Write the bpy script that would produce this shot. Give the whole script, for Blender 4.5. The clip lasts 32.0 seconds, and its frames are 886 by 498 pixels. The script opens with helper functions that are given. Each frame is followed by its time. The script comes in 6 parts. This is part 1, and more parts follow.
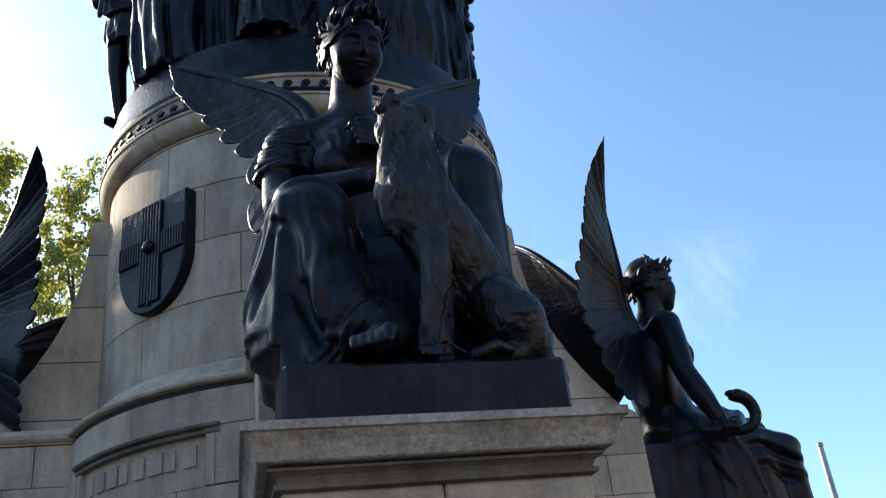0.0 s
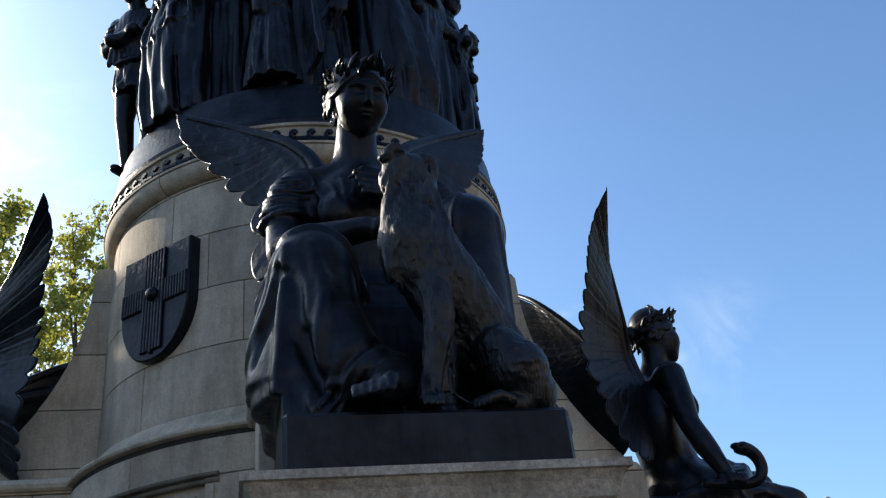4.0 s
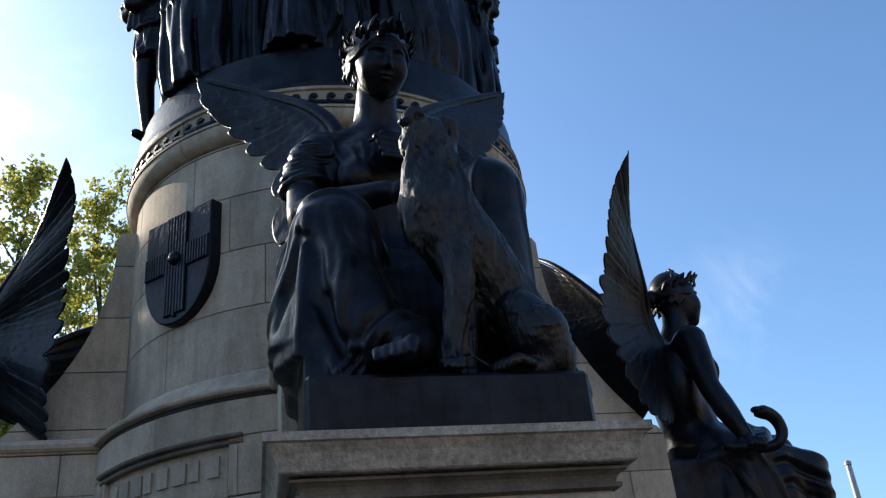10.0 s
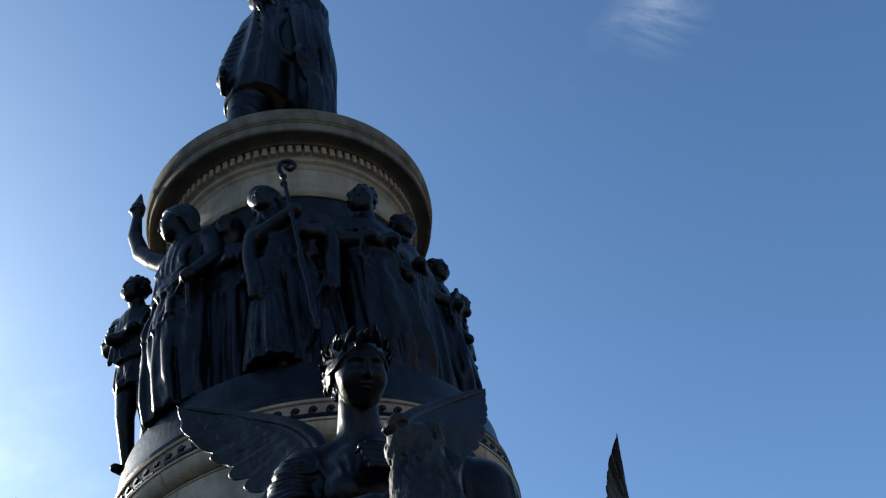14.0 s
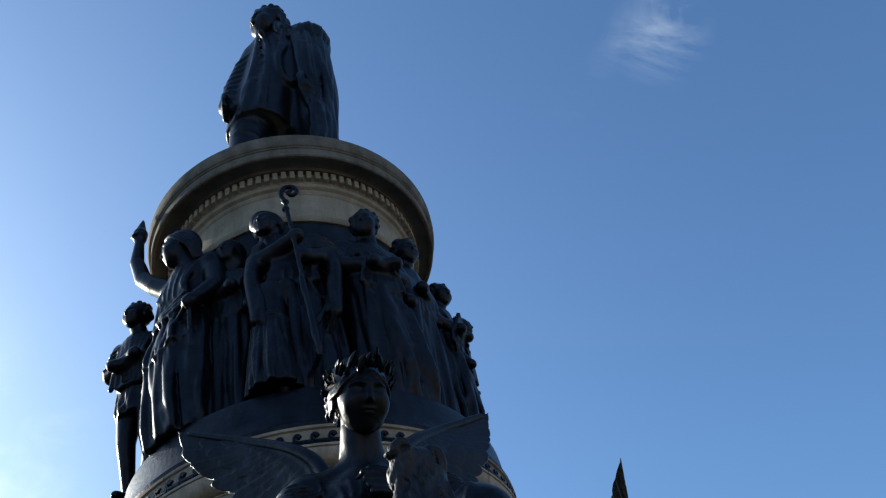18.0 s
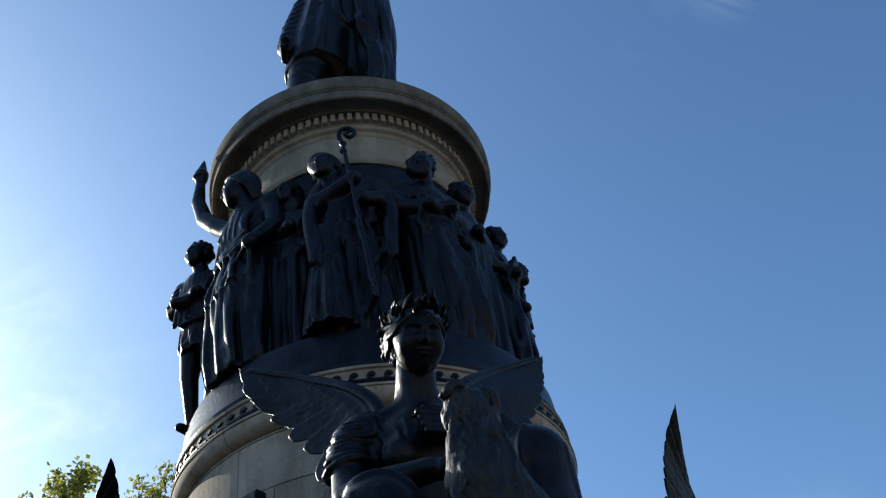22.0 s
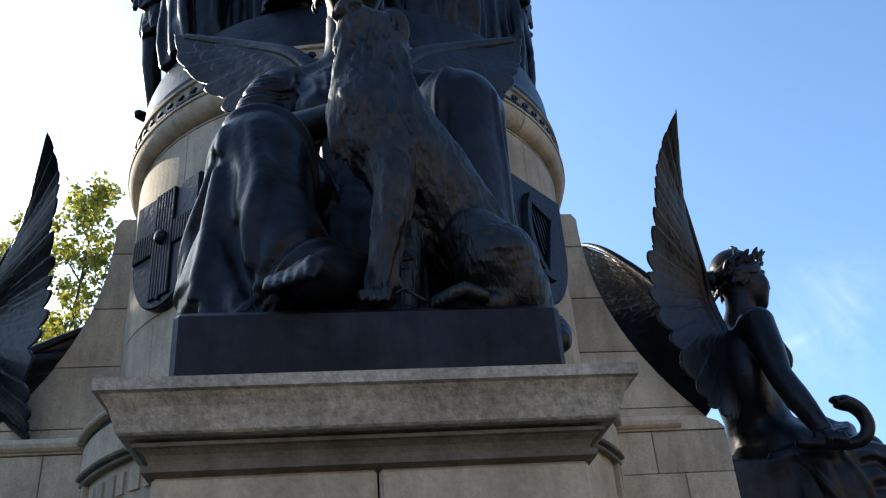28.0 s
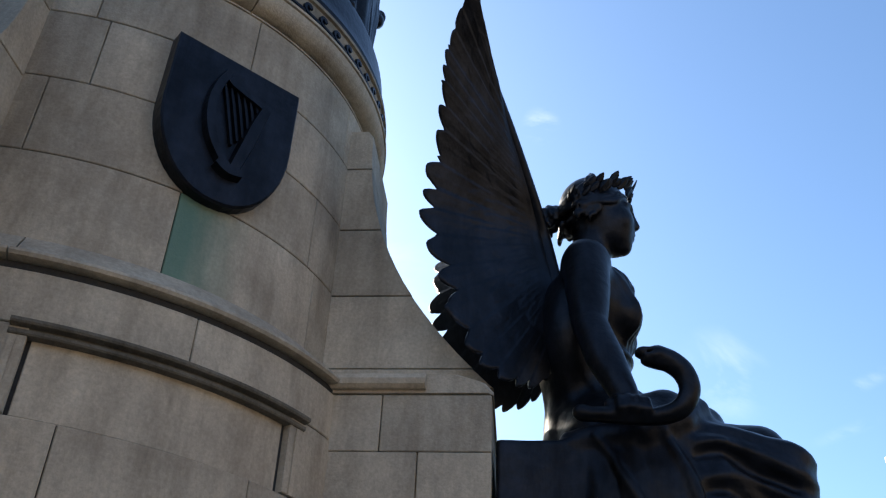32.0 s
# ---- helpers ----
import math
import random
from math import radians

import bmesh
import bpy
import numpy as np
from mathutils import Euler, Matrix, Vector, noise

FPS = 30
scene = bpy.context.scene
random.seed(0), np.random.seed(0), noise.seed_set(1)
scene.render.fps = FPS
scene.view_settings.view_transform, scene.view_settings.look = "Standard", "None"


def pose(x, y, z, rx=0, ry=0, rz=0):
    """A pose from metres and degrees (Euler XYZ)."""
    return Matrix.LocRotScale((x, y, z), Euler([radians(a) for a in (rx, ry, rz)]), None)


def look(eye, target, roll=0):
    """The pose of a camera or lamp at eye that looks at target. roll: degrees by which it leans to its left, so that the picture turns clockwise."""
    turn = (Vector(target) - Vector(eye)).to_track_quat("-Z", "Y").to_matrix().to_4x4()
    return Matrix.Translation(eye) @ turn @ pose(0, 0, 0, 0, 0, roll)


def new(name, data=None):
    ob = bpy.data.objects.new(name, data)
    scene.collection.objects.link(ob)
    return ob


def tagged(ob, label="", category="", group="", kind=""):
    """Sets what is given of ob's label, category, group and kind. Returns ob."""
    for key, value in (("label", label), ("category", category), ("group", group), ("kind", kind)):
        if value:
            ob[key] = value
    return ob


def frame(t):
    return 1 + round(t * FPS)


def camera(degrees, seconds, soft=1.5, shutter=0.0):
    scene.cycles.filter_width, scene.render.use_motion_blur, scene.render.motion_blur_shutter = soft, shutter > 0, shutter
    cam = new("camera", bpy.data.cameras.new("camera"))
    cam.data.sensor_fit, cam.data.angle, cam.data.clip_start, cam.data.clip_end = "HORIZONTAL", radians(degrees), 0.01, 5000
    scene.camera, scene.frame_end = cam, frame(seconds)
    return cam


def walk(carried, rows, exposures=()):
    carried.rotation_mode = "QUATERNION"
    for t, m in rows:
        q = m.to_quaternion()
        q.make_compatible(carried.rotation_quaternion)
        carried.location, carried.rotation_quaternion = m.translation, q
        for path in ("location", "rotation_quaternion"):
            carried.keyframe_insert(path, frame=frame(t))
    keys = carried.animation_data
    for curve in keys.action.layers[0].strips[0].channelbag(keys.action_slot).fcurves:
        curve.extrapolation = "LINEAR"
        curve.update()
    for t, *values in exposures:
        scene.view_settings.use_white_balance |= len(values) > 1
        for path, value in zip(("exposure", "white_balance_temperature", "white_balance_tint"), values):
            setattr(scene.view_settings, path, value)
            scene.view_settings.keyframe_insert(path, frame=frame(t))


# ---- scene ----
cam = camera(52.47, 32.0, soft=1.25)
ROWS = [
    (0.0, -0.51, -5.424, 1.6119, 116.447, 6.052, -11.764),
    (0.5, -0.5104, -5.4216, 1.612, 116.478, 6.06, -11.813),
    (1.0, -0.5102, -5.4227, 1.6118, 116.508, 6.019, -11.877),
    (1.5, -0.5092, -5.4224, 1.6131, 116.63, 6.097, -11.971),
    (2.0, -0.5095, -5.4227, 1.6128, 117.876, 5.998, -11.936),
    (2.5, -0.5088, -5.4237, 1.6117, 119.353, 5.69, -11.756),
    (3.0, -0.5081, -5.427, 1.6101, 119.833, 5.643, -11.611),
    (3.5, -0.5084, -5.4242, 1.6107, 119.73, 5.653, -11.717),
    (5.5, -0.5093, -5.4249, 1.608, 118.993, 5.536, -11.602),
    (6.0, -0.5099, -5.4264, 1.6086, 118.625, 5.418, -11.463),
    (6.5, -0.5097, -5.4256, 1.6095, 118.008, 5.347, -11.52),
    (7.0, -0.5084, -5.4248, 1.6096, 117.479, 5.302, -11.502),
    (7.5, -0.5092, -5.4248, 1.6088, 117.201, 5.202, -11.475),
    (8.0, -0.509, -5.425, 1.608, 117.123, 5.077, -11.34),
    (8.5, -0.5094, -5.4248, 1.6083, 117.296, 5.044, -11.137),
    (9.0, -0.5072, -5.426, 1.6113, 117.303, 5.054, -10.853),
    (9.5, -0.5107, -5.4234, 1.6089, 117.43, 5.11, -10.664),
    (10.0, -0.5091, -5.4241, 1.6094, 117.41, 5.059, -10.569),
    (10.5, -0.5098, -5.4247, 1.6101, 117.551, 5.187, -10.662),
    (11.0, -0.511, -5.4236, 1.6106, 118.815, 5.455, -10.51),
    (11.5, -0.5097, -5.4234, 1.6124, 121.123, 6.204, -10.692),
    (12.0, -0.5102, -5.4232, 1.6151, 123.906, 6.671, -10.366),
    (12.5, -0.5093, -5.4245, 1.6169, 127.231, 7.746, -9.573),
    (13.0, -0.5089, -5.4291, 1.6159, 131.038, 9.304, -8.885),
    (13.5, -0.5085, -5.4333, 1.615, 133.638, 9.48, -8.345),
    (14.0, -0.5078, -5.433, 1.619, 136.641, 10.346, -7.959),
    (14.5, -0.5094, -5.4357, 1.6217, 140.257, 10.617, -6.705),
    (16.5, -0.508, -5.4315, 1.6156, 138.229, 10.84, -7.233),
    (17.0, -0.5072, -5.4307, 1.6159, 137.792, 10.743, -7.752),
    (17.5, -0.5089, -5.431, 1.6161, 138.112, 10.686, -7.767),
    (18.0, -0.5088, -5.4289, 1.6136, 138.318, 10.434, -7.693),
    (18.5, -0.5094, -5.43, 1.6157, 138.062, 10.149, -7.383),
    (19.0, -0.5094, -5.4295, 1.6148, 137.664, 9.564, -7.469),
    (19.5, -0.5087, -5.4312, 1.6166, 137.276, 9.356, -7.647),
    (20.0, -0.5078, -5.4277, 1.613, 136.972, 9.178, -7.921),
    (20.5, -0.5105, -5.4305, 1.6165, 136.635, 8.799, -7.825),
    (21.0, -0.51, -5.432, 1.6165, 136.411, 8.572, -7.791),
    (21.5, -0.5066, -5.4284, 1.6115, 136.043, 8.139, -7.493),
    (22.0, -0.507, -5.4301, 1.615, 134.979, 7.364, -5.68),
    (22.5, -0.5071, -5.432, 1.619, 135.569, 6.416, -6.097),
    (23.0, -0.5074, -5.4331, 1.6247, 139.783, 5.31, -6.355),
    (23.5, -0.5105, -5.4318, 1.6201, 143.13, 4.357, -5.617),
    (24.0, -0.5099, -5.4268, 1.6105, 142.004, 4.088, -5.609),
    (24.5, -0.5115, -5.4228, 1.6069, 135.168, 2.998, -5.362),
    (25.0, -0.5039, -5.3555, 1.607, 126.786, 1.806, -5.175),
    (25.5, -0.52, -5.297, 1.607, 122.153, 1.101, -4.187),
    (26.0, -0.503, -5.228, 1.604, 119.619, 1.826, -7.661),
    (26.5, -0.464, -5.144, 1.598, 116.187, 2.423, -9.887),
    (28.5, 0.1717, -4.7821, 1.6339, 120.758, 2.986, -2.501),
    (29.0, 0.4164, -4.7295, 1.6406, 121.486, 1.381, -1.004),
    (29.5, 0.6858, -4.5575, 1.626, 121.16, 0.944, -1.712),
    (30.0, 0.9825, -4.3726, 1.5992, 121.106, 1.87, -3.647),
    (30.5, 1.2675, -4.1796, 1.5945, 122.899, 0.307, 0.242),
    (31.0, 1.5586, -3.9645, 1.607, 122.673, -0.369, 1.722),
    (31.5, 1.785, -3.7244, 1.6172, 122.583, -0.055, 2.022),
    (32.0, 2.0272, -3.4414, 1.5989, 124.079, -2.165, 4.341),
]
EXPOSURES = [(0.0, 1.08, 6950, 10.0), (1.5, 1.08, 6933, 10.0), (3.0, 0.78, 6917, 10.0), (9.0, 0.68, 6850, 10.0), (11.0, 0.71, 6683, 8.0), (13.0, 0.21, 6560, 6.0), (19.0, 0.31, 6400, 6.0), (23.0, 0.11, 6400, 6.0), (25.0, -0.09, 6500, 8.0), (26.0, 0.10, 6662, 10.0), (26.5, 0.68, 6800, 10.0), (27.5, 0.98, 6950, 10.0), (28.5, 1.19, 7150, 10.0), (29.5, 1.06, 7100, 10.0), (32.0, 1.0, 7050, 10.0)]
walk(cam, [(t, pose(x, y, z, rx, ry, rz)) for t, x, y, z, rx, ry, rz in ROWS], EXPOSURES)

# ---- light: a low autumn sun behind the monument, clear sky with thin cirrus ----
SUN_AZ, SUN_EL = 135.0, 27.0
world = bpy.data.worlds.new("sky")
scene.world = world
world.use_nodes = True
wn, wl = world.node_tree.nodes, world.node_tree.links
wn.clear()
sky = wn.new("ShaderNodeTexSky")
sky.sky_type = 'NISHITA'
sky.sun_disc = False
sky.sun_elevation = radians(SUN_EL)
sky.sun_rotation = radians(90 - SUN_AZ)
sky.air_density, sky.dust_density, sky.ozone_density = 1.0, 2.0, 5.0
bg = wn.new("ShaderNodeBackground")
bg.inputs["Strength"].default_value = 0.15
wout = wn.new("ShaderNodeOutputWorld")
# wisps of cirrus, thin and far apart: azimuth, height and half width in degrees, density
WISPS = ((43.0, 53.2, 3.6, 0.30), (58.5, 21.0, 6.0, 0.18), (113.0, 33.0, 8.0, 1.0), (124.0, 20.0, 30.0, 1.8), (88.0, 41.9, 1.4, 0.6), (76.4, 25.5, 3.5, 0.35))
wco = wn.new("ShaderNodeTexCoord")
wmap = wn.new("ShaderNodeMapping")
wmap.inputs["Rotation"].default_value = (0.5, 0.4, 0.9)
wmap.inputs["Scale"].default_value = (5.0, 16.0, 7.0)
wnoise = wn.new("ShaderNodeTexNoise")
wnoise.inputs["Scale"].default_value = 1.3
wnoise.inputs["Detail"].default_value = 7.0
wnoise.inputs["Roughness"].default_value = 0.62
wnoise.inputs["Distortion"].default_value = 0.6
wramp = wn.new("ShaderNodeValToRGB")
wramp.color_ramp.elements[0].position, wramp.color_ramp.elements[1].position = 0.45, 0.85
wramp.color_ramp.elements[1].color = (1, 1, 1, 1)
wmix = wn.new("ShaderNodeMixRGB")
wmix.inputs["Color2"].default_value = (7.5, 7.8, 8.2, 1)
wl.new(wco.outputs["Generated"], wmap.inputs["Vector"])
wl.new(wmap.outputs["Vector"], wnoise.inputs["Vector"])
wl.new(wnoise.outputs["Fac"], wramp.inputs["Fac"])
cover = None
for az, el, wide, dense in WISPS:
    way = (math.cos(radians(az)) * math.cos(radians(el)), math.sin(radians(az)) * math.cos(radians(el)), math.sin(radians(el)))
    dot = wn.new("ShaderNodeVectorMath")
    dot.operation = 'DOT_PRODUCT'
    dot.inputs[1].default_value = way
    wl.new(wco.outputs["Generated"], dot.inputs[0])
    reach = wn.new("ShaderNodeMapRange")
    reach.inputs["From Min"].default_value = math.cos(radians(wide))
    reach.inputs["From Max"].default_value = 1.0
    reach.inputs["To Max"].default_value = dense ** 0.5
    wl.new(dot.outputs["Value"], reach.inputs["Value"])
    soft = wn.new("ShaderNodeMath")
    soft.operation = 'POWER'
    soft.inputs[1].default_value = 2.0
    wl.new(reach.outputs["Result"], soft.inputs[0])
    if cover is None:
        cover = soft.outputs["Value"]
    else:
        top = wn.new("ShaderNodeMath")
        top.operation = 'MAXIMUM'
        wl.new(cover, top.inputs[0])
        wl.new(soft.outputs["Value"], top.inputs[1])
        cover = top.outputs["Value"]
# drawn-out streaks: from and to in degrees of azimuth and height, half length, half width, density
STREAKS = ((52.0, 53.2, 36.0, 55.6, 9.0, 1.4, 0.14), (63.0, 19.5, 58.4, 20.8, 4.5, 0.8, 0.30), (69.4, 23.6, 66.8, 24.4, 3.0, 0.6, 0.30), (71.0, 21.2, 68.0, 21.9, 2.5, 0.5, 0.25))


def sky_way(az, el):
    return Vector((math.cos(radians(az)) * math.cos(radians(el)), math.sin(radians(az)) * math.cos(radians(el)), math.sin(radians(el))))


def sky_math(kind, first, second=None):
    node = wn.new("ShaderNodeMath")
    node.operation = kind
    wl.new(first, node.inputs[0])
    if second is None:
        return node.outputs["Value"]
    if isinstance(second, float):
        node.inputs[1].default_value = second
    else:
        wl.new(second, node.inputs[1])
    return node.outputs["Value"]


for az0, el0, az1, el1, long, wide, dense in STREAKS:
    a, b = sky_way(az0, el0), sky_way(az1, el1)
    mid, run = (a + b).normalized(), (b - a).normalized()
    value = None
    for axis, reach_ in ((run, long), (mid.cross(run), wide)):
        dot = wn.new("ShaderNodeVectorMath")
        dot.operation = 'DOT_PRODUCT'
        dot.inputs[1].default_value = axis
        wl.new(wco.outputs["Generated"], dot.inputs[0])
        fade = wn.new("ShaderNodeMapRange")
        fade.interpolation_type = 'SMOOTHSTEP'
        fade.inputs["From Max"].default_value = math.sin(radians(reach_))
        fade.inputs["To Min"].default_value, fade.inputs["To Max"].default_value = dense if value is None else 1.0, 0.0
        wl.new(sky_math('ABSOLUTE', dot.outputs["Value"]), fade.inputs["Value"])
        value = fade.outputs["Result"] if value is None else sky_math('MULTIPLY', value, fade.outputs["Result"])
    near = wn.new("ShaderNodeVectorMath")
    near.operation = 'DOT_PRODUCT'
    near.inputs[1].default_value = mid
    wl.new(wco.outputs["Generated"], near.inputs[0])
    value = sky_math('MULTIPLY', value, sky_math('GREATER_THAN', near.outputs["Value"], 0.0))
    cover = sky_math('MAXIMUM', cover, value)
thin = wn.new("ShaderNodeMath")
thin.operation = 'MULTIPLY'
wl.new(cover, thin.inputs[0])
wl.new(wramp.outputs["Color"], thin.inputs[1])
wl.new(thin.outputs["Value"], wmix.inputs["Fac"])
clear = wn.new("ShaderNodeMixRGB")
clear.blend_type = 'MULTIPLY'
clear.inputs["Fac"].default_value = 1.0
clear.inputs["Color2"].default_value = (0.90, 1.05, 1.12, 1)
wl.new(sky.outputs["Color"], clear.inputs["Color1"])
wl.new(clear.outputs["Color"], wmix.inputs["Color1"])
wl.new(wmix.outputs["Color"], bg.inputs["Color"])
wl.new(bg.outputs["Background"], wout.inputs["Surface"])

sun_data = bpy.data.lights.new("sun", 'SUN')
sun_data.energy, sun_data.angle, sun_data.color = 5.0, radians(0.5), (1.0, 0.93, 0.82)
sun = new("sun", sun_data)
SUN_WAY = Vector((math.cos(radians(SUN_AZ)) * math.cos(radians(SUN_EL)), math.sin(radians(SUN_AZ)) * math.cos(radians(SUN_EL)), math.sin(radians(SUN_EL))))
sun.matrix_world = look(SUN_WAY * 60, (0, 0, 0))


# ---- materials ----
def material(name, colour, rough=0.6, metal=0.0, second=None, grain=40.0, patch=1.2, bump=0.2, bump_scale=60.0, vary=0.0, spec=0.5, blend=0.5, fine_contrast=0.22, streak=0.0, strand=None):
    """Two-scale procedural surface: broad patches and fine grain, with a fine relief."""
    m = bpy.data.materials.new(name)
    m.use_nodes = True
    n, l = m.node_tree.nodes, m.node_tree.links
    b = n["Principled BSDF"]
    b.inputs["Metallic"].default_value = metal
    b.inputs["Specular IOR Level"].default_value = spec
    co = n.new("ShaderNodeTexCoord")
    big = n.new("ShaderNodeTexNoise")
    big.inputs["Scale"].default_value, big.inputs["Detail"].default_value, big.inputs["Roughness"].default_value = patch, 6.0, 0.65
    fine = n.new("ShaderNodeTexNoise")
    fine.inputs["Scale"].default_value, fine.inputs["Detail"].default_value, fine.inputs["Roughness"].default_value = grain, 4.0, 0.7
    for t in (big, fine):
        l.new(co.outputs["Object"], t.inputs["Vector"])
    second = second or tuple(c * 0.6 for c in colour)
    r1 = n.new("ShaderNodeValToRGB")
    r1.color_ramp.elements[0].position, r1.color_ramp.elements[1].position = 0.5 - blend * 0.36, 0.5 + blend * 0.36
    r1.color_ramp.elements[0].color, r1.color_ramp.elements[1].color = (*second, 1), (*colour, 1)
    l.new(big.outputs["Fac"], r1.inputs["Fac"])
    r2 = n.new("ShaderNodeValToRGB")
    r2.color_ramp.elements[0].position, r2.color_ramp.elements[1].position = 0.3, 0.7
    r2.color_ramp.elements[0].color, r2.color_ramp.elements[1].color = (1 - fine_contrast, 1 - fine_contrast, 1 - fine_contrast, 1), (1 + fine_contrast, 1 + fine_contrast, 1 + fine_contrast, 1)
    l.new(fine.outputs["Fac"], r2.inputs["Fac"])
    mul = n.new("ShaderNodeMixRGB")
    mul.blend_type = 'MULTIPLY'
    mul.inputs["Fac"].default_value = 1.0
    l.new(r1.outputs["Color"], mul.inputs["Color1"])
    l.new(r2.outputs["Color"], mul.inputs["Color2"])
    col = mul.outputs["Color"]
    if streak:
        sm = n.new("ShaderNodeMapping")
        sm.inputs["Scale"].default_value = (5.0, 5.0, 0.9)
        sn = n.new("ShaderNodeTexNoise")
        sn.inputs["Scale"].default_value, sn.inputs["Detail"].default_value, sn.inputs["Roughness"].default_value = 1.6, 7.0, 0.72
        sr = n.new("ShaderNodeValToRGB")
        sr.color_ramp.elements[0].position, sr.color_ramp.elements[1].position = 0.36, 0.58
        sr.color_ramp.elements[0].color = (1 - streak, 1 - streak * 1.05, 1 - streak * 1.1, 1)
        l.new(co.outputs["Object"], sm.inputs["Vector"])
        l.new(sm.outputs["Vector"], sn.inputs["Vector"])
        l.new(sn.outputs["Fac"], sr.inputs["Fac"])
        m2 = n.new("ShaderNodeMixRGB")
        m2.blend_type = 'MULTIPLY'
        m2.inputs["Fac"].default_value = 1.0
        l.new(col, m2.inputs["Color1"])
        l.new(sr.outputs["Color"], m2.inputs["Color2"])
        col = m2.outputs["Color"]
    if vary:
        info = n.new("ShaderNodeObjectInfo")
        mr = n.new("ShaderNodeMapRange")
        mr.inputs["To Min"].default_value, mr.inputs["To Max"].default_value = 1 - vary, 1 + vary
        l.new(info.outputs["Random"], mr.inputs["Value"])
        hsv = n.new("ShaderNodeHueSaturation")
        l.new(mr.outputs["Result"], hsv.inputs["Value"])
        l.new(col, hsv.inputs["Color"])
        col = hsv.outputs["Color"]
    l.new(col, b.inputs["Base Color"])
    rr = n.new("ShaderNodeMapRange")
    rr.inputs["To Min"].default_value, rr.inputs["To Max"].default_value = max(rough - 0.12, 0.05), min(rough + 0.12, 1)
    l.new(big.outputs["Fac"], rr.inputs["Value"])
    l.new(rr.outputs["Result"], b.inputs["Roughness"])
    if bump:
        bn = n.new("ShaderNodeTexNoise")
        bn.inputs["Scale"].default_value, bn.inputs["Detail"].default_value = bump_scale, 5.0
        if strand:
            st = n.new("ShaderNodeMapping")
            st.inputs["Scale"].default_value = strand
            l.new(co.outputs["Object"], st.inputs["Vector"])
            l.new(st.outputs["Vector"], bn.inputs["Vector"])
            bn.inputs["Distortion"].default_value = 0.8
        else:
            l.new(co.outputs["Object"], bn.inputs["Vector"])
        bp = n.new("ShaderNodeBump")
        bp.inputs["Strength"].default_value, bp.inputs["Distance"].default_value = bump, 0.01
        l.new(bn.outputs["Fac"], bp.inputs["Height"])
        l.new(bp.outputs["Normal"], b.inputs["Normal"])
    m["mul"] = mul.name
    return m


BRONZE = material("dark_patinated_bronze", (0.0262, 0.028, 0.0345), rough=0.39, metal=0.7, second=(0.015, 0.0155, 0.018), grain=18, patch=5.0, bump=0.28, bump_scale=30, spec=0.22, streak=0.42)
FUR = material("dark_bronze_fur", (0.052, 0.050, 0.048), rough=0.5, metal=1.0, second=(0.036, 0.036, 0.038), grain=30, patch=6.0, bump=0.7, bump_scale=46, spec=0.3, strand=(1.4, 1.4, 0.28))
STONE = material("weathered_granite", (0.62, 0.52, 0.385), rough=0.85, second=(0.37, 0.30, 0.218), grain=70, patch=2.2, bump=0.22, bump_scale=120, vary=0.13, spec=0.25, fine_contrast=0.15, streak=0.26)
CAPSTONE = material("pale_granite", (0.44, 0.365, 0.265), rough=0.85, second=(0.24, 0.20, 0.145), grain=90, patch=3.0, bump=0.25, bump_scale=140, spec=0.25, fine_contrast=0.16, streak=0.25)
# granite darkened to carry the shade under the cap's cornice
SOFFIT_SHADE = material("shade_dark_granite", (0.18, 0.16, 0.132), rough=0.88, second=(0.105, 0.093, 0.078), grain=80, patch=4.0, bump=0.3, bump_scale=120, spec=0.2, fine_contrast=0.16)
# weathered granite toned down, the shade of the cornices put into its colour
RIM = material("shade_toned_weathered_granite", (0.24, 0.205, 0.158), rough=0.86, second=(0.11, 0.095, 0.072), grain=80, patch=4.0, bump=0.3, bump_scale=120, spec=0.22, fine_contrast=0.18, streak=0.3)
SPECKLED = material("speckled_granite", (0.50, 0.445, 0.36), rough=0.88, second=(0.28, 0.245, 0.195), grain=55, patch=7.0, bump=0.7, bump_scale=70, spec=0.2, fine_contrast=0.34)
MORTAR = material("dark_mortar", (0.045, 0.04, 0.035), rough=0.95, grain=60, patch=3, bump=0.3)
PAVING = material("grey_paving", (0.13, 0.12, 0.104), rough=0.9, second=(0.09, 0.082, 0.07), grain=30, patch=0.6, bump=0.3, vary=0.08)
ASPHALT = material("asphalt", (0.045, 0.045, 0.047), rough=0.95, grain=80, patch=0.4, bump=0.4)
BARK = material("tree_bark", (0.12, 0.1, 0.08), rough=0.95, grain=20, patch=4, bump=0.6, bump_scale=25)
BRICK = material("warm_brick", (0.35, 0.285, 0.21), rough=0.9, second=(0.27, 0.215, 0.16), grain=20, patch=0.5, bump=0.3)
DARKWALL = material("dull_brick_wall", (0.34, 0.305, 0.27), rough=0.9, second=(0.26, 0.23, 0.20), grain=20, patch=0.5, bump=0.3)
STEEL = material("grey_painted_steel", (0.42, 0.43, 0.43), rough=0.5, metal=0.3, grain=30, patch=3, bump=0.05)


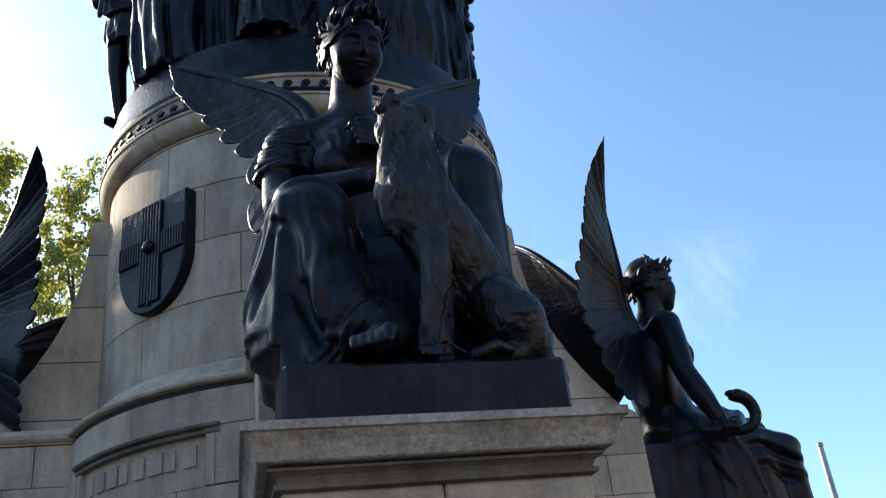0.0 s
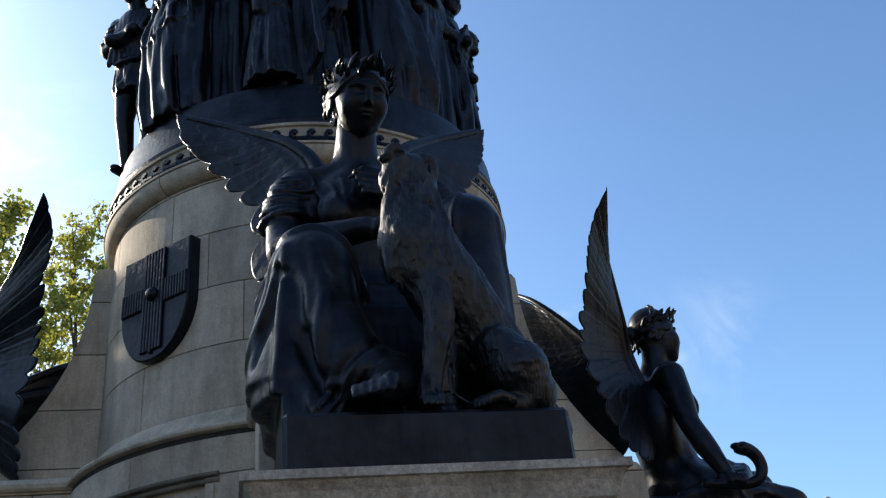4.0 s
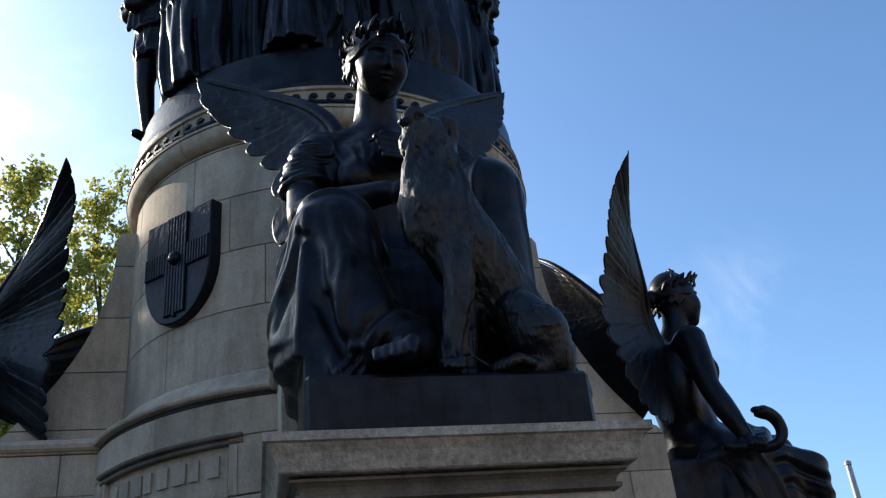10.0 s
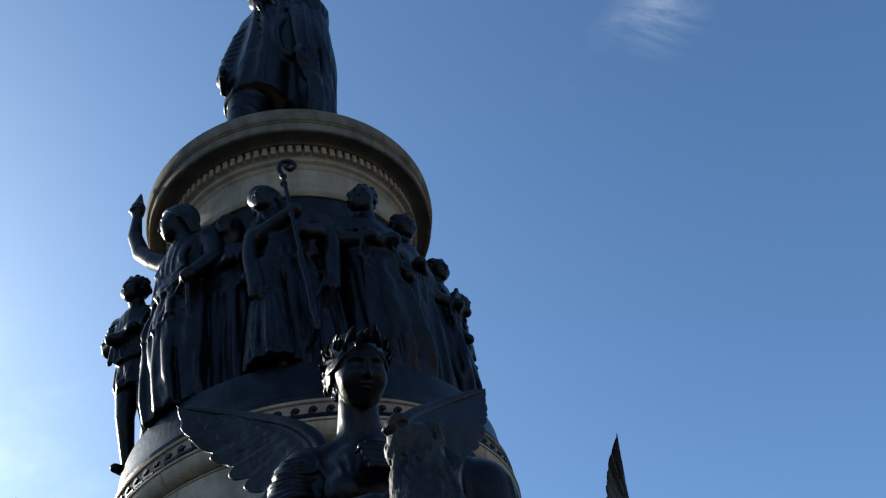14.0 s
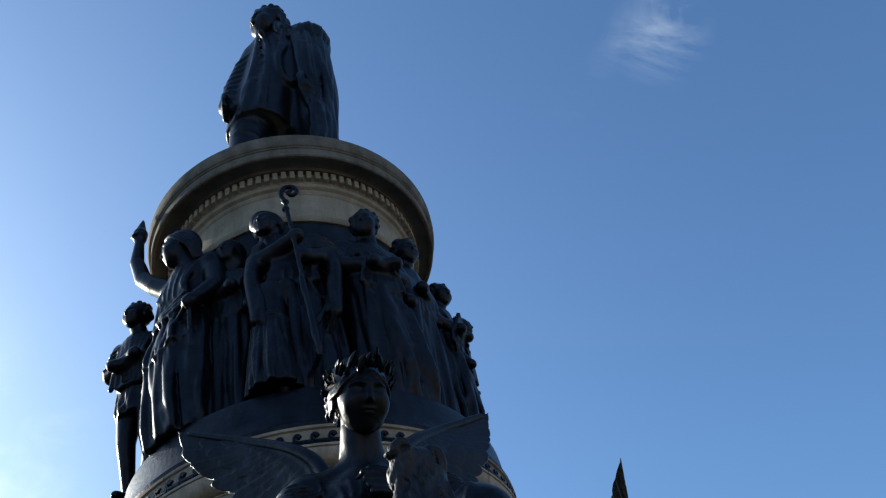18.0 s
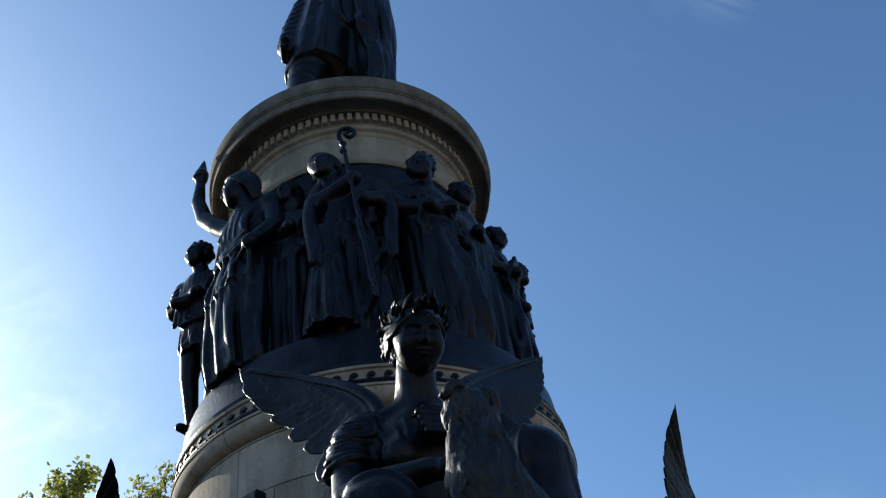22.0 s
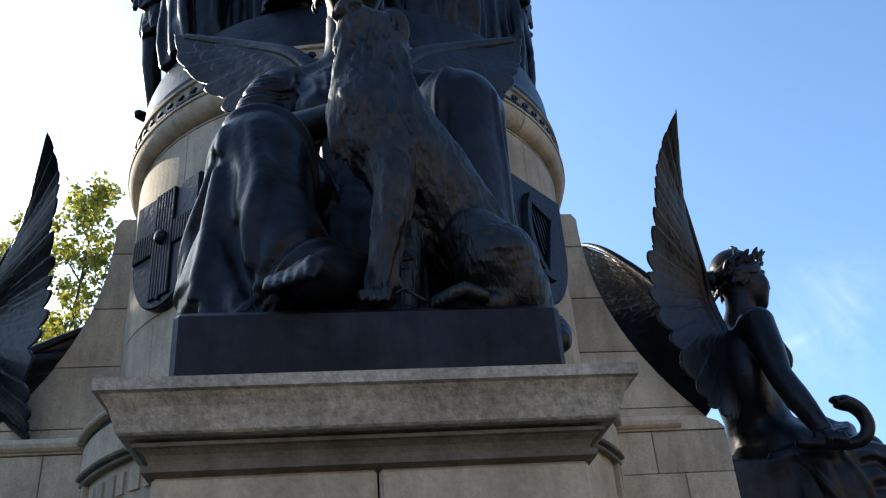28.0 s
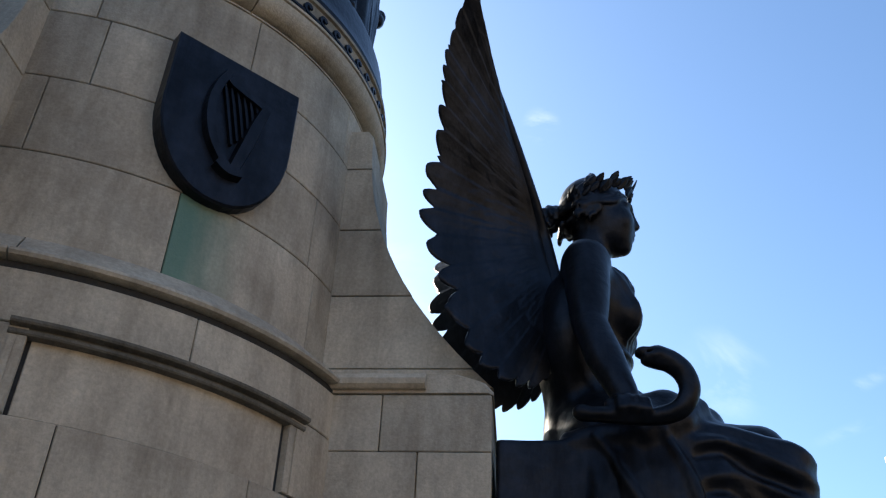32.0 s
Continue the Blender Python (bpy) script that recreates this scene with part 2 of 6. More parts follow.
def stained_stone():
    """The granite with a green copper stain that has run down from the harp shield."""
    m = STONE.copy()
    m.name = "granite_with_copper_stain"
    n, l = m.node_tree.nodes, m.node_tree.links
    b = n["Principled BSDF"]
    source = b.inputs["Base Color"].links[0].from_socket
    co = n.new("ShaderNodeTexCoord")
    dot = n.new("ShaderNodeVectorMath")
    dot.operation = 'DOT_PRODUCT'
    dot.inputs[1].default_value = (0.7071, 0.7071, 0.0)
    l.new(co.outputs["Object"], dot.inputs[0])
    wob = n.new("ShaderNodeTexNoise")
    wob.inputs["Scale"].default_value, wob.inputs["Detail"].default_value = 6.0, 5.0
    mapping = n.new("ShaderNodeMapping")
    mapping.inputs["Scale"].default_value = (4.0, 4.0, 0.7)
    l.new(co.outputs["Object"], mapping.inputs["Vector"])
    l.new(mapping.outputs["Vector"], wob.inputs["Vector"])
    add = n.new("ShaderNodeMath")
    add.operation = 'MULTIPLY_ADD'
    add.inputs[1].default_value = 0.12
    l.new(wob.outputs["Fac"], add.inputs[0])
    l.new(dot.outputs["Value"], add.inputs[2])
    ramp = n.new("ShaderNodeValToRGB")
    ramp.color_ramp.elements[0].position, ramp.color_ramp.elements[0].color = 0.02, (0.85, 0.85, 0.85, 1)
    ramp.color_ramp.elements[1].position, ramp.color_ramp.elements[1].color = 0.25, (0.0, 0.0, 0.0, 1)
    l.new(add.outputs["Value"], ramp.inputs["Fac"])
    mix = n.new("ShaderNodeMixRGB")
    mix.inputs["Color2"].default_value = (0.085, 0.20, 0.145, 1)
    l.new(ramp.outputs["Color"], mix.inputs["Fac"])
    l.new(source, mix.inputs["Color1"])
    l.new(mix.outputs["Color"], b.inputs["Base Color"])
    return m


STAINED = stained_stone()


def leaf_material(name, colour, second):
    m = bpy.data.materials.new(name)
    m.use_nodes = True
    n, l = m.node_tree.nodes, m.node_tree.links
    b = n["Principled BSDF"]
    geo = n.new("ShaderNodeNewGeometry")
    ramp = n.new("ShaderNodeValToRGB")
    ramp.color_ramp.elements[0].color, ramp.color_ramp.elements[1].color = (*second, 1), (*colour, 1)
    l.new(geo.outputs["Random Per Island"], ramp.inputs["Fac"])
    l.new(ramp.outputs["Color"], b.inputs["Base Color"])
    b.inputs["Roughness"].default_value = 0.55
    tr = n.new("ShaderNodeBsdfTranslucent")
    l.new(ramp.outputs["Color"], tr.inputs["Color"])
    mix = n.new("ShaderNodeMixShader")
    mix.inputs["Fac"].default_value = 0.48
    l.new(b.outputs["BSDF"], mix.inputs[1])
    l.new(tr.outputs["BSDF"], mix.inputs[2])
    l.new(mix.outputs["Shader"], n["Material Output"].inputs["Surface"])
    return m


LEAF = leaf_material("autumn_leaves", (0.50, 0.46, 0.08), (0.17, 0.20, 0.04))


# ---- mesh helpers ----
def mesh_object(name, verts, faces, mat, parent=None, smooth=False, label=""):
    me = bpy.data.meshes.new(name)
    me.from_pydata([tuple(v) for v in verts], [], [tuple(f) for f in faces])
    bm = bmesh.new()
    bm.from_mesh(me)
    bmesh.ops.recalc_face_normals(bm, faces=bm.faces)
    bm.to_mesh(me)
    bm.free()
    me.materials.append(mat)
    if smooth:
        me.polygons.foreach_set("use_smooth", [True] * len(me.polygons))
    me.update()
    ob = new(name, me)
    if parent:
        ob.parent = parent
    if label:
        ob["label"] = label
    return ob


def numpy_object(name, verts, quads, mat, parent=None):
    """A smooth mesh from numpy arrays of vertices and quads."""
    me = bpy.data.meshes.new(name)
    nv, nq = len(verts), len(quads)
    me.vertices.add(nv)
    me.vertices.foreach_set("co", np.asarray(verts, np.float32).ravel())
    me.loops.add(nq * 4)
    me.loops.foreach_set("vertex_index", np.asarray(quads, np.int32).ravel())
    me.polygons.add(nq)
    me.polygons.foreach_set("loop_start", np.arange(0, nq * 4, 4, dtype=np.int32))
    me.polygons.foreach_set("loop_total", np.full(nq, 4, dtype=np.int32))
    me.polygons.foreach_set("use_smooth", np.ones(nq, dtype=bool))
    me.materials.append(mat)
    me.update(calc_edges=True)
    me.validate()
    ob = new(name, me)
    if parent:
        ob.parent = parent
    return ob


def empty(name, place=(0, 0, 0)):
    ob = new(name)
    ob.empty_display_size = 0.2
    ob.location = place
    return ob


def loft(sections, closed_ring=True, caps=True):
    """Vertices and faces through equal rings of points."""
    verts, faces = [], []
    n = len(sections[0])
    for s in sections:
        verts.extend(s)
    for i in range(len(sections) - 1):
        for j in range(n if closed_ring else n - 1):
            k = (j + 1) % n
            faces.append((i * n + j, i * n + k, (i + 1) * n + k, (i + 1) * n + j))
    if caps and closed_ring:
        faces.append(tuple(range(n))[::-1])
        faces.append(tuple((len(sections) - 1) * n + j for j in range(n)))
    return verts, faces


def revolve(profile, a0=0.0, a1=360.0, steps=96):
    """A ring or an arc of a closed profile of (radius, z), about the monument's axis."""
    full = abs(a1 - a0) >= 360
    out = []
    for i in range(steps + (0 if full else 1)):
        a = radians(a0 + (a1 - a0) * i / steps)
        out.append([(r * math.cos(a), r * math.sin(a), z) for r, z in profile])
    if not full:
        return loft(out)
    verts, faces = loft(out, caps=False)
    n = len(profile)
    last = (steps - 1) * n
    for j in range(n):
        k = (j + 1) % n
        faces.append((last + j, last + k, k, j))
    return verts, faces


def ring(name, profile, mat, parent=None, steps=128, label="", smooth=True):
    v, f = revolve(profile, steps=steps)
    ob = mesh_object(name, v, f, mat, parent, False, label)
    if smooth:
        me = ob.data
        me.polygons.foreach_set("use_smooth", [True] * len(me.polygons))
        me.set_sharp_from_angle(angle=radians(28))
    return ob


def curved_block(r0, r1, z0, z1, a0, a1, gap=0.0018, ch=0.003):
    """A wedge of a drum's course with small chamfers towards its face."""
    ga = math.degrees(gap / r1)
    ca = math.degrees(ch / r1)
    z0, z1, a0, a1 = z0 + gap, z1 - gap, a0 + ga, a1 - ga
    n = max(3, int((a1 - a0) / 2.5))
    angles = [(a0, r1 - ch)] + [(a0 + ca + (a1 - a0 - 2 * ca) * i / n, r1) for i in range(n + 1)] + [(a1, r1 - ch)]
    rings_ = []
    for a, rr in angles:
        c, s = math.cos(radians(a)), math.sin(radians(a))
        pr = [(r0, z0), (rr - ch, z0), (rr, z0 + ch), (rr, z1 - ch), (rr - ch, z1), (r0, z1)]
        rings_.append([(r * c, r * s, z) for r, z in pr])
    return loft(rings_)


def chamfer_box(lo, hi, ch=0.003):
    """A box of stone with all twelve edges chamfered."""
    x0, y0, z0 = lo
    x1, y1, z1 = hi
    ring_a = lambda d, z: [(x0 + d + ch * (0 if d else 1), y0 + d, z), (x1 - d - ch * (0 if d else 1), y0 + d, z), (x1 - d, y0 + d + ch * (0 if d else 1), z), (x1 - d, y1 - d - ch * (0 if d else 1), z),
                           (x1 - d - ch * (0 if d else 1), y1 - d, z), (x0 + d + ch * (0 if d else 1), y1 - d, z), (x0 + d, y1 - d - ch * (0 if d else 1), z), (x0 + d, y0 + d + ch * (0 if d else 1), z)]
    return loft([ring_a(ch, z0), ring_a(0, z0 + ch), ring_a(0, z1 - ch), ring_a(ch, z1)])


def prism(outline, axis_y0, axis_y1, ch=0.003):
    """A flat outline in x and z, given thickness along y, with chamfered faces."""
    cx = sum(p[0] for p in outline) / len(outline)
    cz = sum(p[1] for p in outline) / len(outline)

    def shrunk(d):
        out = []
        for x, z in outline:
            w = math.hypot(x - cx, z - cz)
            out.append((x - (x - cx) / w * d, z - (z - cz) / w * d))
        return out
    small = shrunk(ch)
    return loft([[(x, axis_y0, z) for x, z in small], [(x, axis_y0 + ch, z) for x, z in outline], [(x, axis_y1 - ch, z) for x, z in outline], [(x, axis_y1, z) for x, z in small]])


def turned(verts, deg):
    c, s = math.cos(radians(deg)), math.sin(radians(deg))
    return [(x * c - y * s, x * s + y * c, z) for x, y, z in verts]


# ---- modelling in clay: smooth unions on a grid, skinned with surface nets ----
class Clay:
    def __init__(self, lo, hi, cell):
        self.lo, self.cell = np.array(lo, np.float32), cell
        self.n = np.ceil((np.array(hi) - np.array(lo)) / cell).astype(int) + 2
        self.d = np.full(self.n, 0.5, np.float32)

    def region(self, lo, hi):
        a = np.clip(np.floor((np.array(lo) - self.lo) / self.cell).astype(int), 0, self.n - 1)
        b = np.clip(np.ceil((np.array(hi) - self.lo) / self.cell).astype(int) + 1, 1, self.n)
        sl = tuple(slice(int(p), int(max(q, p + 1))) for p, q in zip(a, b))
        axes = [self.lo[i] + self.cell * np.arange(sl[i].start, sl[i].stop, dtype=np.float32) for i in range(3)]
        return sl, axes[0][:, None, None], axes[1][None, :, None], axes[2][None, None, :]

    def merge(self, sl, e, k, cut=False):
        d = self.d[sl]
        if cut:
            e = -e
            h = np.maximum(k - np.abs(d - e), 0) / k
            self.d[sl] = np.maximum(d, e) + h * h * k * 0.25
        else:
            h = np.maximum(k - np.abs(d - e), 0) / k
            self.d[sl] = np.minimum(d, e) - h * h * k * 0.25

    def cone(self, a, b, ra, rb, k=0.03, cut=False):
        a, b = np.array(a, np.float32), np.array(b, np.float32)
        m = max(ra, rb) + 2 * k + 0.02
        sl, x, y, z = self.region(np.minimum(a, b) - m, np.maximum(a, b) + m)
        ba = b - a
        h = np.clip(((x - a[0]) * ba[0] + (y - a[1]) * ba[1] + (z - a[2]) * ba[2]) / max(float(ba @ ba), 1e-9), 0, 1)
        e = np.sqrt((x - a[0] - h * ba[0]) ** 2 + (y - a[1] - h * ba[1]) ** 2 + (z - a[2] - h * ba[2]) ** 2) - (ra + (rb - ra) * h)
        self.merge(sl, e, k, cut)

    def tube(self, pts, radii, k=0.03, cut=False):
        """A chain of tapered rods, joined hard among themselves and softly to the rest."""
        p = np.array(pts, np.float32)
        m = max(radii) + 2 * k + 0.02
        sl, x, y, z = self.region(p.min(0) - m, p.max(0) + m)
        e = None
        for i in range(len(p) - 1):
            a, ba = p[i], p[i + 1] - p[i]
            h = np.clip(((x - a[0]) * ba[0] + (y - a[1]) * ba[1] + (z - a[2]) * ba[2]) / max(float(ba @ ba), 1e-9), 0, 1)
            d = np.sqrt((x - a[0] - h * ba[0]) ** 2 + (y - a[1] - h * ba[1]) ** 2 + (z - a[2] - h * ba[2]) ** 2) - (radii[i] + (radii[i + 1] - radii[i]) * h)
            e = d if e is None else np.minimum(e, d)
        self.merge(sl, e, k, cut)

    def at(self, p):
        """The clay's distance at points, interpolated."""
        q = np.clip((p - self.lo) / self.cell, 0, self.n - 1.001)
        i = q.astype(int)
        f = q - i
        out = 0
        for o in ((0, 0, 0), (0, 0, 1), (0, 1, 0), (0, 1, 1), (1, 0, 0), (1, 0, 1), (1, 1, 0), (1, 1, 1)):
            w = np.prod(np.where(o, f, 1 - f), axis=1)
            out = out + w * self.d[i[:, 0] + o[0], i[:, 1] + o[1], i[:, 2] + o[2]]
        return out

    def snap(self, pts, depth):
        """Moves points to the surface, sunk by the depth."""
        p = np.array(pts, float)
        s = self.cell * 1.2
        for _ in range(5):
            g = np.stack([self.at(p + s * np.eye(3)[k]) - self.at(p - s * np.eye(3)[k]) for k in range(3)], 1) / (2 * s)
            ln = np.linalg.norm(g, axis=1)[:, None]
            step = np.clip((self.at(p)[:, None] + depth), -0.05, 0.05) * g / np.maximum(ln, 0.2) ** 2
            p = p - np.where((ln > 0.15) & (ln < 4), step, 0)
        return p

    def ridge(self, pts, r0, r1, k=0.02, steps=5, sink=0.4, cut=False):
        """A crease or a crest of cloth that follows the surface near the given points."""
        p = self.snap(spline(pts, steps), sink * r0)
        n = len(p)
        self.tube(p, [(r0 + (r1 - r0) * i / (n - 1)) * (0.35 + 0.65 * min(1, 4 * i / (n - 1), 4 * (n - 1 - i) / (n - 1) + 0.2)) for i in range(n)], k, cut)

    def fold(self, pts, r0, r1, k=0.03, steps=7):
        """A soft rope of cloth along a curve through the points."""
        c = spline(pts, steps)
        self.tube(c, [r0 + (r1 - r0) * i / (len(c) - 1) for i in range(len(c))], k)

    def ball(self, c, r, k=0.03, turn=None, cut=False):
        r = np.array(r if hasattr(r, "__len__") else (r, r, r), np.float32)
        m = float(r.max()) + 2 * k + 0.02
        c = np.array(c, np.float32)
        sl, x, y, z = self.region(c - m, c + m)
        x, y, z = x - c[0], y - c[1], z - c[2]
        if turn is not None:
            t = np.array(Euler([radians(v) for v in turn]).to_matrix().transposed(), np.float32)
            x, y, z = (t[0, 0] * x + t[0, 1] * y + t[0, 2] * z, t[1, 0] * x + t[1, 1] * y + t[1, 2] * z, t[2, 0] * x + t[2, 1] * y + t[2, 2] * z)
        k0 = np.sqrt((x / r[0]) ** 2 + (y / r[1]) ** 2 + (z / r[2]) ** 2)
        k1 = np.sqrt((x / r[0] ** 2) ** 2 + (y / r[1] ** 2) ** 2 + (z / r[2] ** 2) ** 2) + 1e-6
        self.merge(sl, k0 * (k0 - 1) / k1, k, cut)

    def box(self, c, half, rnd=0.02, k=0.03, turn=None, cut=False):
        half, c = np.array(half, np.float32), np.array(c, np.float32)
        m = float(np.linalg.norm(half)) + 2 * k + 0.02 if turn else half + 2 * k + 0.02
        sl, x, y, z = self.region(c - m, c + m)
        x, y, z = x - c[0], y - c[1], z - c[2]
        if turn is not None:
            t = np.array(Euler([radians(v) for v in turn]).to_matrix().transposed(), np.float32)
            x, y, z = (t[0, 0] * x + t[0, 1] * y + t[0, 2] * z, t[1, 0] * x + t[1, 1] * y + t[1, 2] * z, t[2, 0] * x + t[2, 1] * y + t[2, 2] * z)
        qx, qy, qz = np.abs(x) - half[0] + rnd, np.abs(y) - half[1] + rnd, np.abs(z) - half[2] + rnd
        e = np.sqrt(np.maximum(qx, 0) ** 2 + np.maximum(qy, 0) ** 2 + np.maximum(qz, 0) ** 2) + np.minimum(np.maximum(np.maximum(qx, qy), qz), 0) - rnd
        self.merge(sl, e, k, cut)

    def robe(self, rows, n=11, amp=0.1, phase=0.0, twist=0.0, k=0.03, turn=0.0):
        """An upright fall of cloth. rows from the top: z, x, y, half width, half depth, depth of the folds."""
        rows = sorted(rows)
        zs = [r[0] for r in rows]
        span = 0.11 * (zs[-1] - zs[0])
        col = lambda i: np.mean([np.interp(zz + o * span, zs, [r[i] for r in rows]) for o in (-1, -0.66, -0.33, 0, 0.33, 0.66, 1)], axis=0).astype(np.float32)
        wide = max(max(r[3], r[4]) for r in rows) * (1 + 2 * amp) + 0.04
        lo = np.array([min(r[1] for r in rows) - wide, min(r[2] for r in rows) - wide, zs[0] - 0.03])
        hi = np.array([max(r[1] for r in rows) + wide, max(r[2] for r in rows) + wide, zs[-1] + 0.03])
        sl, x, y, z = self.region(lo, hi)
        zz = np.broadcast_to(z, (1, 1, z.shape[2]))
        px, py = x - col(1), y - col(2)
        c, s = math.cos(radians(turn)), math.sin(radians(turn))
        px, py = c * px + s * py, -s * px + c * py
        a, b = col(3), col(4)
        th = np.arctan2(py / b, px / a)
        w = 0.8 * np.sin(2 * th + phase) + 0.5 * np.sin(3 * zz * 4 + 2 * th)
        f = col(5) * (0.65 * (2 * np.abs(np.cos(0.5 * (n * th + phase + twist * zz + w))) - 1.1) + 0.45 * np.cos((n // 2 + 2) * th - 1.7 * phase + 2.3 - 0.7 * twist * zz))
        e = (np.sqrt((px / a) ** 2 + (py / b) ** 2) - 1 - amp * f) * np.minimum(a, b) * 0.8
        e = np.maximum(e, np.maximum(zs[0] - zz, zz - zs[-1]))
        self.merge(sl, e.astype(np.float32), k)

    def ripple(self, lo, hi, amp, freq, seed=0.0, stretch=(1, 1, 1)):
        """Uneven relief: warped waves added to the clay in a box."""
        sl, x, y, z = self.region(lo, hi)
        x, y, z = x * stretch[0], y * stretch[1], z * stretch[2]
        w = np.sin(freq * 0.37 * x + seed) + np.sin(freq * 0.41 * y + 1.3 * seed) + np.sin(freq * 0.33 * z + 2.1)
        v = np.sin(freq * x + 1.7 * w + seed) * np.sin(freq * 0.9 * y - 1.3 * w) + 0.6 * np.sin(freq * 1.9 * z + 2.2 * w + seed * 2) * np.sin(freq * 1.6 * x - w)
        self.d[sl] += (amp * v).astype(np.float32)

    def mesh(self):
        d, c = self.d, self.cell
        ins = d < 0
        n = np.array(d.shape) - 1
        cnt = np.zeros(n, np.int8)
        cor = [(i, j, k) for i in (0, 1) for j in (0, 1) for k in (0, 1)]
        for o in cor:
            cnt += ins[o[0]:o[0] + n[0], o[1]:o[1] + n[1], o[2]:o[2] + n[2]]
        act = (cnt > 0) & (cnt < 8)
        idx = np.argwhere(act)
        ids = np.full(n, -1, np.int32)
        ids[act] = np.arange(len(idx))
        acc, num = np.zeros((len(idx), 3), np.float32), np.zeros((len(idx), 1), np.float32)
        for a in cor:
            for ax in range(3):
                if a[ax]:
                    continue
                b = list(a)
                b[ax] = 1
                da = d[idx[:, 0] + a[0], idx[:, 1] + a[1], idx[:, 2] + a[2]]
                db = d[idx[:, 0] + b[0], idx[:, 1] + b[1], idx[:, 2] + b[2]]
                hit = (da < 0) != (db < 0)
                t = np.where(hit, da / np.where(hit, da - db, 1), 0)
                p = np.tile(np.array(a, np.float32), (len(idx), 1))
                p[:, ax] += t
                acc += p * hit[:, None]
                num += hit[:, None]
        verts = self.lo + (idx + acc / np.maximum(num, 1)) * c
        quads = []
        for ax in range(3):
            u, v = (ax + 1) % 3, (ax + 2) % 3
            s0, s1 = [slice(None)] * 3, [slice(None)] * 3
            s0[ax], s1[ax] = slice(0, -1), slice(1, None)
            g = np.argwhere(ins[tuple(s0)] != ins[tuple(s1)])
            g = g[(g[:, u] > 0) & (g[:, v] > 0) & (g[:, u] < n[u]) & (g[:, v] < n[v])]
            eu, ev = np.eye(3, dtype=int)[u], np.eye(3, dtype=int)[v]
            q = np.stack([ids[tuple(h.T)] for h in (g - eu - ev, g - ev, g, g - eu)], 1)
            out = ins[tuple(g.T)]
            q[~out] = q[~out][:, ::-1]
            quads.append(q[(q >= 0).all(1)])
        return verts, np.concatenate(quads)


class Soup:
    """Several skins gathered into one mesh."""
    def __init__(self):
        self.v, self.q, self.count = [], [], 0

    def add(self, verts, quads, m=None):
        verts = np.asarray(verts, np.float32)
        if m is not None:
            mm = np.array(m, np.float32)
            verts = verts @ mm[:3, :3].T + mm[:3, 3]
            if np.linalg.det(mm[:3, :3]) < 0:
                quads = np.asarray(quads)[:, ::-1]
        self.v.append(verts)
        self.q.append(np.asarray(quads, np.int32) + self.count)
        self.count += len(verts)

    def build(self, name, mat, parent=None):
        return numpy_object(name, np.concatenate(self.v), np.concatenate(self.q), mat, parent)


def spline(pts, steps=8):
    """Catmull-Rom through the points."""
    p = [np.array(q, float) for q in pts]
    p = [2 * p[0] - p[1]] + p + [2 * p[-1] - p[-2]]
    out = []
    for i in range(1, len(p) - 2):
        for j in range(steps):
            t = j / steps
            out.append(0.5 * (2 * p[i] + (p[i + 1] - p[i - 1]) * t + (2 * p[i - 1] - 5 * p[i] + 4 * p[i + 1] - p[i + 2]) * t * t + (3 * p[i] - p[i - 1] - 3 * p[i + 1] + p[i + 2]) * t ** 3))
    out.append(p[-2])
    return out


def along(curve, u):
    x = np.clip(u, 0, 1) * (len(curve) - 1)
    i = min(int(x), len(curve) - 2)
    return curve[i] + (curve[i + 1] - curve[i]) * (x - i)


def blade(soup, base, tip, normal, width, thick, bend=0.0, pointed=0.3):
    """One feather or leaf: a lofted blade with a raised rib."""
    base, tip, normal = np.array(base), np.array(tip), np.array(normal)
    way = tip - base
    ln = np.linalg.norm(way) + 1e-9
    way = way / ln
    side = np.cross(way, normal)
    side /= np.linalg.norm(side) + 1e-9
    up = np.cross(side, way)
    rows, n = [], 8
    for t, w in ((0, 0.55), (0.2, 0.85), (0.5, 1.0), (0.75, 1.0 - 0.3 * pointed), (0.9, 0.86 - 0.5 * pointed), (0.97, 0.55 - 0.35 * pointed), (1.0, 0.12)):
        c = base + way * ln * t + up * bend * ln * math.sin(t * math.pi * 0.5) ** 2
        h = thick * (1 - 0.6 * t)
        for s, q in ((-1, 0), (-0.6, 0.55), (-0.12, 0.75), (0, 1.3), (0.12, 0.75), (0.6, 0.55), (1, 0), (0, -0.7)):
            rows.append(c + side * s * width * 0.5 * w + up * q * h)
    quads = []
    for i in range(6):
        for j in range(n):
            k = (j + 1) % n
            quads.append((i * n + j, i * n + k, (i + 1) * n + k, (i + 1) * n + j))
    soup.add(np.array(rows), np.array(quads))


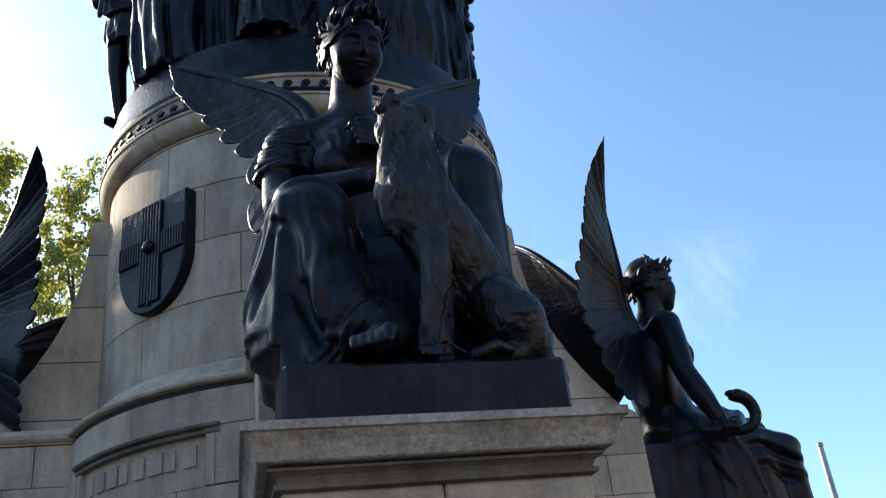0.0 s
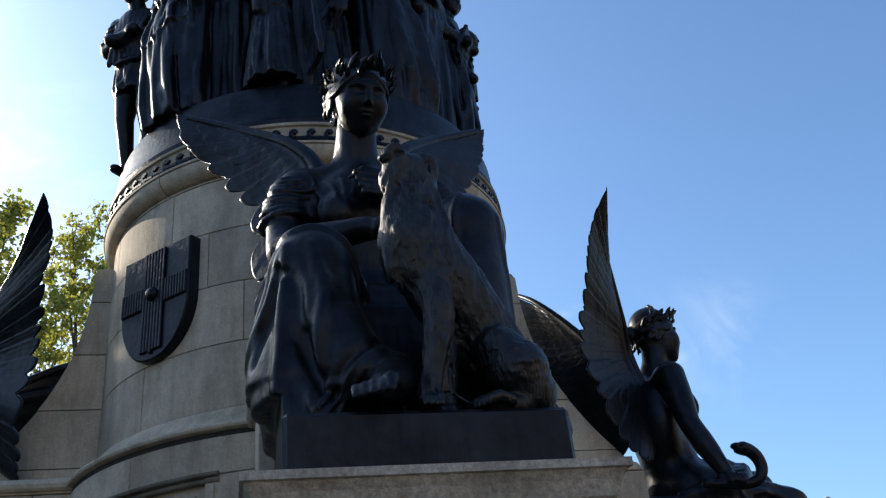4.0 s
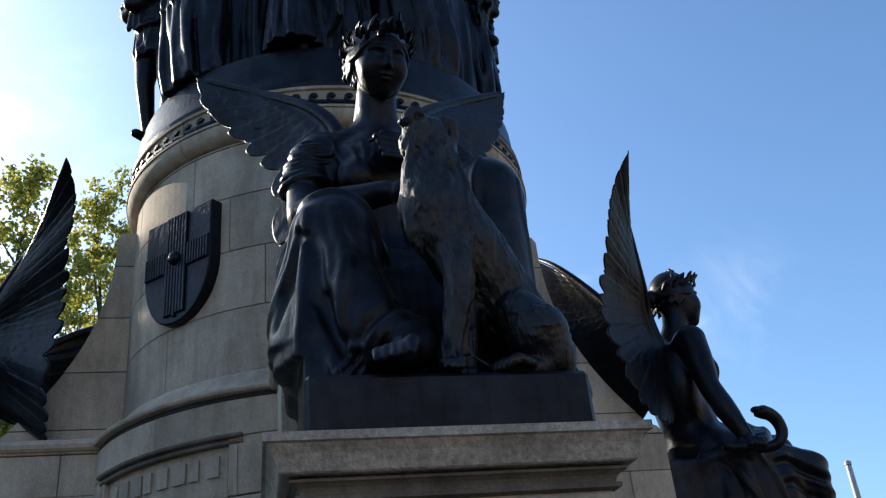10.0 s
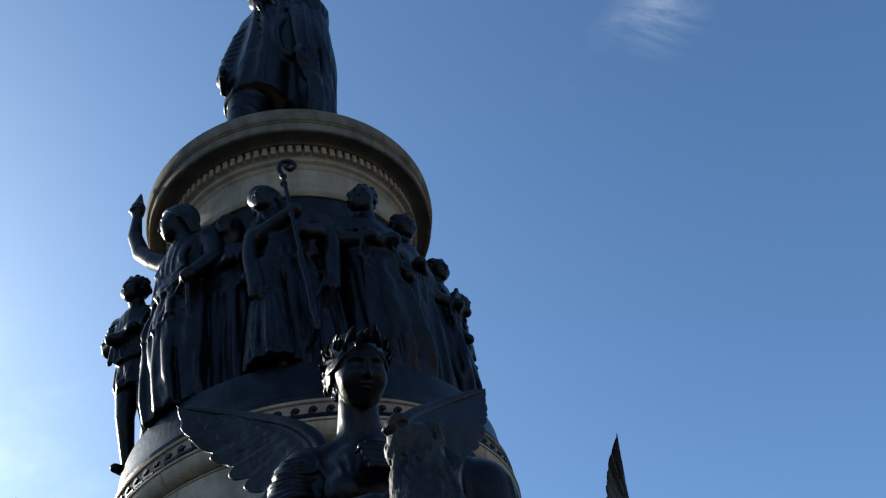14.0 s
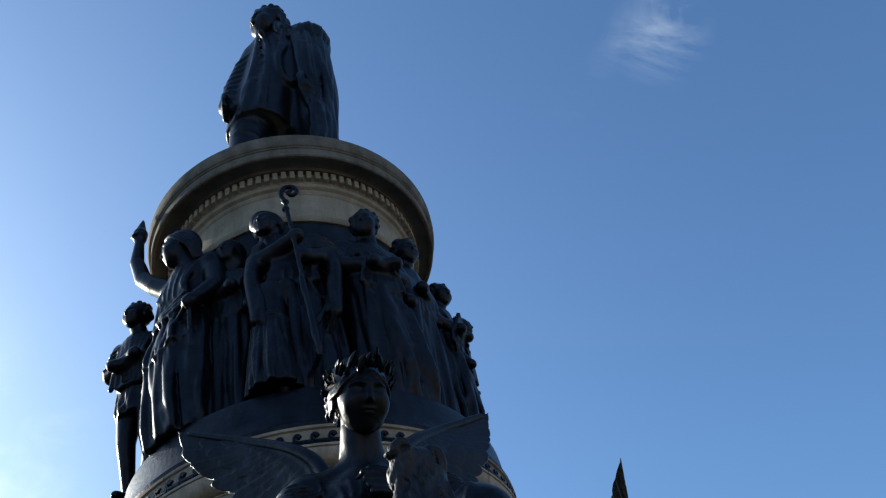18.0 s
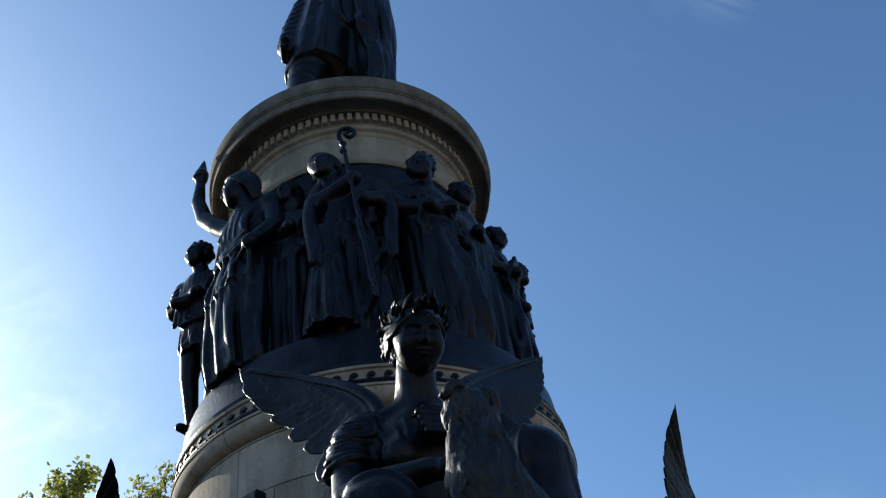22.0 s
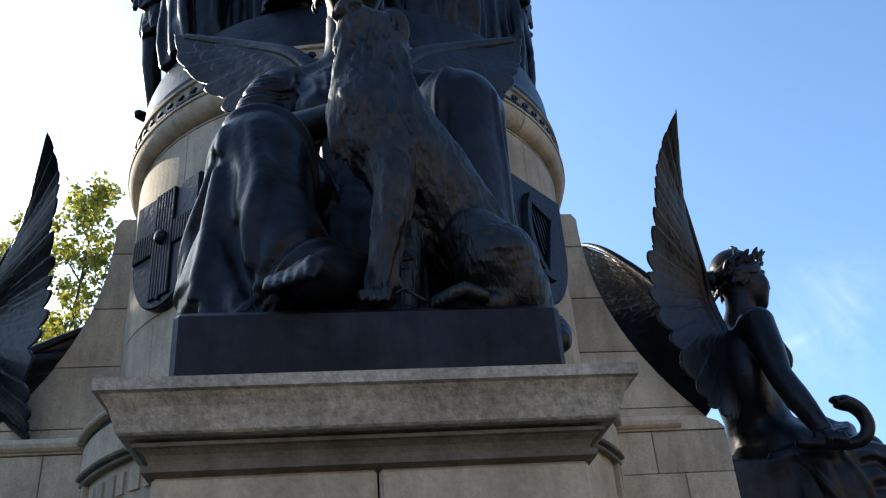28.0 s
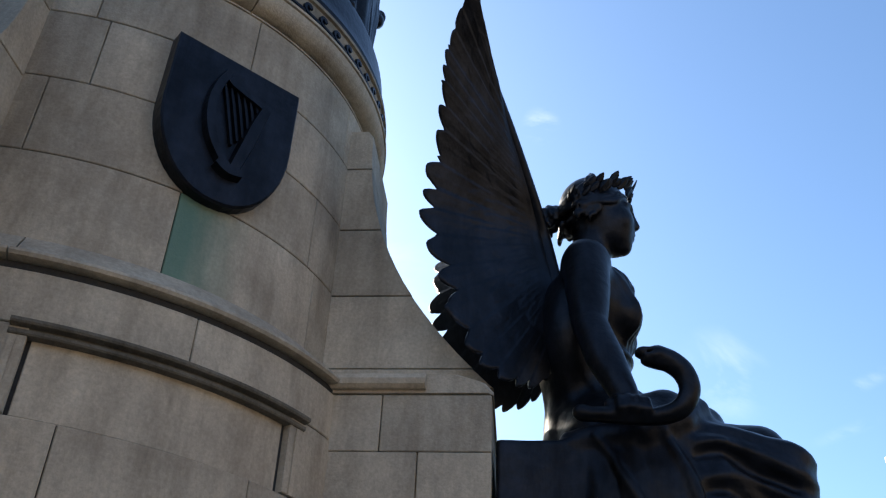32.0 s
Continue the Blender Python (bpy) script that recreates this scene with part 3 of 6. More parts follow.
# ---- the ground: paved island, kerb, road to the horizon ----
def ground():
    v, f = loft([[(x, y, z) for x, y in ((-1500, -1500), (1500, -1500), (1500, 1500), (-1500, 1500))] for z in (-0.6, -0.13)])
    tagged(mesh_object("road", v, f, ASPHALT), "worn dark grey asphalt road round the monument's island", "road", kind="structure")
    kerb = [(8.2, -0.5), (8.5, -0.5), (8.5, -0.02), (8.48, 0.0), (8.2, 0.0)]
    tagged(ring("kerb", kerb, STONE, steps=96), "pale granite kerb round the paved island", "kerb", kind="structure")
    v, f = revolve([(0.0, -0.5), (8.2, -0.5), (8.2, -0.004), (0.0, -0.004)], steps=72)
    tagged(mesh_object("pavement", v, f, PAVING), "grey stone paving of the monument's island", "pavement", kind="structure")

    # plain unseen walls close the place behind and beside the viewer, added to shade and bounce light
    # the tall north-west wall keeps the sun off the lower monument and tree crowns
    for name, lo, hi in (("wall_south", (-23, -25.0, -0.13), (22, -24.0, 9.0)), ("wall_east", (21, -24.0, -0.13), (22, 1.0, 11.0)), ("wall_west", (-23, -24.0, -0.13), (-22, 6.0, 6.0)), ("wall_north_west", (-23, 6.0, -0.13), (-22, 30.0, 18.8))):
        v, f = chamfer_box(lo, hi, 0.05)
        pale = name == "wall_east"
        tagged(mesh_object(name, v, f, BRICK if pale else DARKWALL), "plain warm brick wall along the street, out of view, added to bounce light" if pale else "plain dull brick wall along the street, out of view, added to shape the light", "wall", kind="structure")



ground()

# ---- the monument: drum, ledge, buttresses, pedestals ----
monument = empty("monument")
tagged(monument, "round weathered granite monument drum with buttresses and a moulded ledge", "monument")

R_LOW, R_DRUM = 1.40, 1.27
core_v, core_f = revolve([(0.0, 0.0), (R_LOW - 0.03, 0.0), (R_LOW - 0.03, 3.0), (R_DRUM - 0.02, 3.1), (R_DRUM - 0.02, 4.55), (0.0, 4.55)], steps=96)
mesh_object("drum_core", core_v, core_f, MORTAR, monument)
ring("stepped_base", [(0.0, 0.0), (2.1, 0.0), (2.1, 0.3), (1.75, 0.3), (1.75, 0.6), (1.55, 0.7), (1.2, 0.7)], STONE, monument)


def arc(name, profile, mat, a0, a1, gap=0.12):
    """A quarter of a moulding, parted from the next by a fine joint."""
    v, f = revolve(profile, a0 + gap, a1 - gap, 48)
    me = mesh_object(name, v, f, mat, monument).data
    me.polygons.foreach_set("use_smooth", [True] * len(me.polygons))
    me.set_sharp_from_angle(angle=radians(28))


# the ledge with its roll, and the band above the drum
for quarter in range(4):
    arc("ledge", [(1.2, 3.028), (1.345, 3.028), (1.345, 3.034), (1.412, 3.034), (1.428, 3.038), (1.434, 3.049), (1.430, 3.060), (1.40, 3.066), (1.36, 3.092), (1.285, 3.186), (1.2, 3.187)], STONE, -69.0 + 90 * quarter, -69.0 + 90 * (quarter + 1))
# a mortar-dark ring paints the shadow line below the ledge's roll
ring("bed_joint", [(1.3, 3.008), (1.394, 3.008), (1.394, 3.031), (1.3, 3.031)], MORTAR, monument, label="dark strip under the ledge, standing in for its undercut shadow")
for quarter in range(4):
    arc("roll_moulding", [(1.2, 4.545), (1.262, 4.545), (1.262, 4.552), (1.270, 4.554), (1.270, 4.562), (1.256, 4.565), (1.256, 4.575), (1.276, 4.577)] + [(1.272 + 0.066 * math.sin(radians(a)), 4.666 - 0.086 * math.cos(radians(a))) for a in range(10, 91, 10)] + [(1.334, 4.670), (1.345, 4.673), (1.345, 4.688), (1.318, 4.690), (1.318, 4.70), (1.2, 4.70)], STONE, -45.0 + 90 * quarter, -45.0 + 90 * (quarter + 1))
for quarter in range(4):
    arc("frieze_band", [(1.2, 4.7), (1.322, 4.7), (1.322, 4.80), (1.335, 4.806), (1.335, 4.825), (1.2, 4.826)], CAPSTONE, -45.0 + 90 * quarter, -45.0 + 90 * (quarter + 1))


def courses():
    # upper drum: four courses, joints staggered
    zs = [3.19, 3.54, 3.882, 4.216, 4.548]
    joints = [[-90, -49.6, -19], [-74.2, -47, -21.5], [-68, -31], [-70.5, -42.5, -14]]
    for i in range(4):
        for q in range(4):
            js = [j + 90 * q for j in joints[i]]
            js.append(joints[i][0] + 90 * (q + 1))
            for a0, a1 in zip(js, js[1:]):
                v, f = curved_block(R_DRUM - 0.09, R_DRUM, zs[i], zs[i + 1], a0, a1)
                stain = i == 0 and q == 0 and abs(a0 + 49.6) < 0.1
                mesh_object("stone_block", v, f, STAINED if stain else STONE, monument, label="granite block stained green by copper" if stain else "")
    # lower drum: courses above and beside the sunk panels
    for z0, z1, js in ((2.83, 3.008, [-90, -44.6]), (2.56, 2.83, None), (2.2, 2.556, [-74, -58.0, -32.7]), (1.75, 2.2, [-90, -45]), (1.25, 1.75, [-70, -28]), (0.7, 1.25, [-90, -45])):
        for q in range(4):
            if js is None:
                for a0, a1, r in ((-75, -63.9, R_LOW), (-63.5, -27.2, R_LOW - 0.026), (-26.8, -15, R_LOW)):
                    v, f = curved_block(R_LOW - 0.09, r, z0, z1, a0 + 90 * q, a1 + 90 * q)
                    mesh_object("panel_block" if r < R_LOW else "stone_block", v, f, STONE, monument)
                continue
            e = [j + 90 * q for j in js] + [js[0] + 90 * (q + 1)]
            for a0, a1 in zip(e, e[1:]):
                v, f = curved_block(R_LOW - 0.09, R_LOW, z0, z1, a0, a1)
                mesh_object("stone_block", v, f, STONE, monument)
    # hooded mouldings over the panels, with short returns at the sides
    for q in range(4):
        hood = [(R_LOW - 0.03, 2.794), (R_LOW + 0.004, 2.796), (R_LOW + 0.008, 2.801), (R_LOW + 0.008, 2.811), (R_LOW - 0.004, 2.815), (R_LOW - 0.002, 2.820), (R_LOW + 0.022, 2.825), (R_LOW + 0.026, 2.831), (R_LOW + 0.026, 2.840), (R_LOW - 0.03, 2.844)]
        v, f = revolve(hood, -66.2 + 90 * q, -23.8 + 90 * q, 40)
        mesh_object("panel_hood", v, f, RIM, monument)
        for a in (-65.9, -25.6):
            v, f = revolve([(R_LOW - 0.03, 2.56), (R_LOW + 0.006, 2.56), (R_LOW + 0.006, 2.79), (R_LOW - 0.03, 2.79)], a + 90 * q, a + 0.8 + 90 * q, 2)
            mesh_object("panel_edge", v, f, STONE, monument)
    # worn raised bars where the sunk panel carries an inscription
    for i in range(8):
        a = -150.5 + i * 4.1
        v, f = revolve([(R_LOW - 0.04, 2.66), (R_LOW - 0.014, 2.66), (R_LOW - 0.014, 2.755), (R_LOW - 0.04, 2.755)], a, a + 2.3 + 0.5 * (i % 3), 3)
        mesh_object("inscription_bar", v, f, STONE, monument, label="worn raised bar of an inscription")


def buttress(turn):
    """One of the four buttresses: a squared base block and a concave curve of five stones."""
    # profile facing outward: x distance from the axis
    curve = lambda z: 1.352 + 0.62 * max(0.0, (4.42 - z) / 1.36) ** 2.35
    zs = [3.105, 3.19, 3.527, 3.866, 4.21, 4.43]
    for z0, z1 in zip(zs, zs[1:]):
        out = [(1.1, z0 + 0.0025), (curve(z0), z0 + 0.0025)]
        n = 5
        for i in range(1, n):
            z = z0 + (z1 - z0) * i / n
            out.append((curve(z), z))
        out.append((curve(z1), z1 - 0.0025))
        if z1 > 4.4:
            out[-1:] = [(1.352, 4.40), (1.325, 4.44)]
        out.append((1.1, out[-1][1]))
        v, f = prism(out, -0.26, 0.26)
        mesh_object("buttress_stone", turned(v, turn), f, STONE, monument)
    # the top weathering slab of the base block
    v, f = prism([(1.2, 3.012), (1.93, 3.012), (1.93, 3.025), (1.90, 3.06), (1.80, 3.095), (1.2, 3.103)], -0.415, 0.415, ch=0.02)
    mesh_object("weathering_slab", turned(v, turn), f, STONE, monument)
    for side in (-1, 1):
        v, f = loft([[(x, side * (0.415 + d), 3.052 + h) for d, h in ((-0.03, -0.03), (-0.012, -0.028), (0.018, -0.026), (0.032, -0.014), (0.038, 0.006), (0.03, 0.026), (0.0, 0.04), (-0.03, 0.04))] for x in (1.25, 1.40, 1.66, 1.68 if turn == 0 else 1.935)])
        mesh_object("roll_return", turned(v, turn), f, STONE, monument)
    if turn:
        v, f = loft([[(1.93 + d, y, 3.052 + h) for d, h in ((-0.03, -0.03), (-0.012, -0.028), (0.018, -0.026), (0.032, -0.014), (0.038, 0.006), (0.03, 0.026), (0.0, 0.04), (-0.03, 0.04))] for y in (-0.445, 0.445)])
        mesh_object("roll_front", turned(v, turn), f, STONE, monument)
    # squared blocks below
    rows = [(2.79, 3.008, (1.2, 1.52, 1.925)), (2.555, 2.787, (1.2, 1.66, 1.925)), (2.2, 2.552, (1.2, 1.46, 1.925)), (1.75, 2.197, (1.2, 1.6, 1.925)), (1.2, 1.747, (1.2, 1.5, 1.925)), (0.0, 1.197, (1.2, 1.925))]
    for z0, z1, xs in rows:
        for x0, x1 in zip(xs, xs[1:]):
            v, f = chamfer_box((x0 + 0.002, -0.41, z0), (x1 - 0.002, 0.41, z1 + 0.0))
            mesh_object("stone_block", turned(v, turn), f, STONE, monument)


def sweep_rect(x0, x1, half, profile):
    """A moulding round three sides of a pedestal: outline grows by the profile's first value."""
    rings_ = []
    for d, z in profile:
        rings_.append([(x0, -half - d, z), (x1 + d, -half - d, z), (x1 + d, half + d, z), (x0, half + d, z)])
    return loft(rings_)


def pedestal(turn):
    """The pedestal before a buttress, that carries a winged figure (built along +x, then turned)."""
    p = empty("statue_pedestal")
    tagged(p, "square granite pedestal with a heavy moulded cornice", "pedestal", "pedestals round the monument")
    x0, x1, half = 1.93, 3.215, 0.40
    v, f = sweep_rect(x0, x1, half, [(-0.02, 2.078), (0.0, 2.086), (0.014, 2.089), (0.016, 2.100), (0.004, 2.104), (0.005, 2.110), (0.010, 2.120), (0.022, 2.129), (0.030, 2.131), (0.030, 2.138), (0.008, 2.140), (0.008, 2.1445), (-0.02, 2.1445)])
    # same granite as the rest, darkened for the slab's shade
    mesh_object("bed_moulding", turned(v, turn), f, RIM, p, label="moulding under the cornice slab, shade put into its colour")
    v, f = sweep_rect(x0, x1, half, [(0.004, 2.146), (0.050, 2.146), (0.055, 2.150), (0.060, 2.168), (0.068, 2.190), (0.080, 2.208), (0.083, 2.213), (0.093, 2.216), (0.093, 2.238), (0.05, 2.243)])
    mesh_object("cornice_slab", turned(v, turn), f, SPECKLED, p, label="granite cornice slab with a speckled weathered edge")
    for z0, z1, ys in ((1.60, 2.083, (-0.40, 0.005, 0.40)), (1.05, 1.597, (-0.40, 0.40)), (0.5, 1.047, (-0.40, 0.02, 0.40))):
        for y0, y1 in zip(ys, ys[1:]):
            v, f = chamfer_box((x0, y0 + 0.002, z0), (x1, y1 - 0.002, z1), 0.007)
            mesh_object("stone_block", turned(v, turn), f, STONE, p)
    v, f = sweep_rect(x0, x1, half, [(0.14, 0.0), (0.14, 0.28), (0.12, 0.33), (0.06, 0.38), (0.03, 0.46), (0.0, 0.497)])
    mesh_object("base_moulding", turned(v, turn), f, STONE, p)
    v, f = chamfer_box((1.935, -0.388, 2.245), (3.2, 0.388, 2.418), 0.012)
    b = mesh_object("bronze_plinth", turned(v, turn), f, BRONZE)
    tagged(b, "plain dark bronze plinth slab on the granite pedestal", "plinth", "bronze plinths")


# ---- the cap: bronze drum of figures, dentilled cornice, statue base ----
ring("bronze_footing", [(0.9, 4.828), (1.325, 4.828), (1.33, 4.86), (1.315, 4.885), (1.30, 4.96), (1.29, 5.10), (1.275, 5.15), (0.9, 5.15)], BRONZE, monument, label="dark bronze footing under the figures")
ring("figure_drum", [(0.5, 5.05), (0.96, 5.05), (0.94, 5.6), (0.97, 7.0), (0.985, 7.06), (0.5, 7.06)], BRONZE, monument, label="dark bronze drum behind the figures")

cap = empty("cornice", (0, 0, 0))
tagged(cap, "round granite cap with dentils and a wide projecting cornice", "cornice")
ring("frieze", [(0.5, 7.055), (1.0, 7.055), (1.015, 7.075), (1.02, 7.10), (1.0, 7.125), (0.985, 7.14), (0.985, 7.40), (0.995, 7.41), (1.005, 7.44), (1.03, 7.455), (1.04, 7.475), (1.04, 7.487), (0.5, 7.487)], CAPSTONE, cap, steps=144)
ring("dentil_bed", [(0.5, 7.487), (1.045, 7.487), (1.045, 7.595), (0.5, 7.6)], CAPSTONE, cap, steps=144)
# the underside's shade is put into the stone's colour here
ring("soffit", [(0.5, 7.6), (1.09, 7.60), (1.10, 7.622), (1.125, 7.636), (1.20, 7.638), (1.20, 7.70), (0.5, 7.70)], SOFFIT_SHADE, cap, steps=160, label="granite underside of the cornice, its shade put into the colour")
# the corona's darker tone includes the shade of its underside
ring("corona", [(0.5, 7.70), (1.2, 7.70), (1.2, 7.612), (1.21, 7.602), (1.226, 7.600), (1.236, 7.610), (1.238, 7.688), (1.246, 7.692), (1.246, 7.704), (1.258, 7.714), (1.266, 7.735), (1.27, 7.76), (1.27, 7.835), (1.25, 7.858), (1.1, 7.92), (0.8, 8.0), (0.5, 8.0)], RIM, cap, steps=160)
ring("statue_base", [(0.0, 7.99), (0.84, 7.99), (0.84, 8.08), (0.80, 8.11), (0.72, 8.12), (0.72, 8.3), (0.0, 8.3)], CAPSTONE, cap)


def dentils():
    v, f = chamfer_box((1.03, -0.0205, 7.50), (1.088, 0.0205, 7.588), 0.003)
    first = mesh_object("dentil", v, f, CAPSTONE, cap)
    for i in range(1, 100):
        ob = new("dentil", first.data)
        ob.parent = cap
        ob.rotation_euler = (0, 0, radians(3.6 * i))


def wave_scrolls():
    """Running wave ornament in dark bronze on the stone band, one scroll at a time."""
    eye = []
    for i in range(22):
        t = i / 21
        a = 0.3 + 4.6 * t
        r = 0.011 + 0.021 * t
        eye.append((math.cos(a) * r, math.sin(a) * r))
    path = eye + [(0.045, -0.036), (0.06, -0.04), (0.075, -0.04)]
    w = [0.0115 - 0.002 * i / len(path) for i in range(len(path))]
    rings_ = []
    for i, (u, h) in enumerate(path):
        u2, h2 = path[min(i + 1, len(path) - 1)]
        u1, h1 = path[max(i - 1, 0)]
        tx, tz = u2 - u1, h2 - h1
        ln = math.hypot(tx, tz) + 1e-9
        nx, nz = -tz / ln * w[i], tx / ln * w[i]
        rings_.append([(1.31, u - nx, h - nz + 4.752), (1.334, u - nx * 0.7, h - nz * 0.7 + 4.752), (1.334, u + nx * 0.7, h + nz * 0.7 + 4.752), (1.31, u + nx, h + nz + 4.752)])
    v, f = loft(rings_)
    k = len(v)
    dv, df = loft([[(1.31, 0.013 * math.cos(b), 4.752 + 0.013 * math.sin(b)) for b in [j * math.pi / 5 for j in range(10)]], [(1.338, 0.009 * math.cos(b), 4.752 + 0.009 * math.sin(b)) for b in [j * math.pi / 5 for j in range(10)]]])
    bv, bf = loft([[(1.31, -0.05, 4.702), (1.329, -0.05, 4.702), (1.329, -0.05, 4.731), (1.31, -0.05, 4.731)], [(1.31, 0.05, 4.702), (1.329, 0.05, 4.702), (1.329, 0.05, 4.731), (1.31, 0.05, 4.731)]])
    v, f = v + dv, f + [tuple(i + k for i in g) for g in df]
    k = len(v)
    v, f = v + bv, f + [tuple(i + k for i in g) for g in bf]
    first = mesh_object("wave_scroll", v, f, BRONZE, monument)
    for i in range(1, 84):
        ob = new("wave_scroll", first.data)
        ob.parent = monument
        ob.rotation_euler = (0, 0, radians(360 / 84 * i))


# ---- shields ----
def shield_plate(bm_depth=0.085, half=0.272, top=4.212, bottom=3.522, face=1.318):
    """Outline of the shield in its own plane, thick, with a bevelled rim: along +x, centred on y = 0."""
    pts = [(half, top), (half, top - 0.33)]
    for i in range(1, 12):
        a = i / 11 * math.pi / 2
        pts.append((half * math.cos(a) ** 0.9, top - 0.33 - (top - 0.33 - bottom) * math.sin(a) ** 1.05))
    pts += [(-y, z) for y, z in pts[-2::-1]]
    cz = (top + bottom) / 2
    rows = []
    for x, sc in ((face - bm_depth, 1.0), (face - 0.008, 1.0), (face, 0.975)):
        rows.append([(x, y * sc, cz + (z - cz) * sc) for y, z in pts])
    return loft(rows)


def cross_shield(turn):
    sh = empty("cross_shield")
    tagged(sh, "dark bronze shield with ribbed cross and boss on the drum", "shield", "bronze shields on the drum")
    v, f = shield_plate(half=0.256, top=4.195, bottom=3.54)
    mesh_object("plate", turned(v, turn), f, BRONZE, sh)
    x = 1.318
    for i in range(7):
        y = -0.069 + 0.023 * i
        v, f = chamfer_box((x - 0.01, y - 0.0095, 3.575 if i == 3 else 3.59), (x + 0.014, y + 0.0095, 4.185), 0.004)
        mesh_object("cross_rib", turned(v, turn), f, BRONZE, sh)
    for side in (-1, 1):
        v, f = chamfer_box((x - 0.012, min(side * 0.083, side * 0.249), 3.846), (x + 0.006, max(side * 0.083, side * 0.249), 3.988), 0.004)
        mesh_object("cross_arm", turned(v, turn), f, BRONZE, sh)
        for i in range(8):
            y = side * (0.093 + 0.0208 * i)
            v, f = chamfer_box((x + 0.001, y - 0.0085, 3.850), (x + 0.013, y + 0.0085, 3.984), 0.004)
            mesh_object("cross_rib", turned(v, turn), f, BRONZE, sh)
    v, f = loft([[(x + d, r * math.cos(b), 3.915 + r * math.sin(b)) for b in [j * math.pi / 8 for j in range(16)]] for d, r in ((0.0, 0.04), (0.025, 0.038), (0.04, 0.028), (0.046, 0.012))])
    mesh_object("boss", turned(v, turn), f, BRONZE, sh, smooth=True)


def harp_shield(turn):
    sh = empty("harp_shield")
    tagged(sh, "dark bronze shield with raised stringed harp on the drum", "shield", "bronze shields on the drum")
    v, f = shield_plate()
    mesh_object("plate", turned(v, turn), f, BRONZE, sh)
    x = 1.316

    def bar(name, pts, r, flat=0.022):
        rows = []
        c = spline([(0, *q) for q in pts], 6)
        for i, q in enumerate(c):
            a, b = c[max(i - 1, 0)], c[min(i + 1, len(c) - 1)]
            ty, tz = b[1] - a[1], b[2] - a[2]
            ln = math.hypot(ty, tz) + 1e-9
            ny, nz = -tz / ln, ty / ln
            rr = r * (1.0 + 0.25 * math.sin(i / (len(c) - 1) * math.pi))
            rows.append([(x + d, q[1] + ny * rr * s, q[2] + nz * rr * s) for s, d in ((-1, 0), (-0.7, flat), (0.7, flat), (1, 0))])
        v, f = loft(rows)
        mesh_object(name, turned(v, turn), f, BRONZE, sh)
    bar("harp_pillar", [(-0.055, 4.115), (-0.085, 4.03), (-0.098, 3.92), (-0.075, 3.80), (-0.02, 3.71), (0.03, 3.665)], 0.02, 0.032)
    bar("harp_neck", [(-0.07, 4.10), (-0.03, 4.07), (0.02, 4.055), (0.08, 4.04), (0.125, 4.02)], 0.016, 0.03)
    bar("harp_soundbox", [(0.125, 4.025), (0.10, 3.93), (0.075, 3.82), (0.04, 3.68)], 0.026, 0.034)
    bar("harp_foot", [(-0.03, 3.685), (0.02, 3.665), (0.075, 3.67)], 0.022, 0.036)
    for i in range(6):
        y = -0.06 + 0.028 * i
        bar("harp_string", [(y, 4.055 - 0.004 * i), (y + 0.035 - 0.004 * i, 3.935 + 0.012 * i), (y + 0.075 - 0.009 * i, 3.79 + 0.028 * i)], 0.006, 0.018)


cross_shield(-135)
harp_shield(-45)
cross_shield(45)
harp_shield(135)


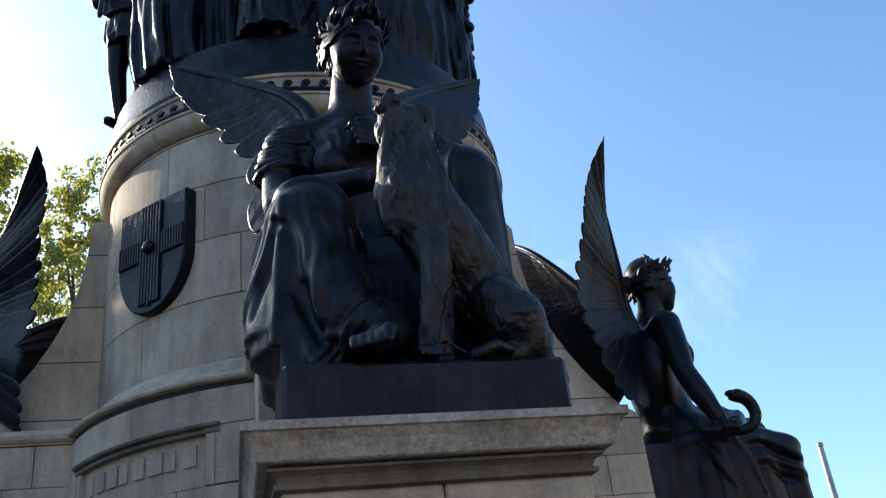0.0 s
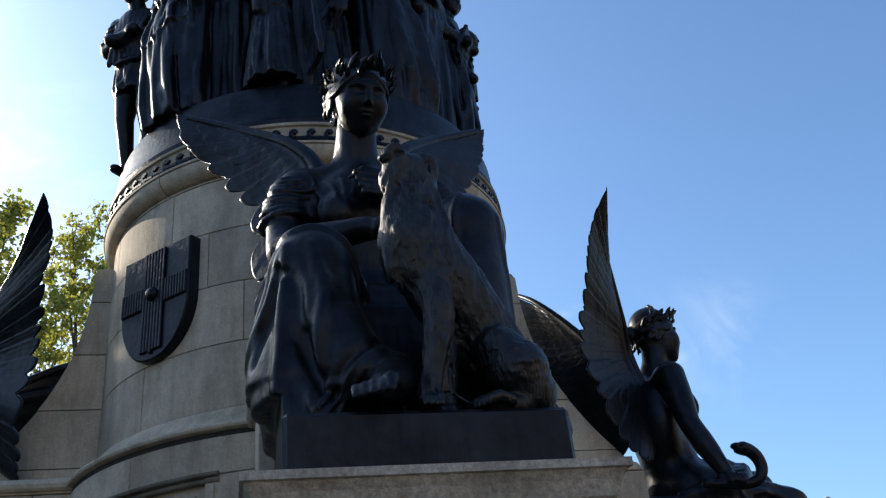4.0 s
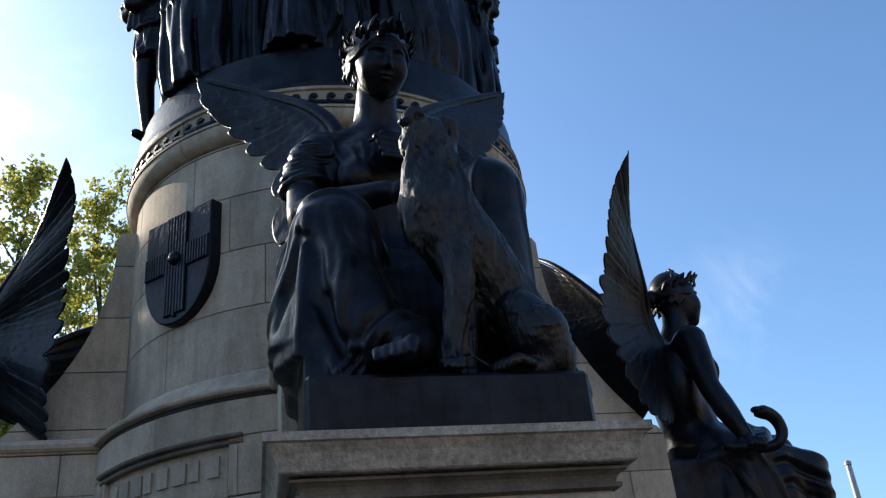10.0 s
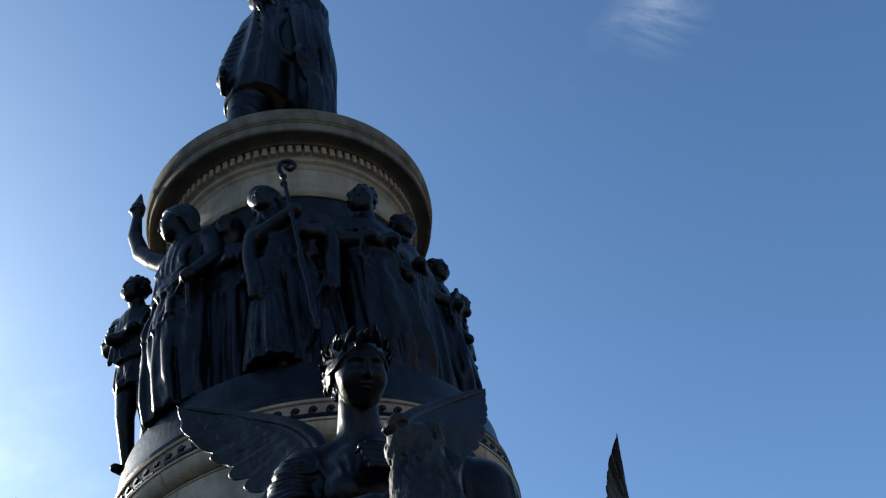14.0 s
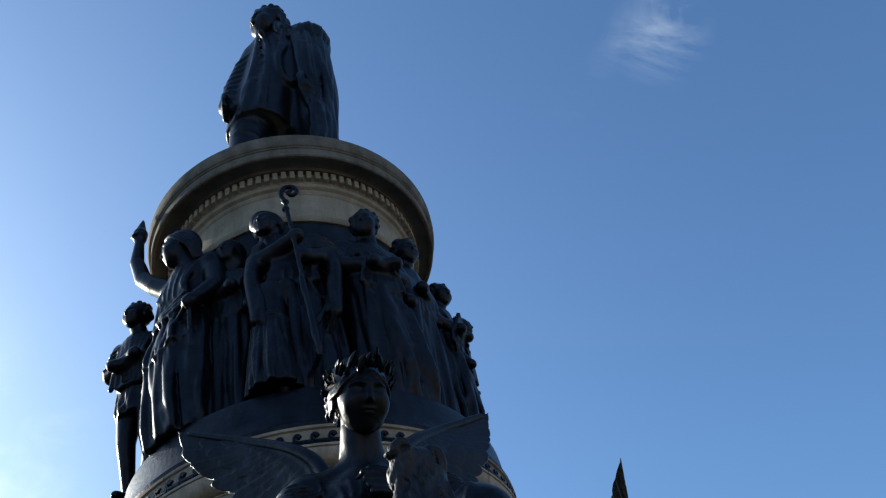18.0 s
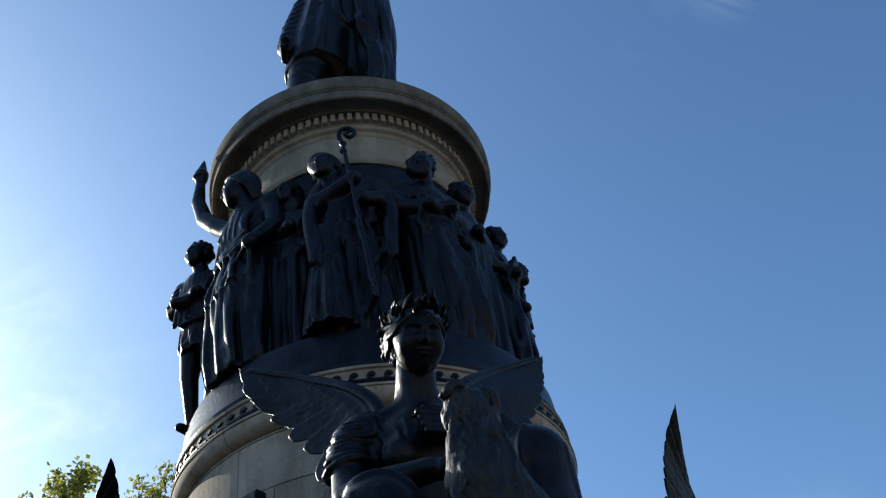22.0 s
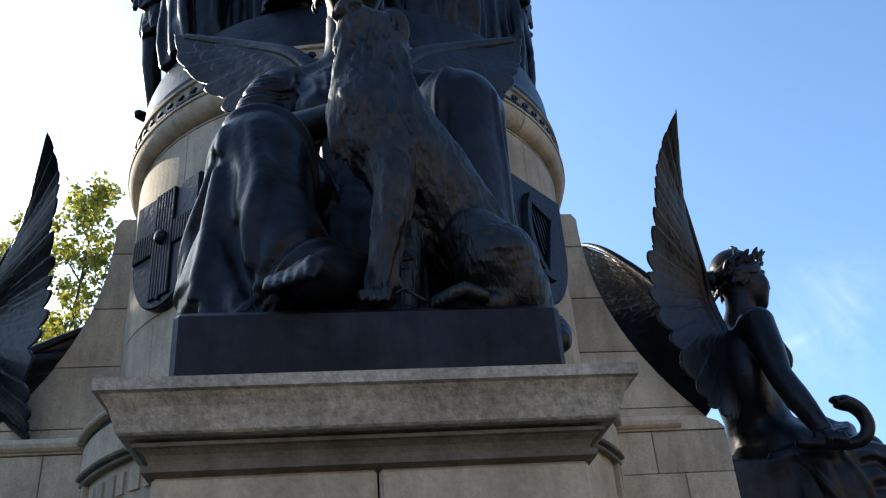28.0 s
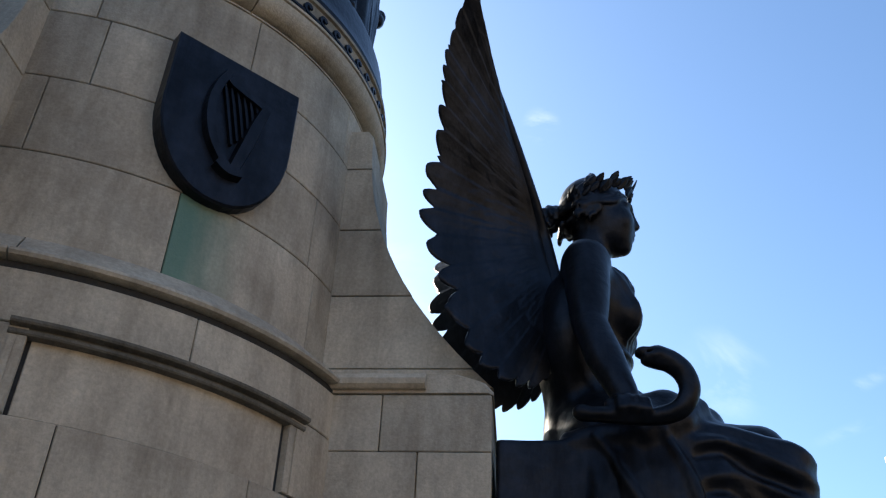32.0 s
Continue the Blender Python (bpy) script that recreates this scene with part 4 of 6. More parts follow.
# ---- bronze figures ----
def head_skin(cell=0.008, hair="knot", beard=False):
    """A head that looks along -y, its centre at the origin; chin at z = -0.17, crown at 0.19."""
    c = Clay((-0.2, -0.25, -0.32), (0.2, 0.27, 0.26), cell)
    c.ball((0, 0.02, 0.045), (0.122, 0.148, 0.14), 0.03)
    c.ball((0, -0.05, -0.03), (0.106, 0.1, 0.125), 0.03)
    c.ball((0, -0.065, -0.105), (0.078, 0.068, 0.062), 0.04)
    c.ball((0, -0.105, -0.142), (0.03, 0.025, 0.026), 0.025)
    c.cone((0, 0.03, -0.08), (0, 0.045, -0.3), 0.078, 0.085, 0.03)
    for s in (-1, 1):
        c.ball((s * 0.045, -0.150, 0.010), (0.029, 0.022, 0.017), 0.018, cut=True)
        c.ball((s * 0.044, -0.1155, 0.009), (0.022, 0.015, 0.012), 0.006)
        c.fold([(s * 0.014, -0.143, 0.036), (s * 0.045, -0.137, 0.044), (s * 0.082, -0.113, 0.030)], 0.0042, 0.003, 0.020, 4)
        c.ball((s * 0.058, -0.094, -0.045), (0.04, 0.034, 0.042), 0.04)
        c.ball((s * 0.118, 0.02, -0.01), (0.014, 0.028, 0.04), 0.01)
    c.cone((0, -0.138, 0.035), (0, -0.160, -0.034), 0.010, 0.014, 0.012)
    c.ball((0, -0.150, -0.043), (0.019, 0.012, 0.009), 0.012)
    c.ball((0, -0.139, -0.078), (0.03, 0.014, 0.0085), 0.008)
    c.ball((0, -0.135, -0.096), (0.025, 0.014, 0.009), 0.008)
    c.box((0, -0.156, -0.087), (0.024, 0.012, 0.0015), 0.001, 0.004, cut=True)
    if beard:
        c.ball((0, -0.09, -0.15), (0.075, 0.07, 0.09), 0.03)
    rng = random.Random(7)
    if hair == "knot":
        # waves swept back from a parting, a knot of curls at the nape
        c.ball((0, 0.035, 0.07), (0.128, 0.128, 0.124), 0.02)
        for s in (-1, 1):
            for i in range(17):
                u = i / 16
                w = 0.012 * math.sin(i * 2.4)
                c.fold([(s * 0.004, -0.108 + 0.145 * u, 0.106 + 0.085 * math.sin(1.5 * u)), (s * (0.045 + 0.01 * u), -0.112 + 0.145 * u, 0.086 + 0.105 * u + w * 0.5), (s * 0.092, -0.090 + 0.125 * u, 0.050 + 0.11 * u - w), (s * 0.116, -0.055 + 0.105 * u, 0.012 + 0.115 * u + w), (s * 0.128, 0.035 + 0.03 * u, 0.0 + 0.09 * u - w), (s * 0.10, 0.12, -0.01 + 0.07 * u), (s * 0.035, 0.175, -0.015 + 0.03 * u)], 0.0075 + 0.003 * u, 0.0105, 0.004, 4)
        for i in range(22):
            a, b = rng.uniform(0, 6.3), rng.uniform(-1, 1)
            p = np.array((0.046 * math.cos(a), 0.21 + 0.035 * b, 0.0 + 0.046 * math.sin(a)))
            c.fold([p, p + np.array((rng.uniform(-0.02, 0.02), 0.016, rng.uniform(-0.02, 0.02))), p + np.array((rng.uniform(-0.02, 0.02), 0.006, -0.03))], 0.014, 0.011, 0.006, 3)
        c.ball((0, 0.20, 0.0), (0.048, 0.05, 0.046), 0.02)
        for s in (-1, 1):
            for i in range(14):
                p = np.array((s * (0.118 + rng.uniform(-0.004, 0.010)), rng.uniform(0.02, 0.10), rng.uniform(-0.05, 0.05)))
                c.fold([p, p + np.array((s * 0.007, 0.018, -0.012)), p + np.array((0, 0.022, -0.030))], 0.010, 0.007, 0.006, 3)
        for i in range(7):
            c.fold([(rng.uniform(-0.08, 0.08), 0.12, rng.uniform(-0.06, -0.03)), (rng.uniform(-0.07, 0.07), 0.155, -0.06), (rng.uniform(-0.05, 0.05), 0.165, -0.10)], 0.014, 0.008, 0.008, 3)
    elif hair == "long":
        c.ball((0, 0.045, 0.06), (0.132, 0.138, 0.134), 0.02)
        for s in (-1, 1):
            for i in range(5):
                c.fold([(s * 0.01, -0.10 + 0.04 * i, 0.15 + 0.012 * i), (s * 0.10, -0.055 + 0.035 * i, 0.085 + 0.012 * i), (s * 0.132, 0.02 + 0.03 * i, -0.03), (s * 0.12, 0.07 + 0.02 * i, -0.12), (s * 0.09, 0.10 + 0.015 * i, -0.22)], 0.019, 0.013, 0.006, 5)
    elif hair == "short":
        c.ball((0, 0.045, 0.06), (0.134, 0.138, 0.136), 0.02)
        for i in range(60):
            a, b = rng.uniform(0, 6.3), rng.uniform(-0.25, 1.3)
            p = (0.13 * math.cos(a) * math.cos(b), 0.04 + 0.135 * math.sin(a) * math.cos(b), 0.065 + 0.13 * math.sin(b))
            if p[1] < -0.06 and p[2] < 0.10:
                continue
            c.ball(p, rng.uniform(0.02, 0.03), 0.012)
    elif hair == "mitre":
        c.ball((0, 0.045, 0.05), (0.134, 0.138, 0.12), 0.02)
    elif hair == "hood":
        c.ball((0, 0.05, 0.04), (0.15, 0.15, 0.155), 0.03)
        c.ball((0, 0.06, -0.15), (0.15, 0.13, 0.14), 0.05)
    return c.mesh()


def wreath(soup, m, n=58, r=(0.139, 0.152), seed=2):
    """Laurel leaves in a crown that stands higher over the brow than behind, their tips up and outward."""
    rng = random.Random(seed)
    for i in range(n):
        a = radians(360 * i / n) + rng.uniform(-0.05, 0.05)
        front = 0.5 - 0.5 * math.sin(a)
        if front < 0.12:
            continue
        base = np.array((r[0] * math.cos(a), 0.02 + r[1] * math.sin(a), 0.022 + 0.094 * front + rng.uniform(-0.026, 0.020)))
        outw = np.array((math.cos(a), math.sin(a), 0))
        ahead = np.array((-math.sin(a), math.cos(a), 0)) * (-1 if math.cos(a) > 0 else 1)
        tip = base + outw * rng.uniform(0.004, 0.030) + ahead * rng.uniform(0.018, 0.044) + np.array((0, 0, rng.uniform(0.020, 0.040 + 0.040 * front ** 2)))
        sub = Soup()
        blade(sub, base, tip, outw + ahead * rng.uniform(-0.5, 0.5), rng.uniform(0.028, 0.042), 0.007, 0.14, 0.9)
        for v, q in zip(sub.v, sub.q):
            soup.add(v, q, m)


def wing(soup, side, lead, trail, n=19, seed=1):
    """A spread wing: a thin curved sheet, rounded at its leading edge, with three overlapping rows of
    feathers in low relief on both faces and a scalloped trailing edge."""
    rng = random.Random(seed)
    flip = lambda pts: [np.array((side * p[0], p[1], p[2])) for p in pts]
    lead, trail = np.array(spline(flip(lead), 8)), np.array(spline(flip(trail), 8))
    pick = lambda c, u: np.stack([np.interp(u, np.linspace(0, 1, len(c)), c[:, k]) for k in range(3)], 1)
    m, w = n * 13, 92
    u = np.linspace(0, 1, m)
    base, tip = pick(lead, 0.02 + 0.60 * u ** 1.15), pick(trail, u)
    ln = np.linalg.norm(tip - base, axis=1)
    jig = np.array([rng.uniform(-0.03, 0.015) for _ in range(n + 1)])
    u_ = u + 0.011 * np.sin(17 * u + seed) + 0.006 * np.sin(43 * u + 2 * seed)
    f0 = (n * np.clip(u_, 0, 0.9999)) % 1.0
    wide = np.linalg.norm(np.gradient(tip, axis=0), axis=1) * m / n
    notch = np.clip(0.55 * wide / np.maximum(ln, 0.05), 0.025, 0.20) * np.clip(2.3 * (1 - u), 0.12, 1)
    reach = 1.0 + jig[np.minimum((n * u).astype(int), n)] - notch * np.where(f0 < 0.7, (0.7 - f0) / 0.7, (f0 - 0.7) / 0.3) ** 2.2
    v = np.linspace(0, 1, w) ** 0.9
    pts = base[:, None, :] + (tip - base)[:, None, :] * (v[None, :] * reach[:, None])[:, :, None]
    du, dv = np.gradient(pts, axis=0), np.gradient(pts, axis=1)
    nrm = np.cross(du, dv)
    smooth = np.ones(15) / 15
    for k in range(3):
        for col in range(w):
            nrm[:, col, k] = np.convolve(np.pad(nrm[:, col, k], 7, mode="edge"), smooth, "valid")
    nrm /= np.linalg.norm(nrm, axis=2)[:, :, None] + 1e-12
    uu, vv = u[:, None], (v[None, :] * reach[:, None])
    thick = 0.040 - 0.030 * uu
    x = np.clip(1 - vv / 0.10, 0, 1)
    h = thick * np.sqrt(np.clip(1 - x ** 2, 0, 1)) * (1 - 0.72 * np.clip((vv - 0.08) / 0.35, 0, 1) ** 0.7) * np.clip((1 - v[None, :]) / 0.015, 0, 1)
    h = np.where(vv > 0.43, np.minimum(h, np.clip((1 - v[None, :]) / 0.015, 0, 1) * (0.0095 - 0.004 * uu)), h)
    f0 = f0[:, None]
    low = np.clip(wide / 0.11 - 0.25, 0.0, 1)[:, None]
    h = h + np.clip((vv - 0.4) / 0.1, 0, 1) * low * (0.0048 * (f0 - 0.5) * np.clip((1 - v[None, :]) / 0.03, 0, 1) + 0.0012 * np.exp(-((f0 - 0.5) / 0.06) ** 2))
    for count, end, lift in ((n + 2, 0.68, 0.0034), (n + 4, 0.47, 0.0032), (n + 5, 0.30, 0.0026)):
        g = (count * uu + 0.37) % 1.0
        e = end + 0.05 * np.sin(7 * uu + count) - 0.085 * np.abs(2 * g - 1) ** 2.4
        h = h + np.clip((e - vv) / 0.012, 0, 1) * np.clip((vv - 0.12) / 0.1, 0, 1) * low * (0.7 * lift + lift * 0.5 * (g - 0.5))
    grid = np.arange(m * w).reshape(m, w)
    q = np.stack([grid[:-1, :-1], grid[1:, :-1], grid[1:, 1:], grid[:-1, 1:]], 2).reshape(-1, 4)
    front, back = (pts + nrm * h[:, :, None]).reshape(-1, 3), (pts - nrm * h[:, :, None]).reshape(-1, 3)
    k = m * w
    rim = []
    for e in (grid[0], grid[-1][::-1], grid[:, -1], grid[::-1, 0]):
        rim.append(np.stack([e[:-1], e[1:], e[1:] + k, e[:-1] + k], 1))
    soup.add(np.concatenate([front, back]), np.concatenate([q, q[:, ::-1] + k] + rim))
    # the muscle along the leading edge
    c = Clay(lead.min(0) - 0.08, lead.max(0) + 0.08, 0.011)
    c.tube(lead[:-3], [0.044 - 0.030 * i / len(lead) for i in range(len(lead) - 3)], 0.03)
    soup.add(*c.mesh())


WING_LEAD = [(0.13, -2.21, 3.48), (0.10, -2.17, 3.72), (0.10, -2.135, 3.93), (0.21, -2.085, 4.08), (0.37, -1.995, 4.32), (0.53, -1.91, 4.52), (0.70, -1.87, 4.65), (0.885, -1.85, 4.75)]
WING_TRAIL = [(0.20, -2.12, 3.12), (0.34, -1.98, 3.09), (0.40, -1.84, 3.19), (0.45, -1.72, 3.42), (0.48, -1.63, 3.75), (0.53, -1.65, 4.02), (0.63, -1.69, 4.24), (0.71, -1.71, 4.40), (0.79, -1.75, 4.58), (0.89, -1.85, 4.755)]
FLAT_LEAD = [(0.13, -2.16, 3.55), (0.15, -2.10, 3.92), (0.25, -2.02, 4.13), (0.46, -1.84, 4.34), (0.65, -1.72, 4.48), (0.82, -1.62, 4.60)]
FLAT_TRAIL = [(0.20, -2.12, 3.12), (0.36, -1.98, 3.08), (0.42, -1.90, 3.25), (0.44, -1.84, 3.55), (0.46, -1.80, 3.86), (0.56, -1.73, 4.08), (0.68, -1.67, 4.25), (0.78, -1.64, 4.42), (0.825, -1.62, 4.605)]

HANGING_TRAIL = [(0.20, -2.12, 3.12), (0.34, -1.90, 3.11), (0.455, -1.82, 3.22), (0.495, -1.80, 3.45), (0.52, -1.79, 3.70), (0.57, -1.76, 3.92), (0.66, -1.70, 4.12), (0.75, -1.66, 4.32), (0.80, -1.61, 4.48), (0.825, -1.61, 4.612)]


def shifted(pts, fx, dy, dz):
    """The same wing, bent: the change grows towards its tip."""
    out = []
    for x, y, z in pts:
        w = min(max((z - 3.4) / 1.35, 0), 1)
        out.append((x * (1 + (fx - 1) * w), y + dy * w, z + dz * w))
    return out


KNOT = head_skin(0.0065, "knot")


def hand(c, wrist, knuckle, down, r=0.03, k=0.012):
    """A half-closed hand of palm, four fingers and thumb."""
    w, q, d = np.array(wrist, float), np.array(knuckle, float), np.array(down, float)
    way = q - w
    side = np.cross(way, d)
    side /= np.linalg.norm(side) + 1e-9
    c.ball((w + q) / 2, (r * 1.35, r * 1.35, r * 1.35), 0.02)
    for i in range(4):
        o = side * (i - 1.5) * r * 0.72
        a = q + o
        b = a + d * r * 1.9 + way * 0.18
        c.tube([w + way * 0.5 + o * 0.7, a, b, b + d * r * 0.9 - way * 0.35], [r * 0.5, r * 0.47, r * 0.42, r * 0.34], k)
    c.tube([w + way * 0.2 + side * r, w + way * 0.7 + side * r * 2.1, w + way * 1.05 + side * r * 1.9 + d * r], [r * 0.5, r * 0.45, r * 0.36], k)


def figure_with_hound():
    """The seated winged figure of the front pedestal."""
    s = Soup()
    c = Clay((-0.62, -3.38, 2.28), (0.60, -1.86, 3.96), 0.0082)
    # seat and torso
    c.box((0, -2.33, 2.63), (0.34, 0.39, 0.21), 0.03, 0.02)
    c.tube([(0, -2.30, 2.95), (0, -2.27, 3.25), (-0.01, -2.31, 3.58)], [0.225, 0.175, 0.185], 0.06)
    c.ball((-0.01, -2.33, 3.56), (0.25, 0.155, 0.19), 0.05)
    for x in (-0.115, 0.095):
        c.ball((x, -2.445, 3.50), (0.088, 0.072, 0.082), 0.025)
    for x in (-0.24, 0.24):
        c.ball((x, -2.31, 3.66), (0.11, 0.105, 0.095), 0.05)
    c.tube([(-0.01, -2.30, 3.70), (-0.02, -2.35, 3.82), (-0.02, -2.385, 3.95)], [0.10, 0.086, 0.084], 0.06)
    for x in (-0.21, 0.20):
        c.tube([(-0.01, -2.31, 3.83), (x * 0.55, -2.31, 3.765), (x, -2.31, 3.715)], [0.055, 0.062, 0.07], 0.05)
    # the gown's neckline, its seams at the shoulders and small creases over the breast
    c.ridge([(-0.23, -2.40, 3.745), (-0.14, -2.47, 3.70), (-0.02, -2.49, 3.675), (0.12, -2.47, 3.70), (0.22, -2.40, 3.745)], 0.008, 0.008, 0.008, 6, 0.1)
    c.ridge([(-0.235, -2.40, 3.73), (-0.215, -2.47, 3.62), (-0.20, -2.47, 3.50), (-0.19, -2.44, 3.38)], 0.012, 0.010, 0.012, 6, 0.1)
    for i in range(7):
        x = -0.17 + 0.05 * i
        c.ridge([(x, -2.52, 3.45), (x * 0.85 + 0.01, -2.47, 3.34), (x * 1.1, -2.46, 3.20)], 0.011, 0.016, 0.014)
    for x0, x1 in ((-0.18, -0.13), (-0.12, -0.09), (-0.05, -0.07), (0.03, 0.0)):
        c.ridge([(x0, -2.47, 3.69), ((x0 + x1) / 2, -2.52, 3.61), (x1, -2.54, 3.53)], 0.006, 0.009, 0.010, 5, 0.2)
    # the arm with a gathered sleeve, which rests along the lap
    c.tube([(-0.26, -2.31, 3.68), (-0.305, -2.34, 3.585), (-0.325, -2.39, 3.50)], [0.098, 0.092, 0.078], 0.03)
    rng = random.Random(31)
    axis = lambda z: np.array((-0.255 - 0.075 * (3.70 - z) / 0.22, -2.31 - 0.085 * (3.70 - z) / 0.22, z))
    for i in range(9):
        z = 3.725 - 0.026 * i
        a0 = radians(150 + rng.uniform(-25, 25))
        loop = [axis(z - 0.035 * math.sin(j * 0.5)) + 0.10 * np.array((math.cos(a0 + j * 0.52), math.sin(a0 + j * 0.52), 0)) for j in range(rng.choice((5, 6, 7)))]
        c.ridge(loop, 0.014, 0.010, 0.007, 4, -0.15)
    hem = [np.array((-0.33, -2.40, 3.475)) + 0.088 * np.array((math.cos(radians(30 * i)), math.sin(radians(30 * i)), 0.22 * math.cos(radians(30 * i)))) for i in range(13)]
    c.tube(hem, [0.015] * 13, 0.010)
    c.tube([(-0.33, -2.40, 3.48), (-0.338, -2.46, 3.36), (-0.335, -2.50, 3.29), (-0.22, -2.64, 3.265), (-0.06, -2.75, 3.25)], [0.068, 0.062, 0.066, 0.060, 0.044], 0.02)
    hand(c, (-0.06, -2.75, 3.25), (0.03, -2.81, 3.215), (0.3, -0.45, -0.8), 0.034)
    # the other arm, its hand closed on the breast
    c.tube([(0.26, -2.31, 3.67), (0.33, -2.40, 3.50), (0.345, -2.48, 3.37)], [0.10, 0.092, 0.072], 0.03)
    for i in range(7):
        z = 3.70 - 0.035 * i
        c.ridge([(0.24 + 0.012 * i, -2.42 - 0.008 * i, z), (0.36 + 0.006 * i, -2.40 - 0.012 * i, z - 0.03), (0.42, -2.33 - 0.012 * i, z - 0.02)], 0.014, 0.012, 0.008, 4, -0.1)
    c.tube([(0.345, -2.49, 3.36), (0.20, -2.54, 3.45), (0.06, -2.56, 3.54)], [0.07, 0.058, 0.042], 0.025)
    c.ball((0.035, -2.545, 3.545), (0.052, 0.036, 0.052), 0.02)
    for i in range(4):
        z, x = 3.595 - 0.029 * i, -0.062 + 0.010 * i
        c.tube([(0.055, -2.575, z), (x, -2.588, z + 0.006), (x + 0.006, -2.565, z - 0.004)], [0.0175, 0.0165, 0.012], 0.004)
    c.tube([(0.05, -2.565, 3.615), (-0.03, -2.575, 3.63), (-0.085, -2.555, 3.60)], [0.016, 0.014, 0.009], 0.005)
    # thighs, knees and shins under the cloth: one knee low, the other raised
    c.tube([(-0.15, -2.35, 2.99), (-0.21, -2.62, 3.03), (-0.262, -2.84, 3.035)], [0.185, 0.155, 0.118], 0.05)
    c.tube([(0.15, -2.35, 3.0), (0.235, -2.60, 3.13), (0.283, -2.80, 3.225)], [0.185, 0.150, 0.116], 0.05)
    c.tube([(-0.262, -2.85, 3.03), (-0.235, -2.92, 2.80), (-0.15, -2.99, 2.60)], [0.115, 0.115, 0.10], 0.05)
    c.tube([(0.283, -2.80, 3.22), (0.285, -2.83, 2.95), (0.27, -2.84, 2.5)], [0.112, 0.10, 0.10], 0.04)
    # the skirt of the low knee: smooth from knee to hem, flaring at the outer side
    c.robe([(3.15, -0.262, -2.81, 0.05, 0.05, 0.0), (3.09, -0.265, -2.81, 0.105, 0.105, 0.0), (2.95, -0.275, -2.80, 0.130, 0.145, 0.2), (2.78, -0.275, -2.79, 0.165, 0.18, 0.6), (2.60, -0.272, -2.81, 0.185, 0.200, 0.9), (2.425, -0.262, -2.83, 0.188, 0.21, 1.0)], 7, 0.030, 2.4, 0.4, 0.05)
    c.robe([(3.08, -0.28, -2.62, 0.10, 0.20, 0.0), (2.92, -0.33, -2.66, 0.095, 0.20, 0.4), (2.64, -0.375, -2.70, 0.100, 0.21, 0.9)], 6, 0.07, 0.3, 0.5, 0.04)
    c.robe([(2.74, -0.36, -2.56, 0.075, 0.20, 0.6), (2.54, -0.352, -2.54, 0.058, 0.20, 1.0)], 7, 0.09, 1.3, 0.3, 0.03)
    for x0, y0, xm, ym, x1, y1, z1, r in ((-0.345, -2.90, -0.395, -2.84, -0.475, -2.74, 2.725, 0.020), (-0.35, -2.86, -0.42, -2.76, -0.485, -2.66, 2.73, 0.020), (-0.335, -2.91, -0.36, -2.93, -0.365, -2.95, 2.45, 0.017), (-0.28, -2.98, -0.245, -3.0, -0.25, -3.01, 2.62, 0.020)):
        c.ridge([(x0, y0, 3.06), ((x0 + xm) / 2, (y0 + ym) / 2, 2.96), (xm, ym, 2.86), ((xm + x1) / 2, (ym + y1) / 2, (2.86 + z1) / 2), (x1, y1, z1)], r * 0.55, r * 1.2, 0.03, 6, 0.35)
    for x0, xm, x1, y1, z1 in ((-0.355, -0.385, -0.425, -2.83, 2.70), (-0.31, -0.315, -0.315, -3.0, 2.46)):
        c.ridge([(x0, -2.88, 3.0), (xm, (y1 - 2.9) / 2 - 0.02, 2.85), (x1, y1, z1)], 0.008, 0.020, 0.035, 6, 0.0, True)
    # a broad crease that falls from the shin and turns up into the hem over the foot
    c.ridge([(-0.30, -2.98, 2.74), (-0.275, -3.0, 2.60), (-0.235, -3.02, 2.53), (-0.17, -3.03, 2.60), (-0.11, -3.02, 2.68)], 0.012, 0.016, 0.03, 7, 0.0, True)
    c.ridge([(-0.345, -2.97, 2.70), (-0.31, -2.99, 2.58), (-0.275, -3.01, 2.47)], 0.016, 0.022, 0.025, 6, 0.3)
    for i in range(5):
        c.ridge([(-0.30 + 0.045 * i, -3.03 - 0.012 * i, 2.47 + 0.004 * i), (-0.215 + 0.03 * i, -3.05 - 0.006 * i, 2.555 + 0.008 * i), (-0.115 + 0.018 * i, -3.05, 2.635 - 0.004 * i), (-0.035, -2.98, 2.68 - 0.02 * i)], 0.013, 0.011, 0.009, 6, -0.25)
    # the mantle's edge rolled from the hip over the low knee and down between the knees
    c.ridge([(-0.385, -2.62, 3.05), (-0.368, -2.78, 3.10), (-0.325, -2.90, 3.13), (-0.262, -2.93, 3.16), (-0.195, -2.92, 3.12), (-0.125, -2.88, 3.02), (-0.06, -2.84, 2.90), (-0.01, -2.83, 2.76)], 0.017, 0.014, 0.012, 7, -0.1)
    for i in range(2):
        c.ridge([(-0.36, -2.48 - 0.03 * i, 3.12 + 0.015 * i), (-0.24, -2.66 - 0.05 * i, 3.17 - 0.01 * i), (-0.08, -2.70 - 0.03 * i, 3.07 - 0.03 * i), (0.03, -2.74, 2.96 - 0.05 * i)], 0.011, 0.013, 0.016, 6, 0.2)
    # cloth sunk between the knees
    for i in range(5):
        x = -0.10 + 0.065 * i
        c.fold([(x * 0.9, -2.58, 3.06), (x * 0.8, -2.68, 2.88), (x, -2.72 + 0.02 * (i % 2), 2.45)], 0.055, 0.035, 0.02)
